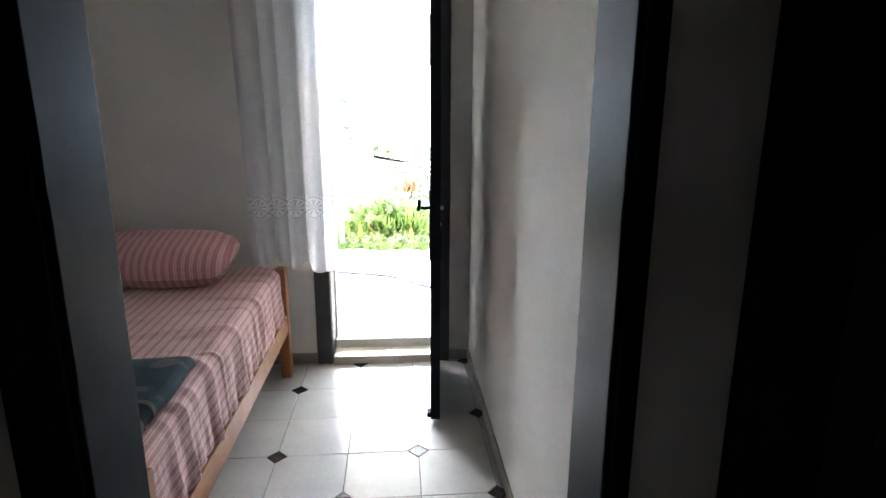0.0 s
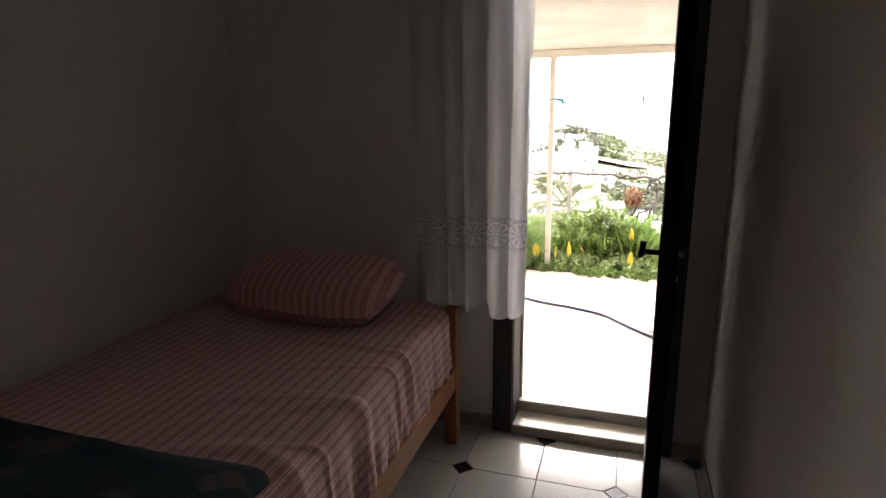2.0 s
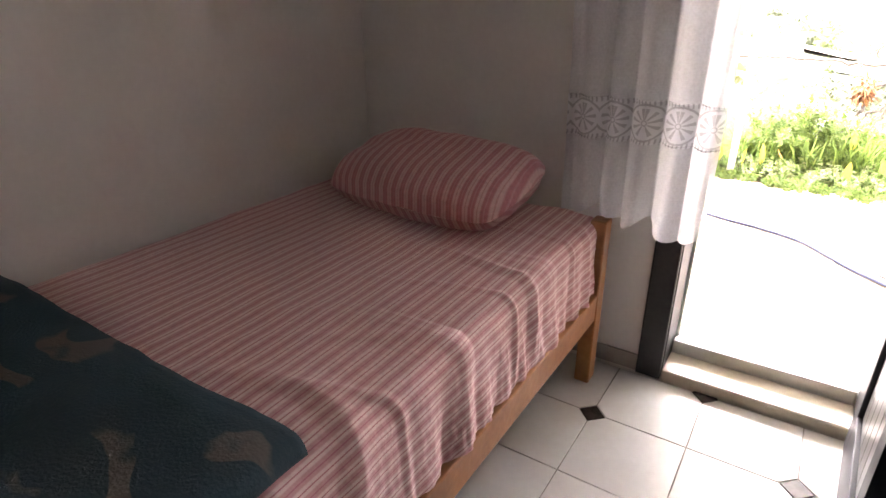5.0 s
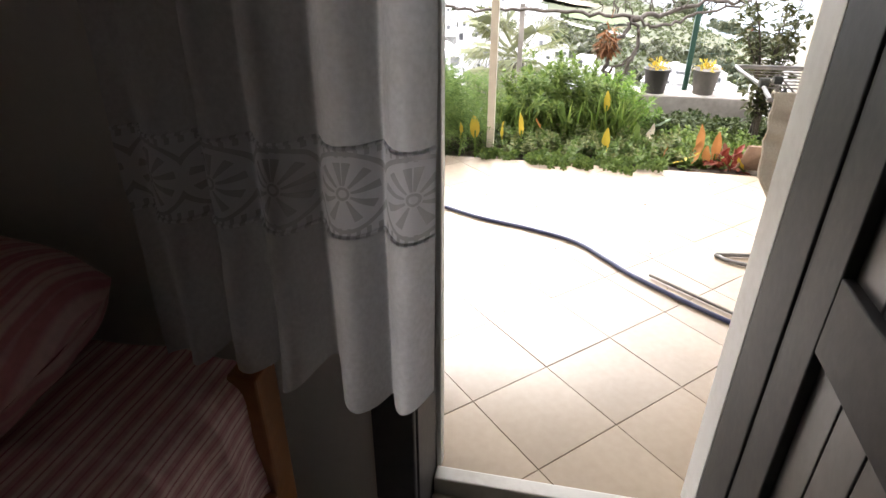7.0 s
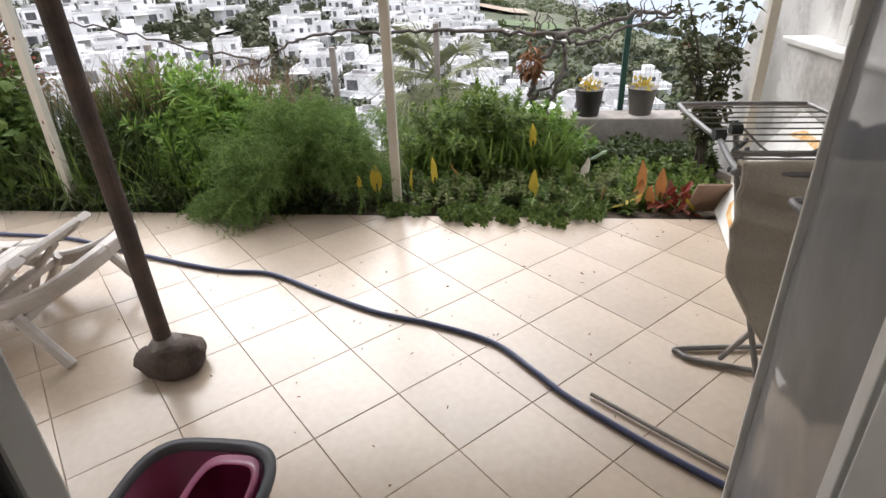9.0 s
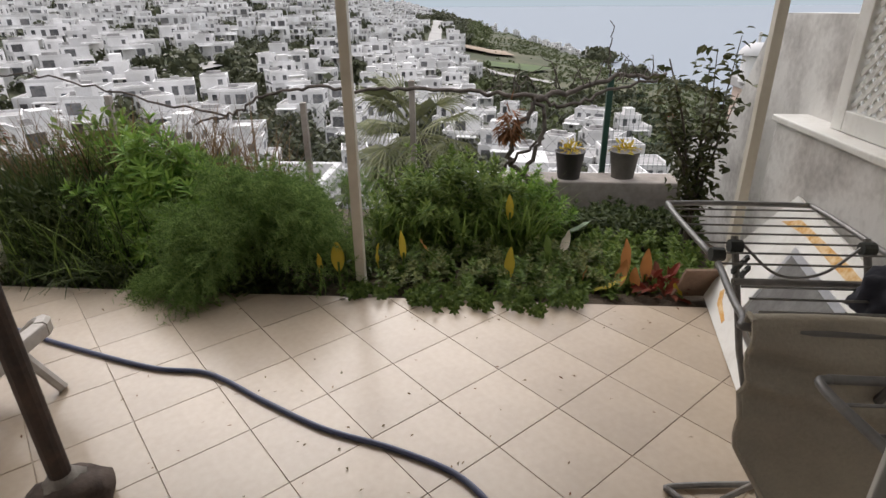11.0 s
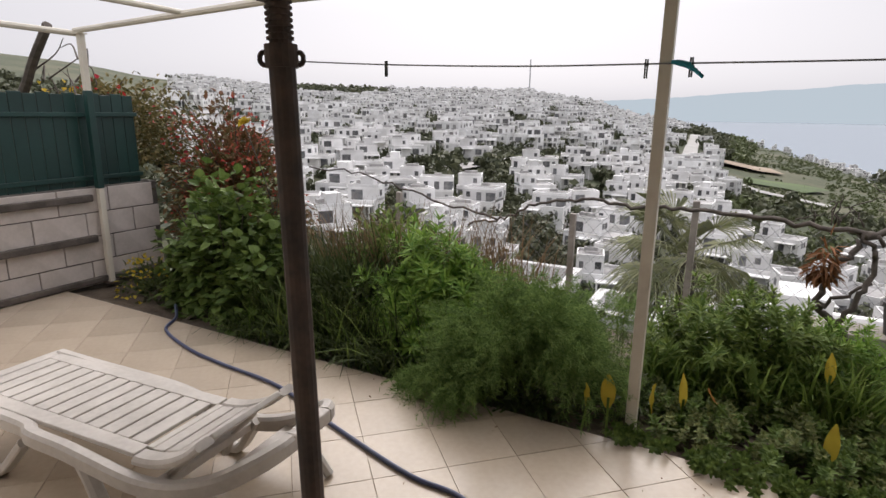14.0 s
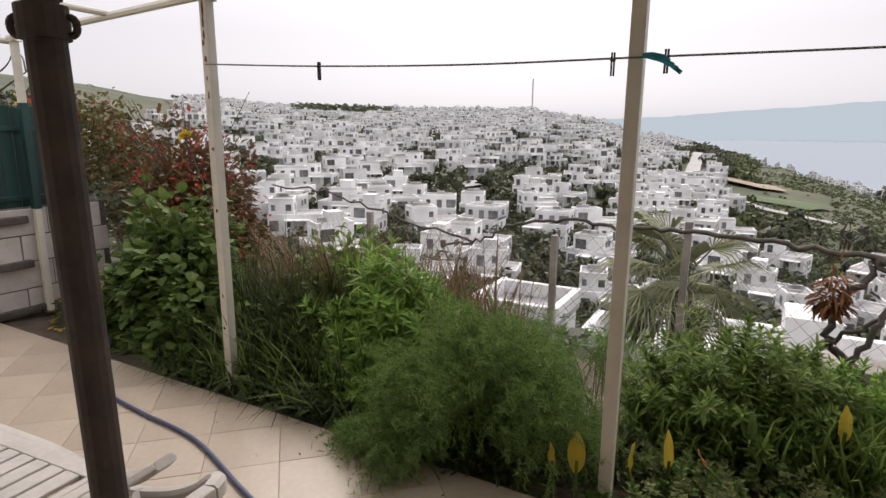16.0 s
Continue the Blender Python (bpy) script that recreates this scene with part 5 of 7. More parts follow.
def sweep(line, half, low, high):
    """A bar of rounded rectangular section swept along a line, upright in z, with chamfered top edges."""
    sec = [(-half, low + 0.006), (-half + 0.006, low), (half - 0.006, low), (half, low + 0.006), (half, high - 0.012), (half - 0.012, high), (-half + 0.012, high), (-half, high - 0.012)]
    v, f, n = [], [], len(sec)
    for k, c in enumerate(line):
        d = (line[min(k + 1, len(line) - 1)] - line[max(k - 1, 0)]).normalized()
        sd = Vector((-d.y, d.x, 0)).normalized()
        up = d.cross(sd)
        v += [tuple(c + sd * q + up * h) for q, h in sec]
        if k:
            f += [((k - 1) * n + j, (k - 1) * n + (j + 1) % n, k * n + (j + 1) % n, k * n + j) for j in range(n)]
    f += [tuple(range(n))[::-1], tuple(len(v) - n + j for j in range(n))]
    return v, f


for s_ in (-1, 1):
    # the side rail: level beside the seat, then down in a bow and up to a raised end
    bow = [(-1.06, 0.225 * s_, SZ - 0.016), (-0.80, 0.230 * s_, SZ - 0.026), (-0.56, 0.232 * s_, SZ - 0.028)]
    if s_ < 0:
        bow += [(-0.47, -0.262, SZ - 0.024), (-0.28, -0.266, SZ - 0.026), (-0.12, -0.266, SZ - 0.042), (0.05, -0.258, SZ - 0.064), (0.20, -0.235, SZ - 0.060), (0.33, -0.185, SZ - 0.030), (0.42, -0.11, SZ + 0.012), (0.465, -0.04, SZ + 0.038), (0.475, 0.02, SZ + 0.044)]
    else:
        bow += [(-0.30, 0.234, SZ - 0.034), (-0.12, 0.240, SZ - 0.066), (0.05, 0.252, SZ - 0.100), (0.20, 0.284, SZ - 0.090), (0.33, 0.298, SZ - 0.040), (0.41, 0.290, SZ + 0.020), (0.455, 0.262, SZ + 0.042), (0.475, 0.215, SZ + 0.046)]
    line = curve_points(bow, 7)
    part("side_rail", sweep(line, 0.026, -0.034, 0.026), M["plastic"], sl, smooth=False)
    part("seat_border", box(-1.03, 0.0, 0.185 * s_ - 0.030, 0.185 * s_ + 0.030, SZ - 0.016, SZ + 0.002, 0.004), M["plastic"], sl)
    # legs: a trough-shaped pair at each end
    for top0, bot0, bot1, top1 in ((-1.00, -0.93, -0.70, -0.56), (-0.24, -0.13, 0.02, 0.12)):
        leg_line = curve_points([(top0, 0.246 * s_, SZ - 0.05), ((top0 + bot0) / 2, 0.250 * s_, 0.14), (bot0, 0.254 * s_, 0.05), (bot0 + 0.05, 0.256 * s_, 0.022), (bot1 - 0.05, 0.256 * s_, 0.022), (bot1, 0.254 * s_, 0.045), (top1, 0.246 * s_, SZ - 0.08)], 5)
        part("leg", sweep(leg_line, 0.026, -0.020, 0.014), M["plastic"], sl)
    part("leg", sweep([Vector((0.30, 0.27 * s_, SZ - 0.06)), Vector((0.36, 0.275 * s_, 0.12)), Vector((0.44, 0.28 * s_, 0.008))], 0.022, -0.014, 0.014), M["plastic"], sl)
    part("back_prop", sweep([Vector((0.20, 0.14 * s_, SZ + 0.02)), Vector((0.08, 0.15 * s_, SZ - 0.10)), Vector((0.02, 0.16 * s_, 0.06))], 0.018, -0.012, 0.012), M["plastic"], sl)
part("end_rail", box(-1.095, -1.035, -0.235, 0.235, SZ - 0.045, SZ + 0.002, 0.012), M["plastic"], sl)
part("end_rail", box(0.449, 0.501, 0.014, 0.222, SZ + 0.013, SZ + 0.070, 0.012), M["plastic"], sl)
for x in (0.06, 0.24):
    part("cross_bar", box(x, x + 0.045, -0.27, 0.27, SZ - 0.125, SZ - 0.09, 0.006), M["plastic"], sl)
for k in range(13):
    x = -1.025 + k * 0.0775
    part("slat", box(x, x + 0.0665, -0.154, 0.154, SZ - 0.015, SZ + 0.001, 0.004), M["plastic"], sl)
# the head part lifts in a shallow curve
bend, c = [], Vector((0.012, 0, SZ - 0.004))
for k in range(24):
    ang = radians(2 + 44 * k / 23)
    bend.append((c.copy(), ang))
    c += Vector((math.cos(ang), 0, math.sin(ang))) * 0.0145
for y in (-0.200, 0.200):
    part("back_border", sweep([q + Vector((0, y, 0)) for q, _ in bend], 0.036, -0.024, 0.006), M["plastic"], sl)
for k in range(4):
    q, ang = bend[3 + k * 5]
    tilt = Matrix.Translation(q) @ Euler((0, -ang, 0)).to_matrix().to_4x4()
    part("slat", box(-0.036, 0.029, -0.163, 0.163, -0.014, 0.004, 0.004, turn=tilt), M["plastic"], sl)
for q, ang in (bend[0], bend[22]):
    tilt = Matrix.Translation(q) @ Euler((0, -ang, 0)).to_matrix().to_4x4()
    part("back_border", box(-0.012, 0.018, -0.163, 0.163, -0.016, 0.006, 0.004, turn=tilt), M["plastic"], sl)

# ---- low wall with pots, fence, vine ----
structure("wall_back_low", box(0.06, 1.468, 8.24, 8.52, -0.6, 0.15, 0.012), M["concrete"], "low weathered concrete garden wall")
structure("garden_bed", ([(-5.0, 6.36, 0.06), (1.47, 6.36, 0.06), (1.47, 7.2, 0.0), (-5.0, 7.2, 0.02), (1.47, 8.7, -0.28), (-5.0, 8.7, -0.28), (-5.0, 6.36, -0.5), (1.47, 6.36, -0.5)],
                         [(0, 1, 2, 3), (3, 2, 4, 5), (6, 7, 1, 0)]), M["soil"], "dark garden soil")


def flower_pot(x, y, z, r, col, label):
    ob = holder("flower_pot", pose(x, y, z), label=label, category="flower pot", group="pots on the low wall")
    h = r * 1.85
    v, f = [], []
    prof = [(0.0, 0.0), (r * 0.74, 0.0), (r * 0.98, h * 0.97), (r * 1.05, h * 0.98), (r * 1.05, h), (r * 0.95, h), (r * 0.92, h * 0.9), (0.0, h * 0.88)]
    for rr2, zz in prof:
        for k in range(24):
            v.append((rr2 * math.cos(k * math.pi / 12), rr2 * math.sin(k * math.pi / 12), zz))
    for j in range(len(prof) - 1):
        for k in range(24):
            f.append((j * 24 + k, j * 24 + (k + 1) % 24, (j + 1) * 24 + (k + 1) % 24, (j + 1) * 24 + k))
    part("pot", (v, f), col, ob, smooth=True)
    return ob, h


M["pot_dark"] = surf("charcoal_plastic_pot", (0.06, 0.058, 0.06), (0.09, 0.085, 0.085), 8, 50, 0.6, 0.1)
M["pot_grey"] = surf("grey_plastic_pot", (0.23, 0.215, 0.20), (0.17, 0.16, 0.15), 8, 50, 0.7, 0.1)
pot_a, ph = flower_pot(0.605, 8.36, 0.15, 0.118, M["pot_dark"], "dark grey plastic pot with yellowing stonecrop")
pot_b, ph = flower_pot(1.04, 8.40, 0.15, 0.118, M["pot_grey"], "light grey plastic pot with yellowing stonecrop")

fc = holder("garden_fence", label="rusty chain-link and green mesh fence behind the bed", category="fence")
M["green_post"] = surf("green_steel_post", (0.012, 0.05, 0.035), (0.02, 0.065, 0.045), 6, 50, 0.45, 0.05)
part("post", box(0.885, 0.93, 8.55, 8.595, -0.4, 0.93, 0.004), M["green_post"], fc, "dark green steel post")
for x, top in ((-0.68, 0.88), (-1.60, 0.70), (-3.3, 0.75)):
    part("post", box(x - 0.024, x + 0.024, 8.55, 8.60, -0.6, top, 0.004), M["concrete"], fc, "grey concrete post")
pts, faces = [], []


def wire(p0, p1, r=0.0016):
    d = (Vector(p1) - Vector(p0)).normalized()
    a = d.orthogonal().normalized() * r
    b = d.cross(a)
    o = len(pts)
    for e in (p0, p1):
        for t in (0, 2.094, 4.189):
            pts.append(tuple(Vector(e) + a * math.cos(t) + b * math.sin(t)))
    for k in range(3):
        faces.append((o + k, o + (k + 1) % 3, o + 3 + (k + 1) % 3, o + 3 + k))


cw, ch = 0.058, 0.062
for i in range(int((0.84 + 3.4) / cw)):
    x = -3.4 + i * cw
    top = 0.80 if x > -1.6 else 0.66
    for j in range(int((top + 0.35) / ch)):
        z = -0.35 + j * ch
        s = 1 if (i + j) % 2 else -1
        wire((x, 8.57, z), (x + cw, 8.57, z + ch)) if s > 0 else wire((x + cw, 8.57, z), (x, 8.57, z + ch))
part("chain_link", (pts, faces), M["line"], fc, "fine grey chain-link wire")["kind"] = "stuff"
pts, faces = [], []
for i in range(15):
    wire((0.93 + i * 0.039, 8.57, -0.2), (0.93 + i * 0.039, 8.57, 0.86))
for j in range(9):
    wire((0.93, 8.57, 0.10 + j * 0.095), (1.47, 8.57, 0.10 + j * 0.095))
part("mesh_panel", (pts, faces), M["green_post"], fc, "green welded mesh panel")["kind"] = "stuff"

M["bark"] = surf("grey_brown_bark", (0.062, 0.050, 0.041), (0.115, 0.095, 0.078), 14, 90, 0.9, 0.7)
vn = holder("grape_vine", label="bare grey grapevine trained along the fence", category="vine")
rv = random.Random(21)


def branch(ctrl, r0, r1, per=7, wob=0.012, parent=None, name="branch"):
    line = [p + Vector((rv.gauss(0, wob), rv.gauss(0, wob), rv.gauss(0, wob))) for p in curve_points(ctrl, per)]
    return part(name, rod(line, r0, 7, taper=r1 / r0), M["bark"], parent or vn, smooth=True)


branch([(0.42, 8.1, -0.15), (0.30, 8.1, 0.15), (0.12, 8.12, 0.35), (0.20, 8.12, 0.62), (0.30, 8.15, 0.80)], 0.026, 0.018, name="stem")
branch([(0.22, 8.05, -0.15), (0.16, 8.05, 0.12), (0.30, 8.05, 0.42), (0.36, 8.1, 0.70), (0.28, 8.15, 0.80)], 0.020, 0.014, name="stem")
branch([(-0.15, 8.1, 0.10), (0.0, 8.1, 0.2), (0.14, 8.08, 0.36), (0.34, 8.1, 0.52)], 0.018, 0.010, name="stem")
branch([(0.28, 8.15, 0.80), (0.60, 8.3, 0.84), (0.95, 8.4, 0.93), (1.28, 8.42, 0.94)], 0.022, 0.014)
branch([(0.28, 8.15, 0.80), (0.55, 8.25, 0.74), (0.85, 8.35, 0.83), (1.25, 8.4, 0.94)], 0.016, 0.010)
branch([(0.28, 8.15, 0.82), (-0.2, 8.3, 0.83), (-0.7, 8.4, 0.84), (-1.1, 8.42, 0.83), (-1.5, 8.45, 0.84), (-1.85, 8.45, 0.78), (-2.15, 8.45, 0.63), (-2.5, 8.45, 0.55)], 0.017, 0.009)
branch([(-2.2, 8.4, 0.62), (-2.9, 8.3, 0.78), (-3.5, 8.2, 0.95), (-4.0, 8.1, 0.98)], 0.010, 0.006)
for _ in range(26):
    x = rv.uniform(-0.1, 1.25)
    z = 0.82 + 0.09 * max(0, x)
    h, dx = rv.uniform(0.08, 0.30), rv.uniform(-0.22, 0.22)
    branch([(x, 8.3, z), (x + dx * 0.4, 8.3 + rv.uniform(-0.05, 0.05), z + h * 0.5), (x + dx, 8.3, z + h * rv.uniform(0.5, 1.0))], 0.0055, 0.002, 4, 0.008, name="twig")
branch([(0.86, 8.4, 0.93), (0.85, 8.4, 1.1), (0.86, 8.4, 1.32)], 0.008, 0.003, name="twig")

# ---- planting ----
def blades(out, n, place, length, width, lean, droop, rr, up=0.4):
    """Grass-like blades: place() gives a root, each blade bends outward and droops."""
    pts, faces = out
    for _ in range(n):
        b, away = place()
        L, w = length * rr.uniform(0.55, 1.2), width * rr.uniform(0.7, 1.3)
        t = rr.uniform(0, 6.283)
        d = (Vector((math.cos(t), math.sin(t), 0)) * 0.6 + Vector(away)).normalized() if Vector(away).length else Vector((math.cos(t), math.sin(t), 0))
        s = Vector((-d.y, d.x, 0)) * w / 2
        ln_, dr = lean * rr.uniform(0.4, 1.3), droop * rr.uniform(0.3, 1.3)
        o = len(pts)
        b = Vector(b)
        for k in range(4):
            u = k / 3
            c = b + d * L * ln_ * u * (0.4 + 0.6 * u) + Vector((0, 0, L * (u - dr * u * u)))
            ww = 1 - 0.9 * u * u
            pts += [tuple(c - s * ww), tuple(c + s * ww)]
        faces += [(o, o + 1, o + 3, o + 2), (o + 2, o + 3, o + 5, o + 4), (o + 4, o + 5, o + 7, o + 6)]


def leaves(out, n, place, length, width, rr, hang=0.3, cup=0.25):
    """Oval leaves with a folded midrib; place() gives position and outward direction."""
    pts, faces = out
    for _ in range(n):
        b, away = place()
        b, d = Vector(b), Vector(away)
        if d.length < 1e-3:
            d = Vector((rr.gauss(0, 1), rr.gauss(0, 1), 0.3))
        d = (d.normalized() + Vector((rr.gauss(0, 0.5), rr.gauss(0, 0.5), rr.gauss(0, 0.4) - hang))).normalized()
        s = d.cross(Vector((rr.gauss(0, 0.35), rr.gauss(0, 0.35), 1))).normalized()
        nrm = s.cross(d)
        L, w = length * rr.uniform(0.6, 1.25), width * rr.uniform(0.7, 1.2)
        o = len(pts)
        m1, m2, tip = b + d * L * 0.35, b + d * L * 0.72 - nrm * L * 0.04, b + d * L - nrm * L * 0.12
        e = nrm * w * cup
        pts += [tuple(b), tuple(m1 - s * w / 2 + e), tuple(m1), tuple(m1 + s * w / 2 + e), tuple(m2 - s * w * 0.36 + e * 0.6), tuple(m2), tuple(m2 + s * w * 0.36 + e * 0.6), tuple(tip)]
        faces += [(o, o + 2, o + 1), (o, o + 3, o + 2), (o + 1, o + 2, o + 5, o + 4), (o + 2, o + 3, o + 6, o + 5), (o + 4, o + 5, o + 7), (o + 5, o + 6, o + 7)]


rg = random.Random(33)


def mound(cx, cy, z0, rx, ry, h, shell=0.55, lump=0.25):
    """A sampler on an uneven dome: places near its surface and the way out from it."""
    ph = rg.uniform(0, 100)

    def place():
        while True:
            t, e = rg.uniform(0, 6.283), math.asin(rg.uniform(0.0, 1))
            d = Vector((math.cos(t) * math.cos(e), math.sin(t) * math.cos(e), math.sin(e)))
            k = rg.uniform(shell, 1.0) * (1 + lump * noise.noise(d * 2.1 + Vector((ph, 0, 0))))
            return (cx + d.x * rx * k, cy + d.y * ry * k, z0 + d.z * h * k), d
    return place


def plant(name, label, category, built, group="", kind=""):
    """built: a list of (part name, mesh or list of meshes, material)."""
    ob = holder(name, label=label, category=category, group=group, kind=kind)
    for pn, mesh, mt in built:
        for one in mesh if isinstance(mesh, list) else [mesh]:
            pt = part(pn, one, mt, ob)
            if pn in ("flowers", "bloom", "red_blossom", "yellow_blossom", "blossom", "foliage", "pale_foliage", "leaves", "inner_leaves", "fronds"):
                pt["kind"] = "stuff"
    return ob


def bush_stems(cx, cy, rx, ry, h, num, seed):
    """Woody stems that fan out from one root."""
    rb_ = random.Random(seed)
    out = []
    for _ in range(num):
        t, q = rb_.uniform(0, 6.283), rb_.uniform(0.3, 0.9)
        ex, ey = cx + rx * q * math.cos(t), cy + ry * q * math.sin(t)
        out.append(rod(curve_points([(cx, cy, -0.05), ((cx + ex) / 2, (cy + ey) / 2, h * 0.45), (ex, ey, h * rb_.uniform(0.6, 0.9))], 4), 0.006, 5, taper=0.4, cap=False))
    return out


G = dict(
    fennel=leafy("fennel_green", (0.064, 0.124, 0.034), (0.270, 0.380, 0.115), 0.6, clear=0.3),
    bright=leafy("bright_bush_green", (0.090, 0.190, 0.030), (0.260, 0.390, 0.075), clear=0.3),
    mid=leafy("mid_green", (0.078, 0.135, 0.028), (0.215, 0.285, 0.070), clear=0.25),
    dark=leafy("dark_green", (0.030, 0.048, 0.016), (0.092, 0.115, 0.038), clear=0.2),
    ivy=leafy("geranium_green", (0.058, 0.100, 0.022), (0.160, 0.225, 0.058), clear=0.25),
    dry=leafy("dry_grass", (0.140, 0.085, 0.048), (0.260, 0.180, 0.100), clear=0.2),
    yellow=leafy("yellow_leaf", (0.550, 0.360, 0.030), (0.450, 0.380, 0.060), clear=0.3),
    orange=leafy("orange_withered_leaf", (0.500, 0.170, 0.050), (0.400, 0.220, 0.080), clear=0.25),
    bronze=leafy("bronze_red_leaf", (0.230, 0.045, 0.030), (0.160, 0.060, 0.035), clear=0.2),
    red=leafy("red_petals", (0.500, 0.035, 0.030), (0.380, 0.030, 0.050), clear=0.2),
    pink=leafy("bougainvillea_bracts", (0.420, 0.055, 0.050), (0.300, 0.110, 0.060), clear=0.25),
    brown=leafy("rusty_leaves", (0.190, 0.090, 0.050), (0.125, 0.105, 0.042), clear=0.2),
    deadleaf=leafy("dead_vine_leaf", (0.260, 0.110, 0.045), (0.170, 0.085, 0.040), clear=0.15),
    white=leafy("white_petal", (0.977, 0.850, 0.720), (0.862, 0.760, 0.630), clear=0.2),
    creeper=leafy("creeper_green", (0.085, 0.115, 0.038), (0.225, 0.245, 0.090), clear=0.2),
    rose=leafy("rose_leaf", (0.048, 0.060, 0.024), (0.103, 0.102, 0.043), clear=0.2),
    rose_light=leafy("yellowing_rose_leaf", (0.085, 0.085, 0.030), (0.220, 0.170, 0.070), clear=0.2),
    palm=leafy("palm_green", (0.160, 0.180, 0.085), (0.330, 0.330, 0.190), clear=0.2),
)


def sprigs(out, n, place, height, length, width, rr, whorls=3, per=6, lean=0.6):
    """Leafy shoots: a thin stem with leaves in whorls, closer and more upright to the tip."""
    pts, faces = out
    for _ in range(n):
        b, away = place()
        b = Vector(b)
        d = (Vector(away) * lean + Vector((rr.gauss(0, 0.25), rr.gauss(0, 0.25), 0.8))).normalized()
        h = height * rr.uniform(0.5, 1.25)
        u = d.orthogonal().normalized()
        w = d.cross(u)
        o = len(pts)
        pts += [tuple(b - u * 0.002), tuple(b + u * 0.002), tuple(b + d * h)]
        faces.append((o, o + 1, o + 2))
        for k in range(whorls):
            q = k / max(1, whorls - 1)
            c = b + d * h * (0.45 + 0.55 * q)
            t0 = rr.uniform(0, 6.283)
            for j in range(per):
                t = t0 + 6.283 * j / per + rr.gauss(0, 0.2)
                out_ = u * math.cos(t) + w * math.sin(t)
                e = 0.05 + 0.75 * q + rr.gauss(0, 0.15)
                ld = (out_ * math.cos(e) + d * math.sin(e)).normalized()
                sd = d.cross(out_)
                nm = sd.cross(ld)
                L, wd = length * (1.0 - 0.35 * q) * rr.uniform(0.7, 1.15), width * (1.0 - 0.25 * q) * rr.uniform(0.8, 1.15)
                o = len(pts)
                m1, m2, tip = c + ld * L * 0.35, c + ld * L * 0.72 + nm * L * 0.03, c + ld * L + nm * L * 0.10
                z3 = nm * -wd * 0.2
                pts += [tuple(c), tuple(m1 - sd * wd / 2 + z3), tuple(m1), tuple(m1 + sd * wd / 2 + z3), tuple(m2 - sd * wd * 0.36 + z3 * 0.6), tuple(m2), tuple(m2 + sd * wd * 0.36 + z3 * 0.6), tuple(tip)]
                faces += [(o, o + 2, o + 1), (o, o + 3, o + 2), (o + 1, o + 2, o + 5, o + 4), (o + 2, o + 3, o + 6, o + 5), (o + 4, o + 5, o + 7), (o + 5, o + 6, o + 7)]


# feathery fennel hanging over the tiles
def fennel(cx, cy, z0, rx, ry, h, shoots, threads, fall=0.0):
    """Bent shoots, each bearing plumes of hair-fine forked threads."""
    fp, ff = [], []
    st = bmesh.new()
    heads = [(rg.uniform(0, 6.283), rg.random() ** 0.5) for _ in range(max(9, shoots // 7))]
    for _ in range(shoots):
        t, q = rg.choice(heads)
        t, q = t + rg.gauss(0, 0.13), min(1.05, max(0.0, q + rg.gauss(0, 0.07)))
        ph = 1 + 0.38 * noise.noise((math.cos(t) * 1.4, math.sin(t) * 1.4, cx * 3))
        ex, ey = cx + rx * q * ph * math.cos(t), cy + ry * q * ph * math.sin(t)
        top = z0 + h * (1 - 0.82 * q ** 2.0) * rg.uniform(0.72, 1.05) * (1 + 0.25 * noise.noise((ex * 2.6, ey * 2.6, 4)))
        p0, p3 = Vector((cx + rg.gauss(0, 0.08), cy + rg.gauss(0, 0.06), z0)), Vector((ex, ey, top))
        p1 = p0.lerp(p3, 0.55) + Vector((0, 0, 0.24 * h))
        line = curve_points([p0, p1, p3], 6)
        rod(line, 0.0035, 4, bm=st, taper=0.3, cap=False)
        for _ in range(9):
            k = rg.randrange(4, len(line))
            a0 = line[k]
            d = ((line[-1] - line[-3]).normalized() * 0.7 + Vector((rg.gauss(0, 0.7), rg.gauss(0, 0.7), rg.gauss(0.1, 0.5)))).normalized()
            PL = rg.uniform(0.10, 0.20)
            sag = rg.uniform(0.02, 0.06) + fall
            for _ in range(threads):
                q2 = rg.random() ** 0.7
                b2 = a0 + d * PL * q2 - Vector((0, 0, sag * q2 * q2))
                dd = (d * 0.55 + Vector((rg.gauss(0, 0.6), rg.gauss(0, 0.6), rg.gauss(0, 0.6)))).normalized()
                L = rg.uniform(0.025, 0.06) * (1.15 - 0.6 * q2)
                s = dd.orthogonal().normalized() * 0.0011
                m_, e_ = b2 + dd * L * 0.55, b2 + dd * L - Vector((0, 0, 0.2 * L))
                o = len(fp)
                fp.extend([tuple(b2 - s), tuple(b2 + s), tuple(m_ + s), tuple(m_ - s), tuple(e_)])
                ff.extend([(o, o + 1, o + 2, o + 3), (o + 3, o + 2, o + 4)])
    return [("stem", st, G["mid"]), ("fronds", (fp, ff), G["fennel"])]


plant("fennel", "large feathery green fennel overhanging the tiles", "fennel", fennel(-1.31, 6.58, 0.03, 0.51, 0.40, 0.71, 190, 42))
plant("fennel", "smaller feathery fennel behind the post", "fennel", fennel(-1.02, 7.15, 0.0, 0.42, 0.32, 0.72, 60, 36))
plant("fennel", "low fennel skirt drooping over the tiles", "fennel", fennel(-1.46, 6.34, 0.10, 0.46, 0.22, 0.15, 46, 30, 0.06))

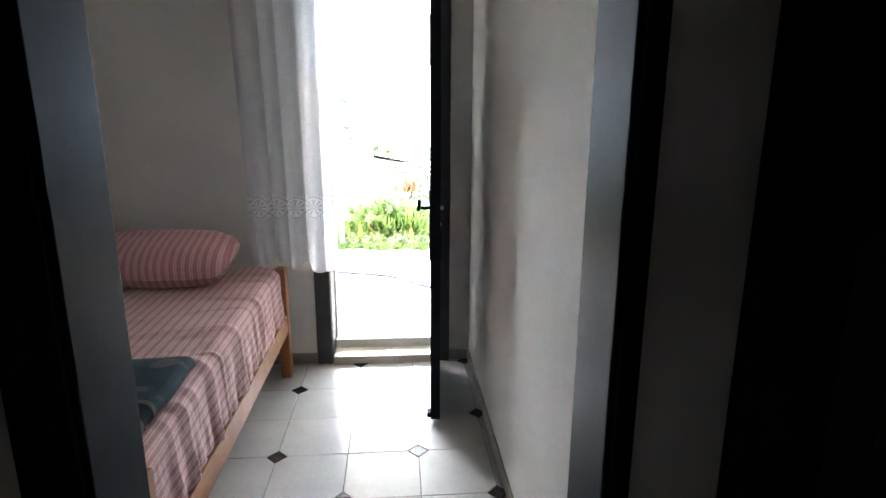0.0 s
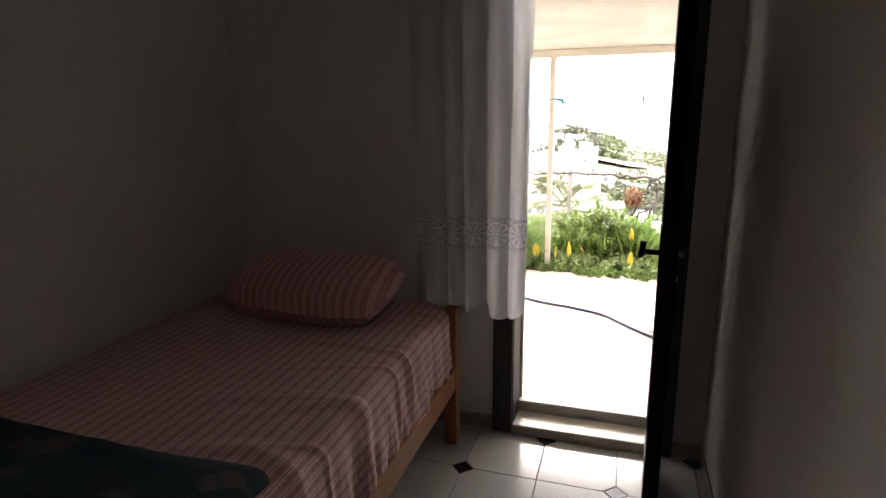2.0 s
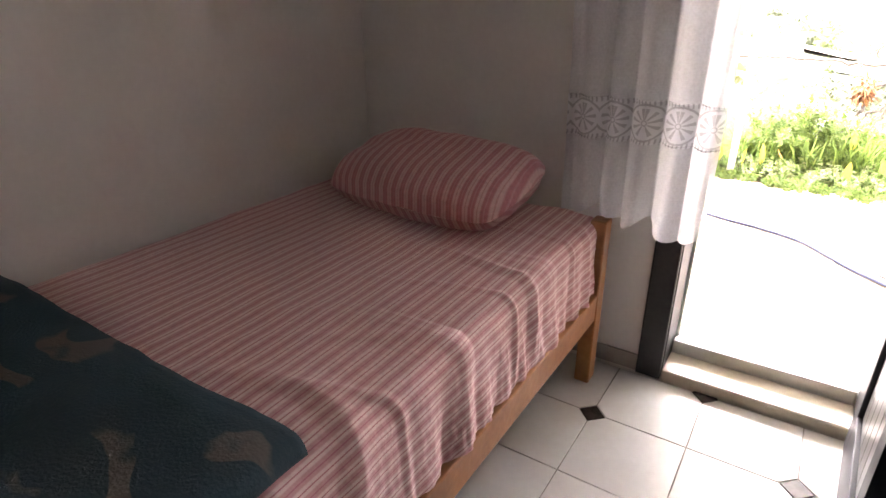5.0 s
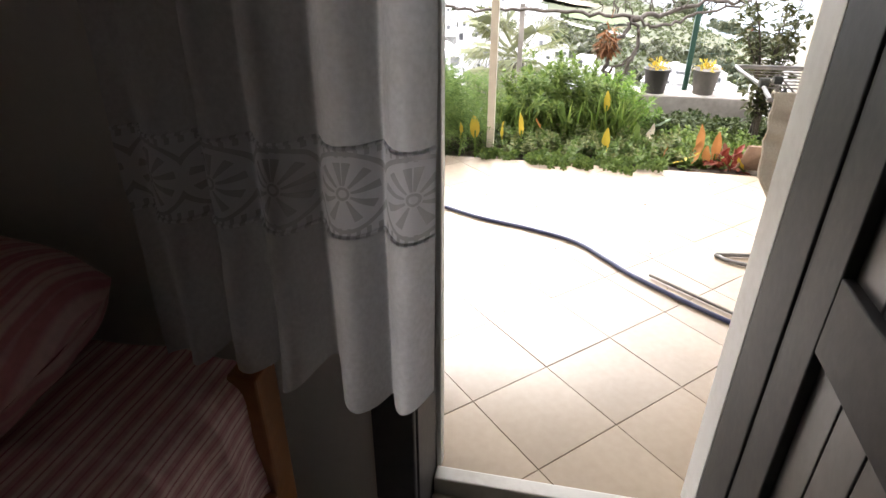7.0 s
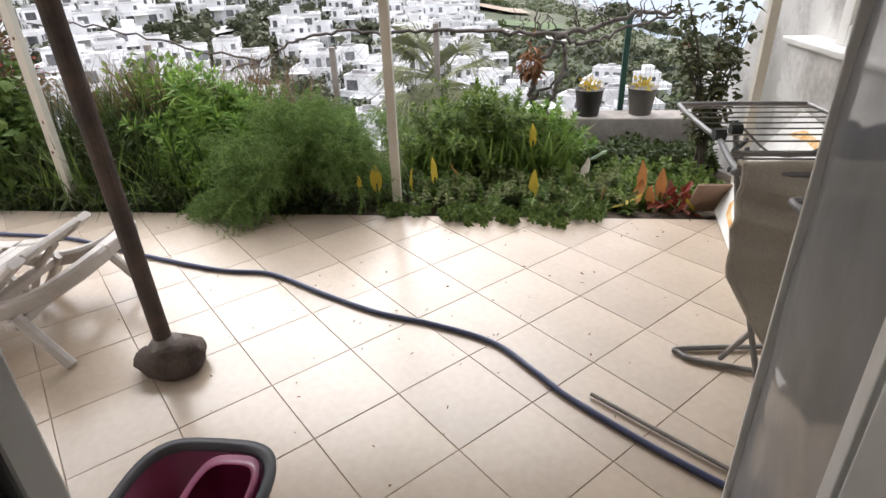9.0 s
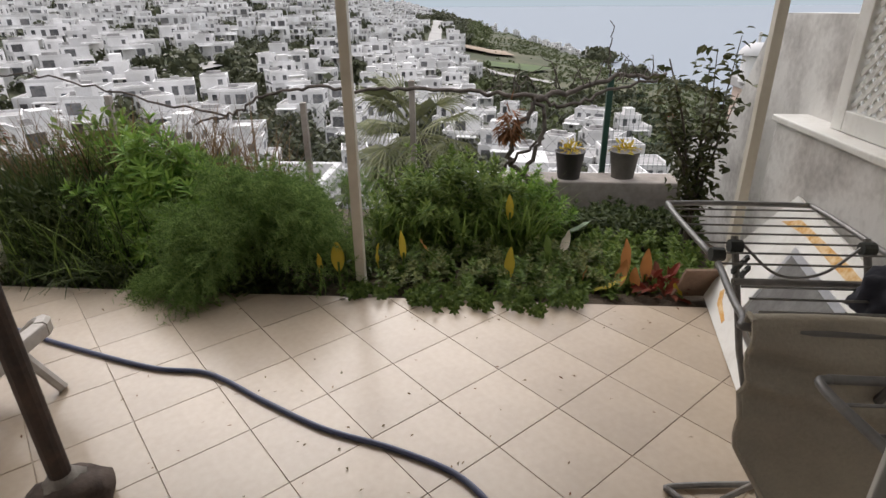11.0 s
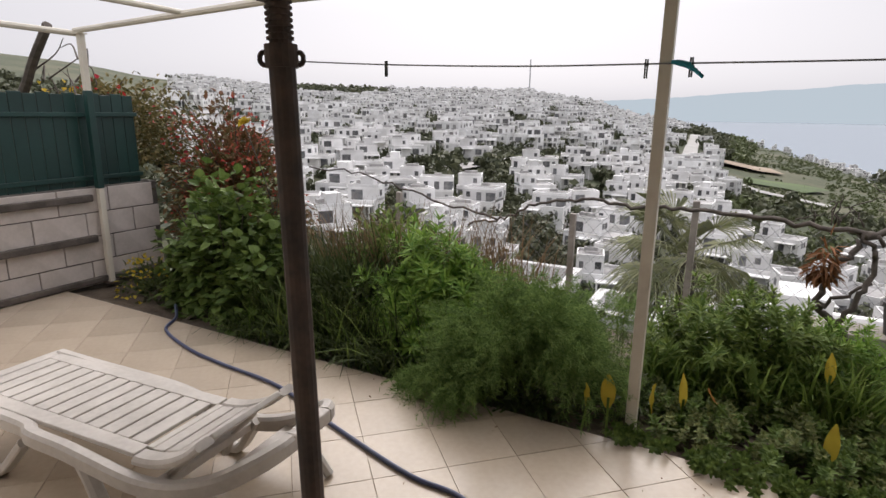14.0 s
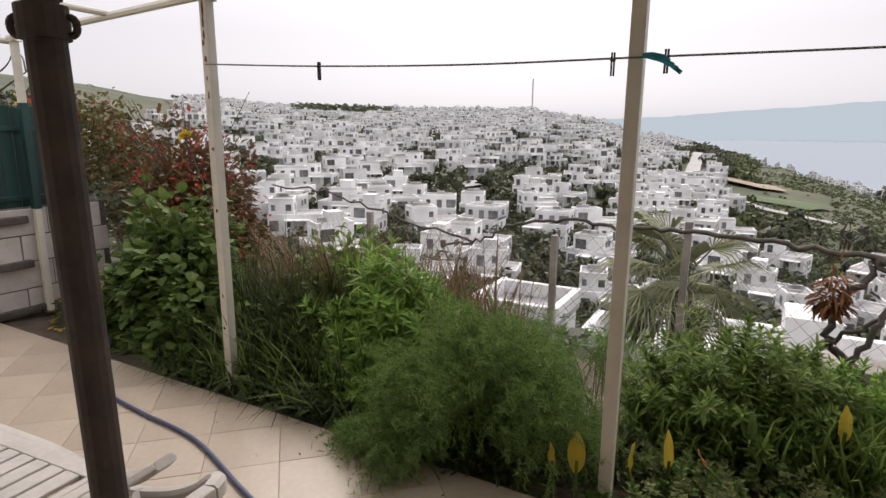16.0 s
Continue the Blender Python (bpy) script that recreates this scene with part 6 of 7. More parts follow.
# dark leaves added under the fennel to paint in its deep shade
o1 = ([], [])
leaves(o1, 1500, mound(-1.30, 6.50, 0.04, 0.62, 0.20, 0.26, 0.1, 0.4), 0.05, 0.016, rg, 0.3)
plant("undergrowth", "dark leaves added as painted shade under the fennel", "undergrowth", [("foliage", o1, G["dark"])])

# broad bright bush
o1 = ([], [])
sprigs(o1, 330, mound(-2.02, 7.00, 0.05, 0.46, 0.36, 0.56, 0.62, 0.45), 0.15, 0.135, 0.021, rg, 3, 8)
stm = bmesh.new()
for _ in range(14):
    t = rg.uniform(0, 6.28)
    rod(curve_points([(-2.02, 7.25, -0.02), (-2.02 + 0.15 * math.cos(t), 7.25 + 0.13 * math.sin(t), 0.35), (-2.02 + 0.35 * math.cos(t), 7.25 + 0.3 * math.sin(t), 0.6)], 4), 0.008, 5, bm=stm, taper=0.4, cap=False)
plant("bush", "bright green bush with narrow pointed leaves", "bush", [("stem", stm, M["bark"]), ("foliage", o1, G["bright"])])

# dark grass and dry grass along the fence
o1, o2 = ([], []), ([], [])


def bedspot(x0, x1, y0, y1, zz=0.02, dirx=0.0, diry=-0.4):
    def place():
        x, y = rg.uniform(x0, x1), rg.uniform(y0, y1)
        return (x, y, zz - max(0, y - 7.2) * 0.2), (dirx, diry, 0)
    return place


blades(o1, 1800, bedspot(-3.25, -1.75, 6.55, 7.3), 0.55, 0.011, 0.45, 0.35, rg)
blades(o1, 800, bedspot(-3.3, -2.2, 6.85, 7.7), 0.80, 0.012, 0.35, 0.25, rg)
blades(o1, 700, bedspot(-3.3, -1.9, 6.42, 6.64, 0.05, 0, -0.6), 0.32, 0.010, 0.8, 0.75, rg)
o3 = ([], [])
blades(o3, 420, bedspot(-3.2, -1.75, 6.40, 7.0), 0.50, 0.010, 0.55, 0.5, rg)
tagged(part("grass", o3, G["mid"], None, "lighter green arching grass blades along the bed"), category="grass", kind="stuff")
tagged(part("grass", o1, G["dark"], None, "tall dark green grass tufts along the bed"), category="grass", kind="stuff")
blades(o2, 1300, bedspot(-3.3, -1.6, 7.2, 8.2, 0.05), 0.92, 0.010, 0.40, 0.28, rg)
tagged(part("dry_grass", o2, G["dry"], None, "dry brown grass in front of the fence"), category="grass", kind="stuff")
o1 = ([], [])
leaves(o1, 1800, mound(-2.6, 6.90, 0.03, 0.50, 0.28, 0.48, 0.5), 0.085, 0.03, rg, 0.3)
plant("bush", "low dark green bush at the tile edge", "bush", [("stem", bush_stems(-2.6, 6.90, 0.50, 0.28, 0.48, 9, 1), M["bark"]), ("foliage", o1, G["dark"])])
o1 = ([], [])
leaves(o1, 1100, mound(-2.65, 7.5, 0.05, 0.5, 0.35, 0.75, 0.6), 0.08, 0.035, rg, 0.3)
plant("bush", "leafy green bush among the dry grass", "bush", [("stem", bush_stems(-2.65, 7.5, 0.5, 0.35, 0.75, 9, 2), M["bark"]), ("foliage", o1, G["mid"])])

# large-leaved geranium mass by the block wall
o1 = ([], [])
leaves(o1, 2900, mound(-3.75, 6.92, 0.03, 0.60, 0.42, 0.96, 0.55, 0.4), 0.078, 0.076, rg, 0.35, 0.15)
leaves(o1, 1000, mound(-3.30, 6.75, 0.03, 0.35, 0.35, 0.60, 0.5, 0.4), 0.075, 0.07, rg, 0.35, 0.15)
stm = bmesh.new()
for _ in range(16):
    t = rg.uniform(0, 6.28)
    rod(curve_points([(-3.75, 6.9, -0.02), (-3.75 + 0.2 * math.cos(t), 6.9 + 0.15 * math.sin(t), 0.4), (-3.75 + 0.4 * math.cos(t), 6.9 + 0.3 * math.sin(t), 0.8)], 4), 0.009, 5, bm=stm, taper=0.4, cap=False)
plant("geranium_bush", "tall geranium mass with round green leaves", "bush", [("stem", stm, M["bark"]), ("foliage", o1, G["ivy"])])
# a darker inner set of leaves, shade put into their colour
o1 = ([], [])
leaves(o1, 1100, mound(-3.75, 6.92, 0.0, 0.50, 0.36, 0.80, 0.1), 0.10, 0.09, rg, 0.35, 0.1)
plant("undergrowth", "dark leaves painting in shade inside the geranium mass", "bush", [("foliage", o1, G["dark"])])

# yellow daisies by the wall
o1, o2 = ([], []), ([], [])
leaves(o1, 700, mound(-4.40, 6.75, 0.03, 0.42, 0.25, 0.28, 0.3), 0.06, 0.02, rg, 0.2)
leaves(o2, 130, mound(-4.40, 6.72, 0.03, 0.42, 0.25, 0.34, 0.85), 0.035, 0.03, rg, 0.0)
plant("daisy_clump", "low clump of yellow daisies at the wall foot", "flowers", [("foliage", o1, G["dark"]), ("flowers", o2, G["yellow"])])

# bougainvillea and roses over the screen
o1, o2, o3 = ([], []), ([], []), ([], [])
leaves(o1, 7600, mound(-4.50, 7.70, 0.3, 0.66, 0.55, 1.12, 0.3, 0.5), 0.07, 0.04, rg, 0.3)
leaves(o2, 1300, mound(-4.50, 7.65, 0.4, 0.66, 0.55, 1.08, 0.7, 0.5), 0.042, 0.034, rg, 0.1)
leaves(o3, 5200, mound(-4.50, 7.65, 0.2, 0.58, 0.5, 1.05, 0.2, 0.4), 0.065, 0.035, rg, 0.4)
stm = []
for _ in range(30):
    t, h = rg.uniform(0, 6.28), rg.uniform(0.8, 1.75)
    stm.append(rod(curve_points([(-4.5, 7.7, -0.2), (-4.5 + 0.2 * math.cos(t), 7.7 + 0.2 * math.sin(t), h * 0.6), (-4.5 + 0.6 * math.cos(t), 7.7 + 0.6 * math.sin(t), h)], 5), 0.008, 5, taper=0.3, cap=False))
plant("bougainvillea", "straggling red-leaved bougainvillea behind the block wall", "bougainvillea", [("stem", stm, M["bark"]), ("leaves", o1, G["brown"]), ("blossom", o2, G["pink"]), ("inner_leaves", o3, G["rose_light"])])
o1, o2, o3 = ([], []), ([], []), ([], [])
leaves(o1, 6000, mound(-6.0, 7.5, 1.0, 1.4, 0.5, 0.78, 0.5, 0.5), 0.06, 0.035, rg, 0.3)
leaves(o2, 90, mound(-5.7, 7.4, 1.05, 0.8, 0.5, 0.75, 0.9, 0.3), 0.05, 0.045, rg, 0.1)
leaves(o3, 60, mound(-6.6, 7.3, 1.2, 0.35, 0.3, 0.55, 0.7, 0.3), 0.06, 0.055, rg, 0.1)
trunk = bmesh.new()
rod(curve_points([(-6.3, 7.2, 0.2), (-6.9, 7.2, 1.4), (-6.75, 7.2, 1.8), (-6.3, 7.2, 2.25)], 6), 0.05, 8, bm=trunk, taper=0.85)
stm = []
for _ in range(18):
    t = rg.uniform(0, 6.28)
    b = Vector((-6.5 + rg.uniform(-0.3, 0.8), 7.25, rg.uniform(1.3, 2.0)))
    stm.append(rod(curve_points([b, b + Vector((0.25 * math.cos(t), 0.1, 0.15)), b + Vector((0.45 * math.cos(t), 0.1, 0.15 + 0.25 * math.sin(t)))], 4), 0.010, 5, taper=0.3, cap=False))
plant("climbing_rose", "old climbing rose with pruned trunk behind the screen", "rose", [("trunk", trunk, M["bark"]), ("twig", stm, M["bark"]), ("leaves", o1, G["rose_light"]), ("red_blossom", o2, G["red"]), ("yellow_blossom", o3, G["yellow"])])

# yellow rose on a tall stem
o1, o2 = ([], []), ([], [])
stm = bmesh.new()
rod(curve_points([(-3.35, 7.05, 0.3), (-3.40, 7.0, 0.9), (-3.50, 6.9, 1.40)], 6), 0.006, 6, bm=stm, taper=0.6)
rod(curve_points([(-3.38, 7.02, 0.7), (-3.30, 7.0, 1.0), (-3.25, 6.95, 1.2)], 6), 0.004, 6, bm=stm, taper=0.6)
for k in range(3):
    for j in range(6):
        t = j * 1.047 + k * 0.5
        leaves(o1, 1, lambda: ((-3.50 + 0.01 * math.cos(t), 6.90 + 0.01 * math.sin(t), 1.40), (math.cos(t) * (0.5 + 0.3 * k), math.sin(t) * (0.5 + 0.3 * k), 1.4 - 0.4 * k)), 0.055, 0.05, rg, 0.0, 0.4)
leaves(o2, 90, mound(-3.38, 7.0, 0.75, 0.22, 0.16, 0.52, 0.3), 0.05, 0.03, rg, 0.3)
plant("yellow_rose", "single pale yellow rose on a tall thin stem", "rose", [("stem", stm, M["bark"]), ("bloom", o1, G["yellow"]), ("leaves", o2, G["rose"])])

# middle of the bed: lilies, grass, low creeper
o1, o2, o3 = ([], []), ([], []), ([], [])
blades(o1, 1700, bedspot(-0.75, 0.30, 6.95, 7.75, 0.0, 0, -0.2), 0.47, 0.014, 0.5, 0.4, rg)
tagged(part("grass", o1, G["mid"], None, "green strap-leaved grass in the flower bed"), category="grass", kind="stuff")
o1 = ([], [])
sprigs(o1, 260, mound(-0.30, 7.28, 0.0, 0.50, 0.34, 0.50, 0.6), 0.14, 0.085, 0.020, rg, 4, 6)
plant("bush", "fresh green narrow-leaved bush in the bed", "bush", [("stem", bush_stems(-0.30, 7.28, 0.50, 0.34, 0.50, 12, 3), M["bark"]), ("foliage", o1, G["mid"])])
o1 = ([], [])
sprigs(o1, 130, mound(0.16, 7.40, 0.0, 0.30, 0.28, 0.40, 0.6), 0.13, 0.075, 0.016, rg, 4, 6)
plant("bush", "bright yellow-green bush below the vine", "bush", [("stem", bush_stems(0.16, 7.40, 0.30, 0.28, 0.40, 8, 4), M["bark"]), ("foliage", o1, G["bright"])])
o4 = ([], [])
sprigs(o2, 130, bedspot(-0.62, 0.62, 6.40, 6.98, 0.04, 0.0, -0.25), 0.11, 0.052, 0.024, rg, 4, 6, 0.5)
sprigs(o4, 130, bedspot(-0.62, 0.62, 6.42, 7.0, 0.04, 0.0, -0.25), 0.13, 0.044, 0.02, rg, 4, 6, 0.5)
sprigs(o2, 62, bedspot(-0.46, 0.42, 6.29, 6.44, 0.09, 0.0, -1.0), 0.08, 0.042, 0.019, rg, 3, 6, 0.9)
sprigs(o2, 14, bedspot(-0.72, -0.50, 6.30, 6.46, 0.09, -0.3, -1.0), 0.07, 0.046, 0.022, rg, 3, 6, 0.9)
sprigs(o2, 12, bedspot(-0.30, 0.25, 6.22, 6.34, 0.094, 0.0, -1.4), 0.05, 0.036, 0.017, rg, 2, 6, 1.0)
plant("creeper", "low green creeper spilling over the tile edge", "creeper", [("foliage", o2, G["ivy"]), ("pale_foliage", o4, G["creeper"])])
o2 = ([], [])
sprigs(o2, 160, bedspot(0.25, 1.20, 6.55, 7.40, 0.0), 0.12, 0.06, 0.026, rg, 4, 6, 0.4)
plant("ground_cover", "mixed green ground cover below the low wall", "ground cover", [("foliage", o2, G["mid"])])
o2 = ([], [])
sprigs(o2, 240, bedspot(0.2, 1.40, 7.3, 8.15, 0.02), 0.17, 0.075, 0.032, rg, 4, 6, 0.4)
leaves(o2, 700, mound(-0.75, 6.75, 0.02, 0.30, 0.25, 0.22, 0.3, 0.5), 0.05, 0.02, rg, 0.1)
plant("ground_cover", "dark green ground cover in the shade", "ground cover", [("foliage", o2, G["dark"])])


def big_leaf(x, y, z, h, w, tilt, turn, mt, name, label, category, curl=0.25):
    """One tall upright leaf on a stalk, with a folded midrib and a wavy edge."""
    v, f = [], []
    z, h, w = z + 0.03, h * 0.95, w * 0.85
    rows = 12
    for k in range(rows + 1):
        u = k / rows
        ww = w / 2 * (math.sin(math.pi * min(1, u * 0.93 + 0.05)) ** 0.8) * (1 - 0.25 * u)
        bend = curl * h * u * u
        for s in (-1, -0.5, 0, 0.5, 1):
            v.append((s * ww, bend + 0.25 * abs(s) * ww + 0.003 * math.sin(u * 14 + s), h * (u - 0.35 * curl * u * u)))
    for k in range(rows):
        for j in range(4):
            f.append((k * 5 + j, k * 5 + j + 1, k * 5 + j + 6, k * 5 + j + 5))
    ob = holder(name, pose(x, y, z, tilt, 0, turn), label=label, category=category)
    part("blade", (v, f), mt, ob, smooth=True)
    part("stalk", rod([(0, 0, -0.16), (0, 0, 0.05)], 0.006, 6), G["mid"], ob)
    return ob


lab = "yellowing canna leaf standing in the bed"
for x, y, z, h, w, tl, tn, mt, lb in (
        (-0.88, 6.38, 0.17, 0.13, 0.05, 10, 60, "yellow", lab), (-0.79, 6.40, 0.18, 0.17, 0.09, -5, 20, "yellow", lab), (-0.63, 6.60, 0.10, 0.17, 0.06, 12, -60, "yellow", lab),
        (-0.50, 6.68, 0.12, 0.19, 0.055, 5, 30, "yellow", lab), (-0.36, 6.66, 0.19, 0.10, 0.08, 45, -70, "orange", "withered orange canna leaf curling over"),
        (0.09, 7.00, 0.25, 0.17, 0.065, 4, 10, "yellow", lab), (0.08, 6.60, 0.06, 0.20, 0.075, 6, -15, "yellow", lab), (-0.22, 6.95, 0.16, 0.17, 0.07, 10, 40, "ivy", "dull green canna leaf in the bed"),
        (0.60, 6.62, 0.0, 0.17, 0.10, 62, 100, "orange", "withered orange canna leaf lying on the tile edge"), (0.70, 6.66, 0.05, 0.26, 0.10, 12, 30, "orange", "tall withered orange canna leaf"),
        (0.74, 6.56, 0.04, 0.16, 0.08, 28, -40, "orange", "withered orange canna leaf curling over"), (0.46, 6.62, 0.03, 0.14, 0.07, 30, 70, "orange", "withered orange canna leaf curling over"),
        (0.64, 6.58, 0.02, 0.20, 0.09, 40, 130, "orange", "withered orange canna leaf curling over"), (0.80, 6.62, 0.06, 0.22, 0.08, 20, -20, "orange", "tall withered orange canna leaf"),
        (0.30, 6.75, 0.10, 0.18, 0.07, 8, 35, "ivy", "dull green canna leaf in the bed"),
        (0.95, 6.48, 0.05, 0.12, 0.07, 50, -60, "yellow", lab), (0.52, 6.52, 0.05, 0.20, 0.06, 75, 85, "yellow", "yellow canna leaf lying on the tile edge")):
    big_leaf(x, y, z, h, w, tl, tn, G[mt], "canna_leaf", lb, "canna")
o1 = ([], [])
leaves(o1, 60, mound(0.86, 6.55, 0.02, 0.12, 0.09, 0.17, 0.3), 0.085, 0.04, rg, 0.1)
plant("red_bromeliad", "low plant with red leaves at the tile edge", "plant", [("foliage", o1, G["bronze"])])
big_leaf(0.40, 7.05, 0.02, 0.17, 0.10, 55, 120, G["white"], "calla_lily", "white calla lily bloom leaning in the bed", "calla lily", 0.5)
ob = big_leaf(0.46, 7.20, 0.10, 0.20, 0.20, 72, 60, leafy("pale_underside_leaf", (0.22, 0.30, 0.19), (0.28, 0.34, 0.24)), "calla_leaf", "large pale green calla leaf turned over", "calla lily", 0.3)
o1, o2 = ([], []), ([], [])
leaves(o1, 70, mound(0.605, 8.36, 0.36, 0.10, 0.10, 0.09, 0.2), 0.05, 0.02, rg, 0.0)
leaves(o2, 70, mound(1.04, 8.40, 0.36, 0.10, 0.10, 0.08, 0.2), 0.05, 0.02, rg, 0.0)
plant("stonecrop", "yellowing stonecrop growing in the dark pot", "succulent", [("foliage", o1, G["yellow"])])
plant("stonecrop", "yellowing stonecrop growing in the grey pot", "succulent", [("foliage", o2, G["yellow"])])
o1 = ([], [])
leaves(o1, 220, mound(0.10, 8.02, 0.55, 0.075, 0.05, 0.24, 0.1), 0.09, 0.018, rg, 1.2)
plant("dead_leaf_tuft", "tuft of dead rust-brown leaves caught on the vine", "dead leaves", [("foliage", o1, G["deadleaf"])])

# rose bush in the corner
rb = holder("rose_bush", label="tall rose bush with sparse dark leaves in the corner", category="rose")
o1 = ([], [])
rs_ = random.Random(5)
for k in range(11):
    t = rs_.uniform(0, 6.28)
    h = rs_.uniform(0.75, 1.22)
    dx, dy = 0.22 * math.cos(t) * rs_.random() - 0.05, 0.2 * math.sin(t) * rs_.random()
    ctrl = [(1.22 + rs_.gauss(0, 0.02), 7.3 + rs_.gauss(0, 0.02), -0.1), (1.22 + dx * 0.2, 7.3 + dy * 0.2, 0.3), (1.20 + dx * 0.8, 7.3 + dy, 0.3 + (h - 0.2) * 0.55), (1.17 + dx * 1.5, 7.3 + dy * 1.5, h + 0.08)]
    line = curve_points(ctrl, 8)
    part("cane", rod(line, 0.014 if k < 4 else 0.008, 6, taper=0.25), M["bark"], rb)
    for _ in range(80):
        q = rs_.randrange(8, len(line))
        b = line[q]
        leaves(o1, 1, lambda: (tuple(b + Vector((rs_.gauss(0, 0.04), rs_.gauss(0, 0.04), rs_.gauss(0, 0.03)))), (rs_.gauss(0, 1), rs_.gauss(0, 1), 0.1)), 0.062, 0.04, rs_, 0.2)
part("foliage", o1, G["rose"], rb)
o2 = ([], [])
leaves(o2, 8, lambda: ((1.02, 7.3, 0.83), (rs_.gauss(0, 1), rs_.gauss(0, 1), 1)), 0.03, 0.03, rs_, 0.0)
part("bloom", o2, G["pink"], rb, "small pink bloom")

# fan palm beyond the fence
pm = holder("fan_palm", label="fan palm with splayed green fronds beyond the fence", category="palm")
part("trunk", rod(curve_points([(-0.78, 10.2, -3.2), (-0.80, 10.2, -1.5), (-0.82, 10.2, 0.1)], 6), 0.11, 10, taper=0.8), M["bark"], pm)
for k in range(34):
    t, e = rg.uniform(0, 6.283), rg.uniform(-1.25, 1.2)
    d = Vector((math.cos(t) * math.cos(e), math.sin(t) * math.cos(e), math.sin(e)))
    base = Vector((-0.82, 10.2, 0.12))
    hub = base + d * rg.uniform(0.30, 0.55)
    side = d.cross(Vector((0, 0, 1))).normalized()
    upv = side.cross(d)
    v, f = [], []
    st = bmesh.new()
    rod([base, hub], 0.008, 5, bm=st)
    st.verts.ensure_lookup_table()
    for j in range(26):
        a = radians(-115 + 230 * j / 25)
        dd = (d * math.cos(a) + side * math.sin(a)).normalized()
        L = 0.58 * (1 - 0.25 * abs(a) / 2) * rg.uniform(0.9, 1.1)
        s = (upv * 0.6 + dd.cross(upv) * 0.8).normalized() * 0.008
        p1, p2 = hub + dd * L * 0.55 - Vector((0, 0, 0.06 * L)), hub + dd * L * 0.95 - Vector((0, 0, 0.30 * L + 0.15 * L * rg.random()))
        vs = [st.verts.new(q) for q in (hub - s * 0.4, hub + s * 0.4, p1 + s, p2, p1 - s)]
        st.faces.new(vs)
    part("frond", st, G["palm"], pm)

# neighbours close by
def low_roof(x0, x1, y0, y1, zt, label):
    """A flat-roofed house seen from above: wall, roof slab and its four parapets."""
    ob = holder("lower_house", label=label, category="house")
    part("wall", box(x0 + 0.1, x1 - 0.1, y0 + 0.1, y1 - 0.1, -9.5, zt - 0.6), M["house"], ob)
    part("roof", box(x0 + 0.02, x1 - 0.02, y0 + 0.02, y1 - 0.02, zt - 0.6, zt - 0.42, 0.02), M["flat_roof"], ob)
    for q in ((x0, x1, y0, y0 + 0.22), (x0, x1, y1 - 0.22, y1), (x0, x0 + 0.22, y0 + 0.22, y1 - 0.22), (x1 - 0.22, x1, y0 + 0.22, y1 - 0.22)):
        part("parapet", box(*q, zt - 0.42, zt, 0.02), M["house"], ob)
    return ob


nb = low_roof(-0.9, 6.2, 15.1, 18.0, -2.52, "white flat roof of the house just below")
part("roof_room", box(0.42, 1.31, 16.4, 17.5, -2.94, -1.86, 0.02), M["house"], nb)
low_roof(-3.3, -1.7, 15.8, 17.6, -2.65, "small white flat roof below the fence")
low_roof(-7.2, -4.6, 18.6, 21.0, -3.15, "white roof terrace of a house below the fence")
nb = holder("neighbour_house", label="peach rendered house with a white domed chimney", category="house")
M["peach"] = surf("peach_render", (0.62, 0.48, 0.40), (0.54, 0.42, 0.35), 1.2, 14, 0.9, 0.2)
part("wall", box(5.2, 9.5, 16.0, 17.0, -9.6, -0.25), M["peach"], nb)
part("roof", box(5.1, 9.6, 15.9, 17.1, -0.25, -0.05, 0.02), M["flat_roof"], nb)
ch = part("chimney", rod([(5.27, 16.3, -0.1), (5.27, 16.3, 0.40)], 0.26, 20), M["house"], nb, "round white chimney")
v, f = [], []
for k in range(9):
    q = k / 8
    rr3 = 0.34 * math.cos(q * 1.5)
    for j in range(20):
        v.append((5.27 + rr3 * math.cos(j * 0.31416), 16.3 + rr3 * math.sin(j * 0.31416), 0.42 + 0.24 * math.sin(q * 1.5)))
for k in range(8):
    for j in range(20):
        f.append((k * 20 + j, k * 20 + (j + 1) % 20, k * 20 + 20 + (j + 1) % 20, k * 20 + 20 + j))
part("dome", (v, f), M["house"], ch, "white dome", True)
part("finial", rod([(5.27, 16.3, 0.62), (5.27, 16.3, 0.85)], 0.03, 8), M["house"], ch)

# dry leaves and crumbs on the tiles
o1 = ([], [])
for _ in range(120):
    if rg.random() < 0.6:
        x, y = rg.gauss(-0.55, 0.5), rg.gauss(5.35, 0.4)
    else:
        x, y = rg.uniform(-2.6, 1.0), rg.uniform(6.0, 6.36)
    if y > 6.34 or y < 4.0:
        continue
    leaves(o1, 1, lambda: ((x, y, ZT + 0.004), (rg.gauss(0, 1), rg.gauss(0, 1), 0.0)), 0.016, 0.007, rg, 0.0)
tagged(part("leaf_litter", o1, G["brown"], None, "dry leaf crumbs scattered on the terrace"), category="litter", kind="stuff")

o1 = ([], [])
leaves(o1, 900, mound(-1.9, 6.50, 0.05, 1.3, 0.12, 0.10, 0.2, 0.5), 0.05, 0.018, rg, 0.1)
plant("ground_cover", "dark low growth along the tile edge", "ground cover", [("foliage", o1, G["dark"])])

# ---- pieces: wall blocks, floor tiles, terrace tiles ----
blk = {}


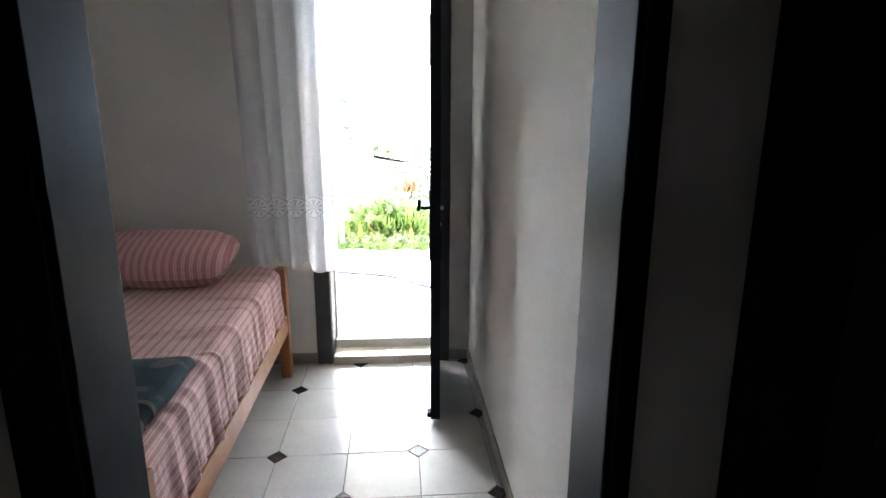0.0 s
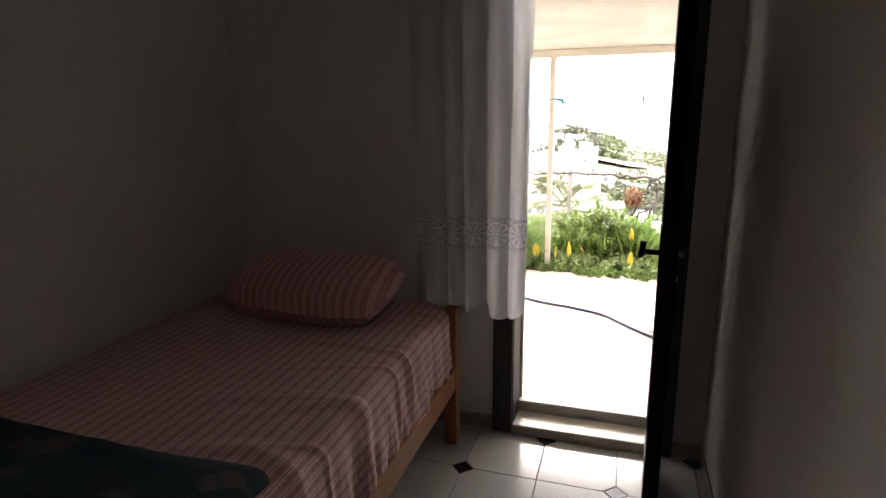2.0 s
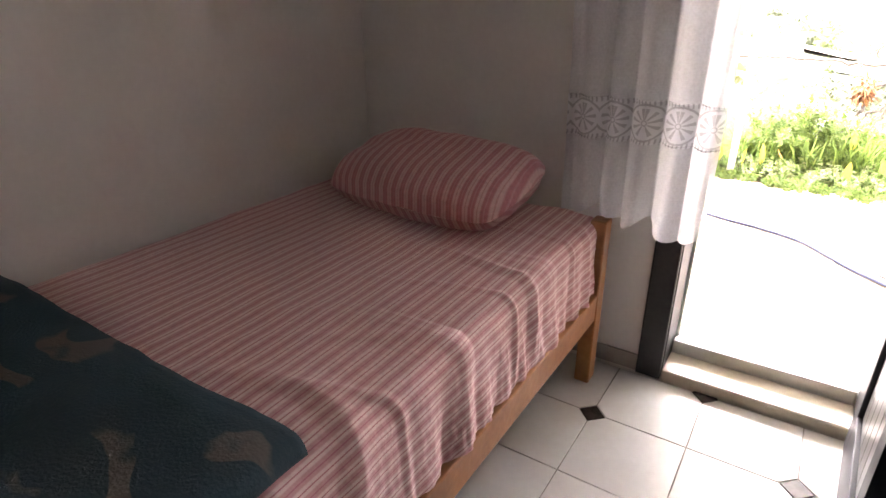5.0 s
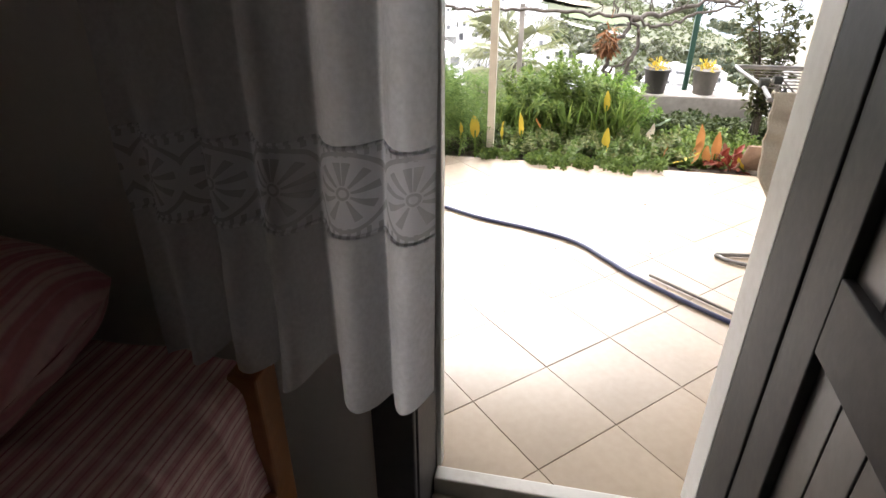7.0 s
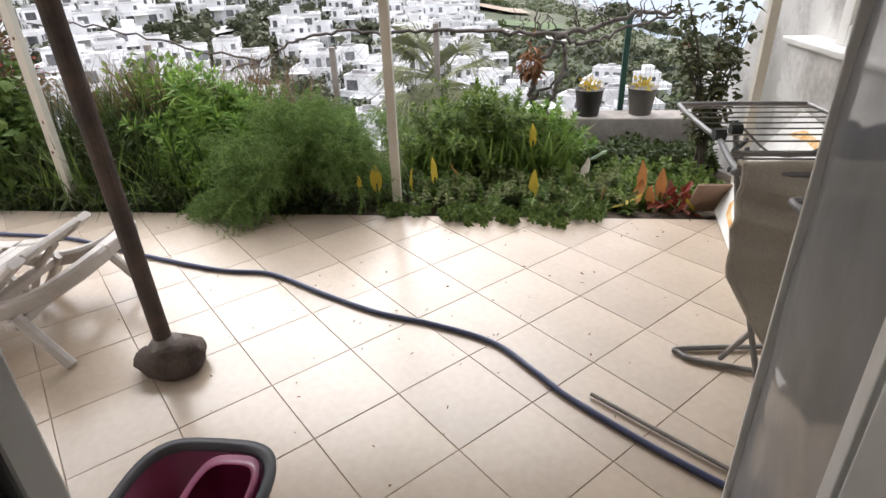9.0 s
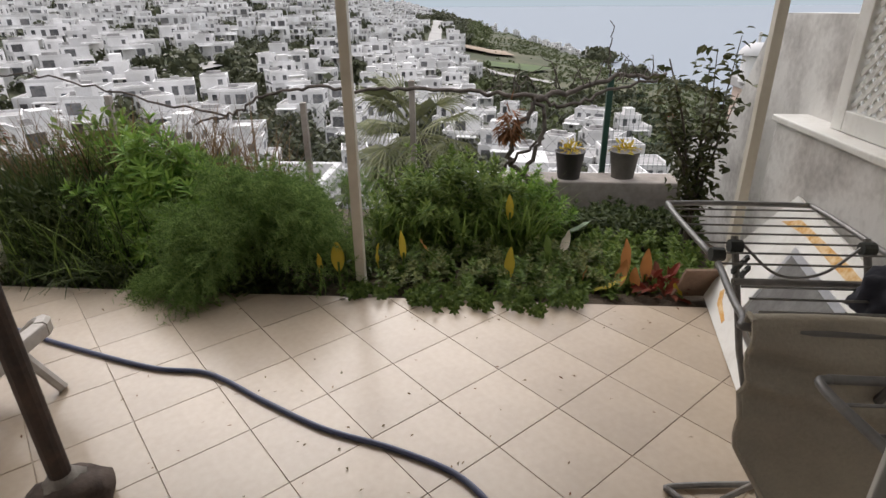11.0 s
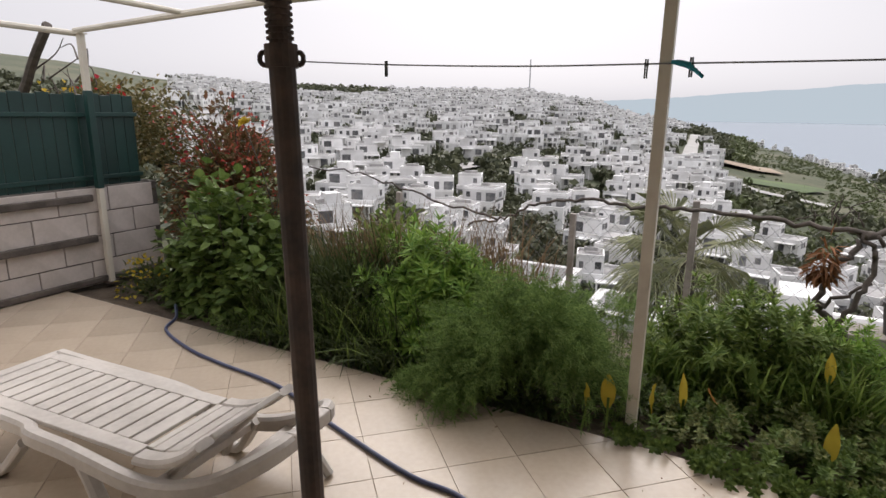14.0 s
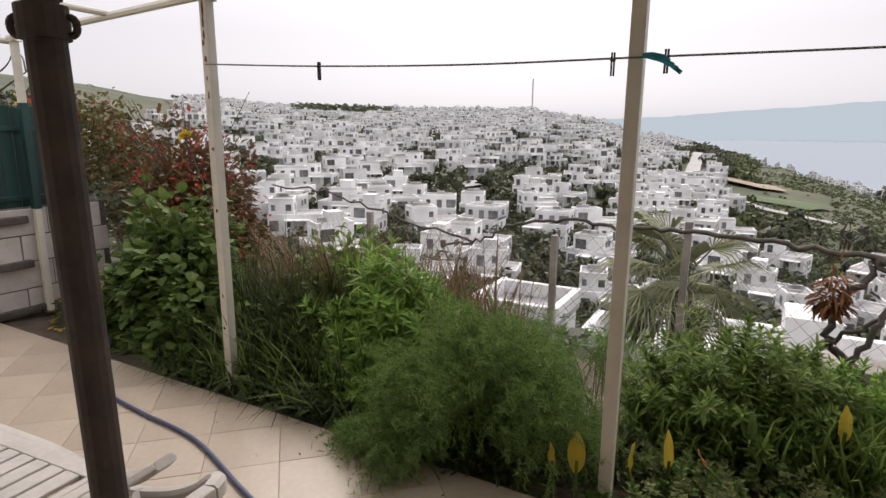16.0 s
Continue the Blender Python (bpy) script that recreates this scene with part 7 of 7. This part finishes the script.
def piece(name, key, build, material, parent, m):
    """One piece on a mesh that alike pieces share."""
    if key not in blk:
        me = bpy.data.meshes.new(name)
        b = build()
        b.to_mesh(me)
        b.free()
        me.materials.append(material)
        blk[key] = me
    ob = new(name, blk[key])
    ob.parent = parent
    ob.matrix_world = m
    return ob


row = 0
z = 0.075
while z < 0.87:
    y = YO + 0.012 - (0.2 if row % 2 else 0.0)
    while y < 7.22:
        y0, y1 = max(y, YO + 0.012), min(y + 0.392, 7.232)
        if y1 - y0 > 0.06:
            L = round(y1 - y0, 3)
            piece("block", ("block", L), lambda: box(-0.015, 0.012, -L / 2, L / 2, -0.0955, 0.0955, 0.004), M["block"], bw, pose(-5.012, (y0 + y1) / 2, z + 0.1))
        y += 0.40
    z += 0.2
    row += 1

fl = structure("floor", box(XL - 0.1, 1.6, -1.2, YD - 0.021, -0.12, -0.006), M["grout"], "tiled floor with grey grout")
T, C = 0.3333, 0.050


def floor_tile(flip):
    def build():
        h, g = T / 2 - 0.0017, C
        p = [(-h, -h + g), (-h + g, -h), (h, -h), (h, h - g), (h - g, h), (-h, h)]
        if flip:
            p = [(-x, y) for x, y in p][::-1]
        b = bmesh.new()
        lo = [b.verts.new((x, y, -0.006)) for x, y in p]
        mid = [b.verts.new((x, y, -0.0015)) for x, y in p]
        hi = [b.verts.new((x * 0.99, y * 0.99, 0.0)) for x, y in p]
        b.faces.new(hi)
        for k in range(6):
            b.faces.new((lo[k], lo[(k + 1) % 6], mid[(k + 1) % 6], mid[k]))
            b.faces.new((mid[k], mid[(k + 1) % 6], hi[(k + 1) % 6], hi[k]))
        return b
    return build


def inset_tile():
    b = bmesh.new()
    g = C - 0.003
    lo = [b.verts.new((x, y, -0.006)) for x, y in ((g, 0), (0, g), (-g, 0), (0, -g))]
    hi = [b.verts.new((x * 0.97, y * 0.97, -0.0005)) for x, y in ((g, 0), (0, g), (-g, 0), (0, -g))]
    b.faces.new(hi)
    for k in range(4):
        b.faces.new((lo[k], lo[(k + 1) % 4], hi[(k + 1) % 4], hi[k]))
    return b


for i in range(-4, 7):
    for j in range(-11, 2):
        x, y = -0.65 + T * i, 3.2 + T * j
        if (i + j) % 2 == 0 and y < YD - 0.02 and XL - 0.1 < x < 1.5:
            piece("inset", "inset", inset_tile, M["inset"], fl, pose(x, y, 0))
        if j < 1 and x + T < 1.6:
            flip = (i + j) % 2 != 0
            piece("tile", ("tile", flip), floor_tile(flip), M["tile"], fl, pose(x + T / 2, y + T / 2, 0))
U, V = Vector((0.4375, -0.012)), Vector((0.003, 0.4415))
A0 = Vector((0.009, 4.451))
d1, d2 = (U + V) / 2, (V - U) / 2
tr = structure("terrace", box(-4.99, 1.29, YO + 0.0, 6.355, ZT - 0.03, ZT - 0.006), M["stone_grout"], "beige tiled terrace laid on the diagonal")


def clip(poly, x0, x1, y0, y1):
    for ax, lim, sgn in ((0, x0, 1), (0, x1, -1), (1, y0, 1), (1, y1, -1)):
        out = []
        for k in range(len(poly)):
            a, b = poly[k], poly[(k + 1) % len(poly)]
            ia, ib = sgn * (a[ax] - lim) >= 0, sgn * (b[ax] - lim) >= 0
            if ia:
                out.append(a)
            if ia != ib:
                t = (lim - a[ax]) / (b[ax] - a[ax])
                out.append((a[0] + t * (b[0] - a[0]), a[1] + t * (b[1] - a[1])))
        poly = out
        if not poly:
            break
    return poly


def slab_tile(poly):
    def build():
        b = bmesh.new()
        cx, cy = sum(p[0] for p in poly) / len(poly), sum(p[1] for p in poly) / len(poly)
        lo = [b.verts.new((x, y, -0.008)) for x, y in poly]
        mid = [b.verts.new((x, y, -0.0015)) for x, y in poly]
        hi = [b.verts.new((cx + (x - cx) * 0.993, cy + (y - cy) * 0.993, 0.0)) for x, y in poly]
        n = len(poly)
        b.faces.new(hi)
        for k in range(n):
            b.faces.new((lo[k], lo[(k + 1) % n], mid[(k + 1) % n], mid[k]))
            b.faces.new((mid[k], mid[(k + 1) % n], hi[(k + 1) % n], hi[k]))
        return b
    return build


g = 0.9935
for i in range(-20, 21):
    for j in range(-20, 21):
        c = A0 + d1 * (i + 0.5) + d2 * (j + 0.5)
        if not (-5.2 < c.x < 1.6 and 3.5 < c.y < 6.7):
            continue
        corners = [(sx * d1 + sy * d2) * 0.5 * g for sx, sy in ((-1, -1), (1, -1), (1, 1), (-1, 1))]
        full = [(c.x + q.x, c.y + q.y) for q in corners]
        cut = clip(full, -4.985, 1.285, 3.747, 6.35)
        if len(cut) < 3:
            continue
        whole = all(-4.985 < x < 1.285 and 3.747 < y < 6.35 for x, y in full)
        loc = [(x - c.x, y - c.y) for x, y in cut]
        piece("tile", "terrace" if whole else ("terrace", i, j), slab_tile(loc), M["stone_tile"], tr, pose(c.x, c.y, ZT + 0.0012 * noise.noise((c.x * 7, c.y * 7, 0))))
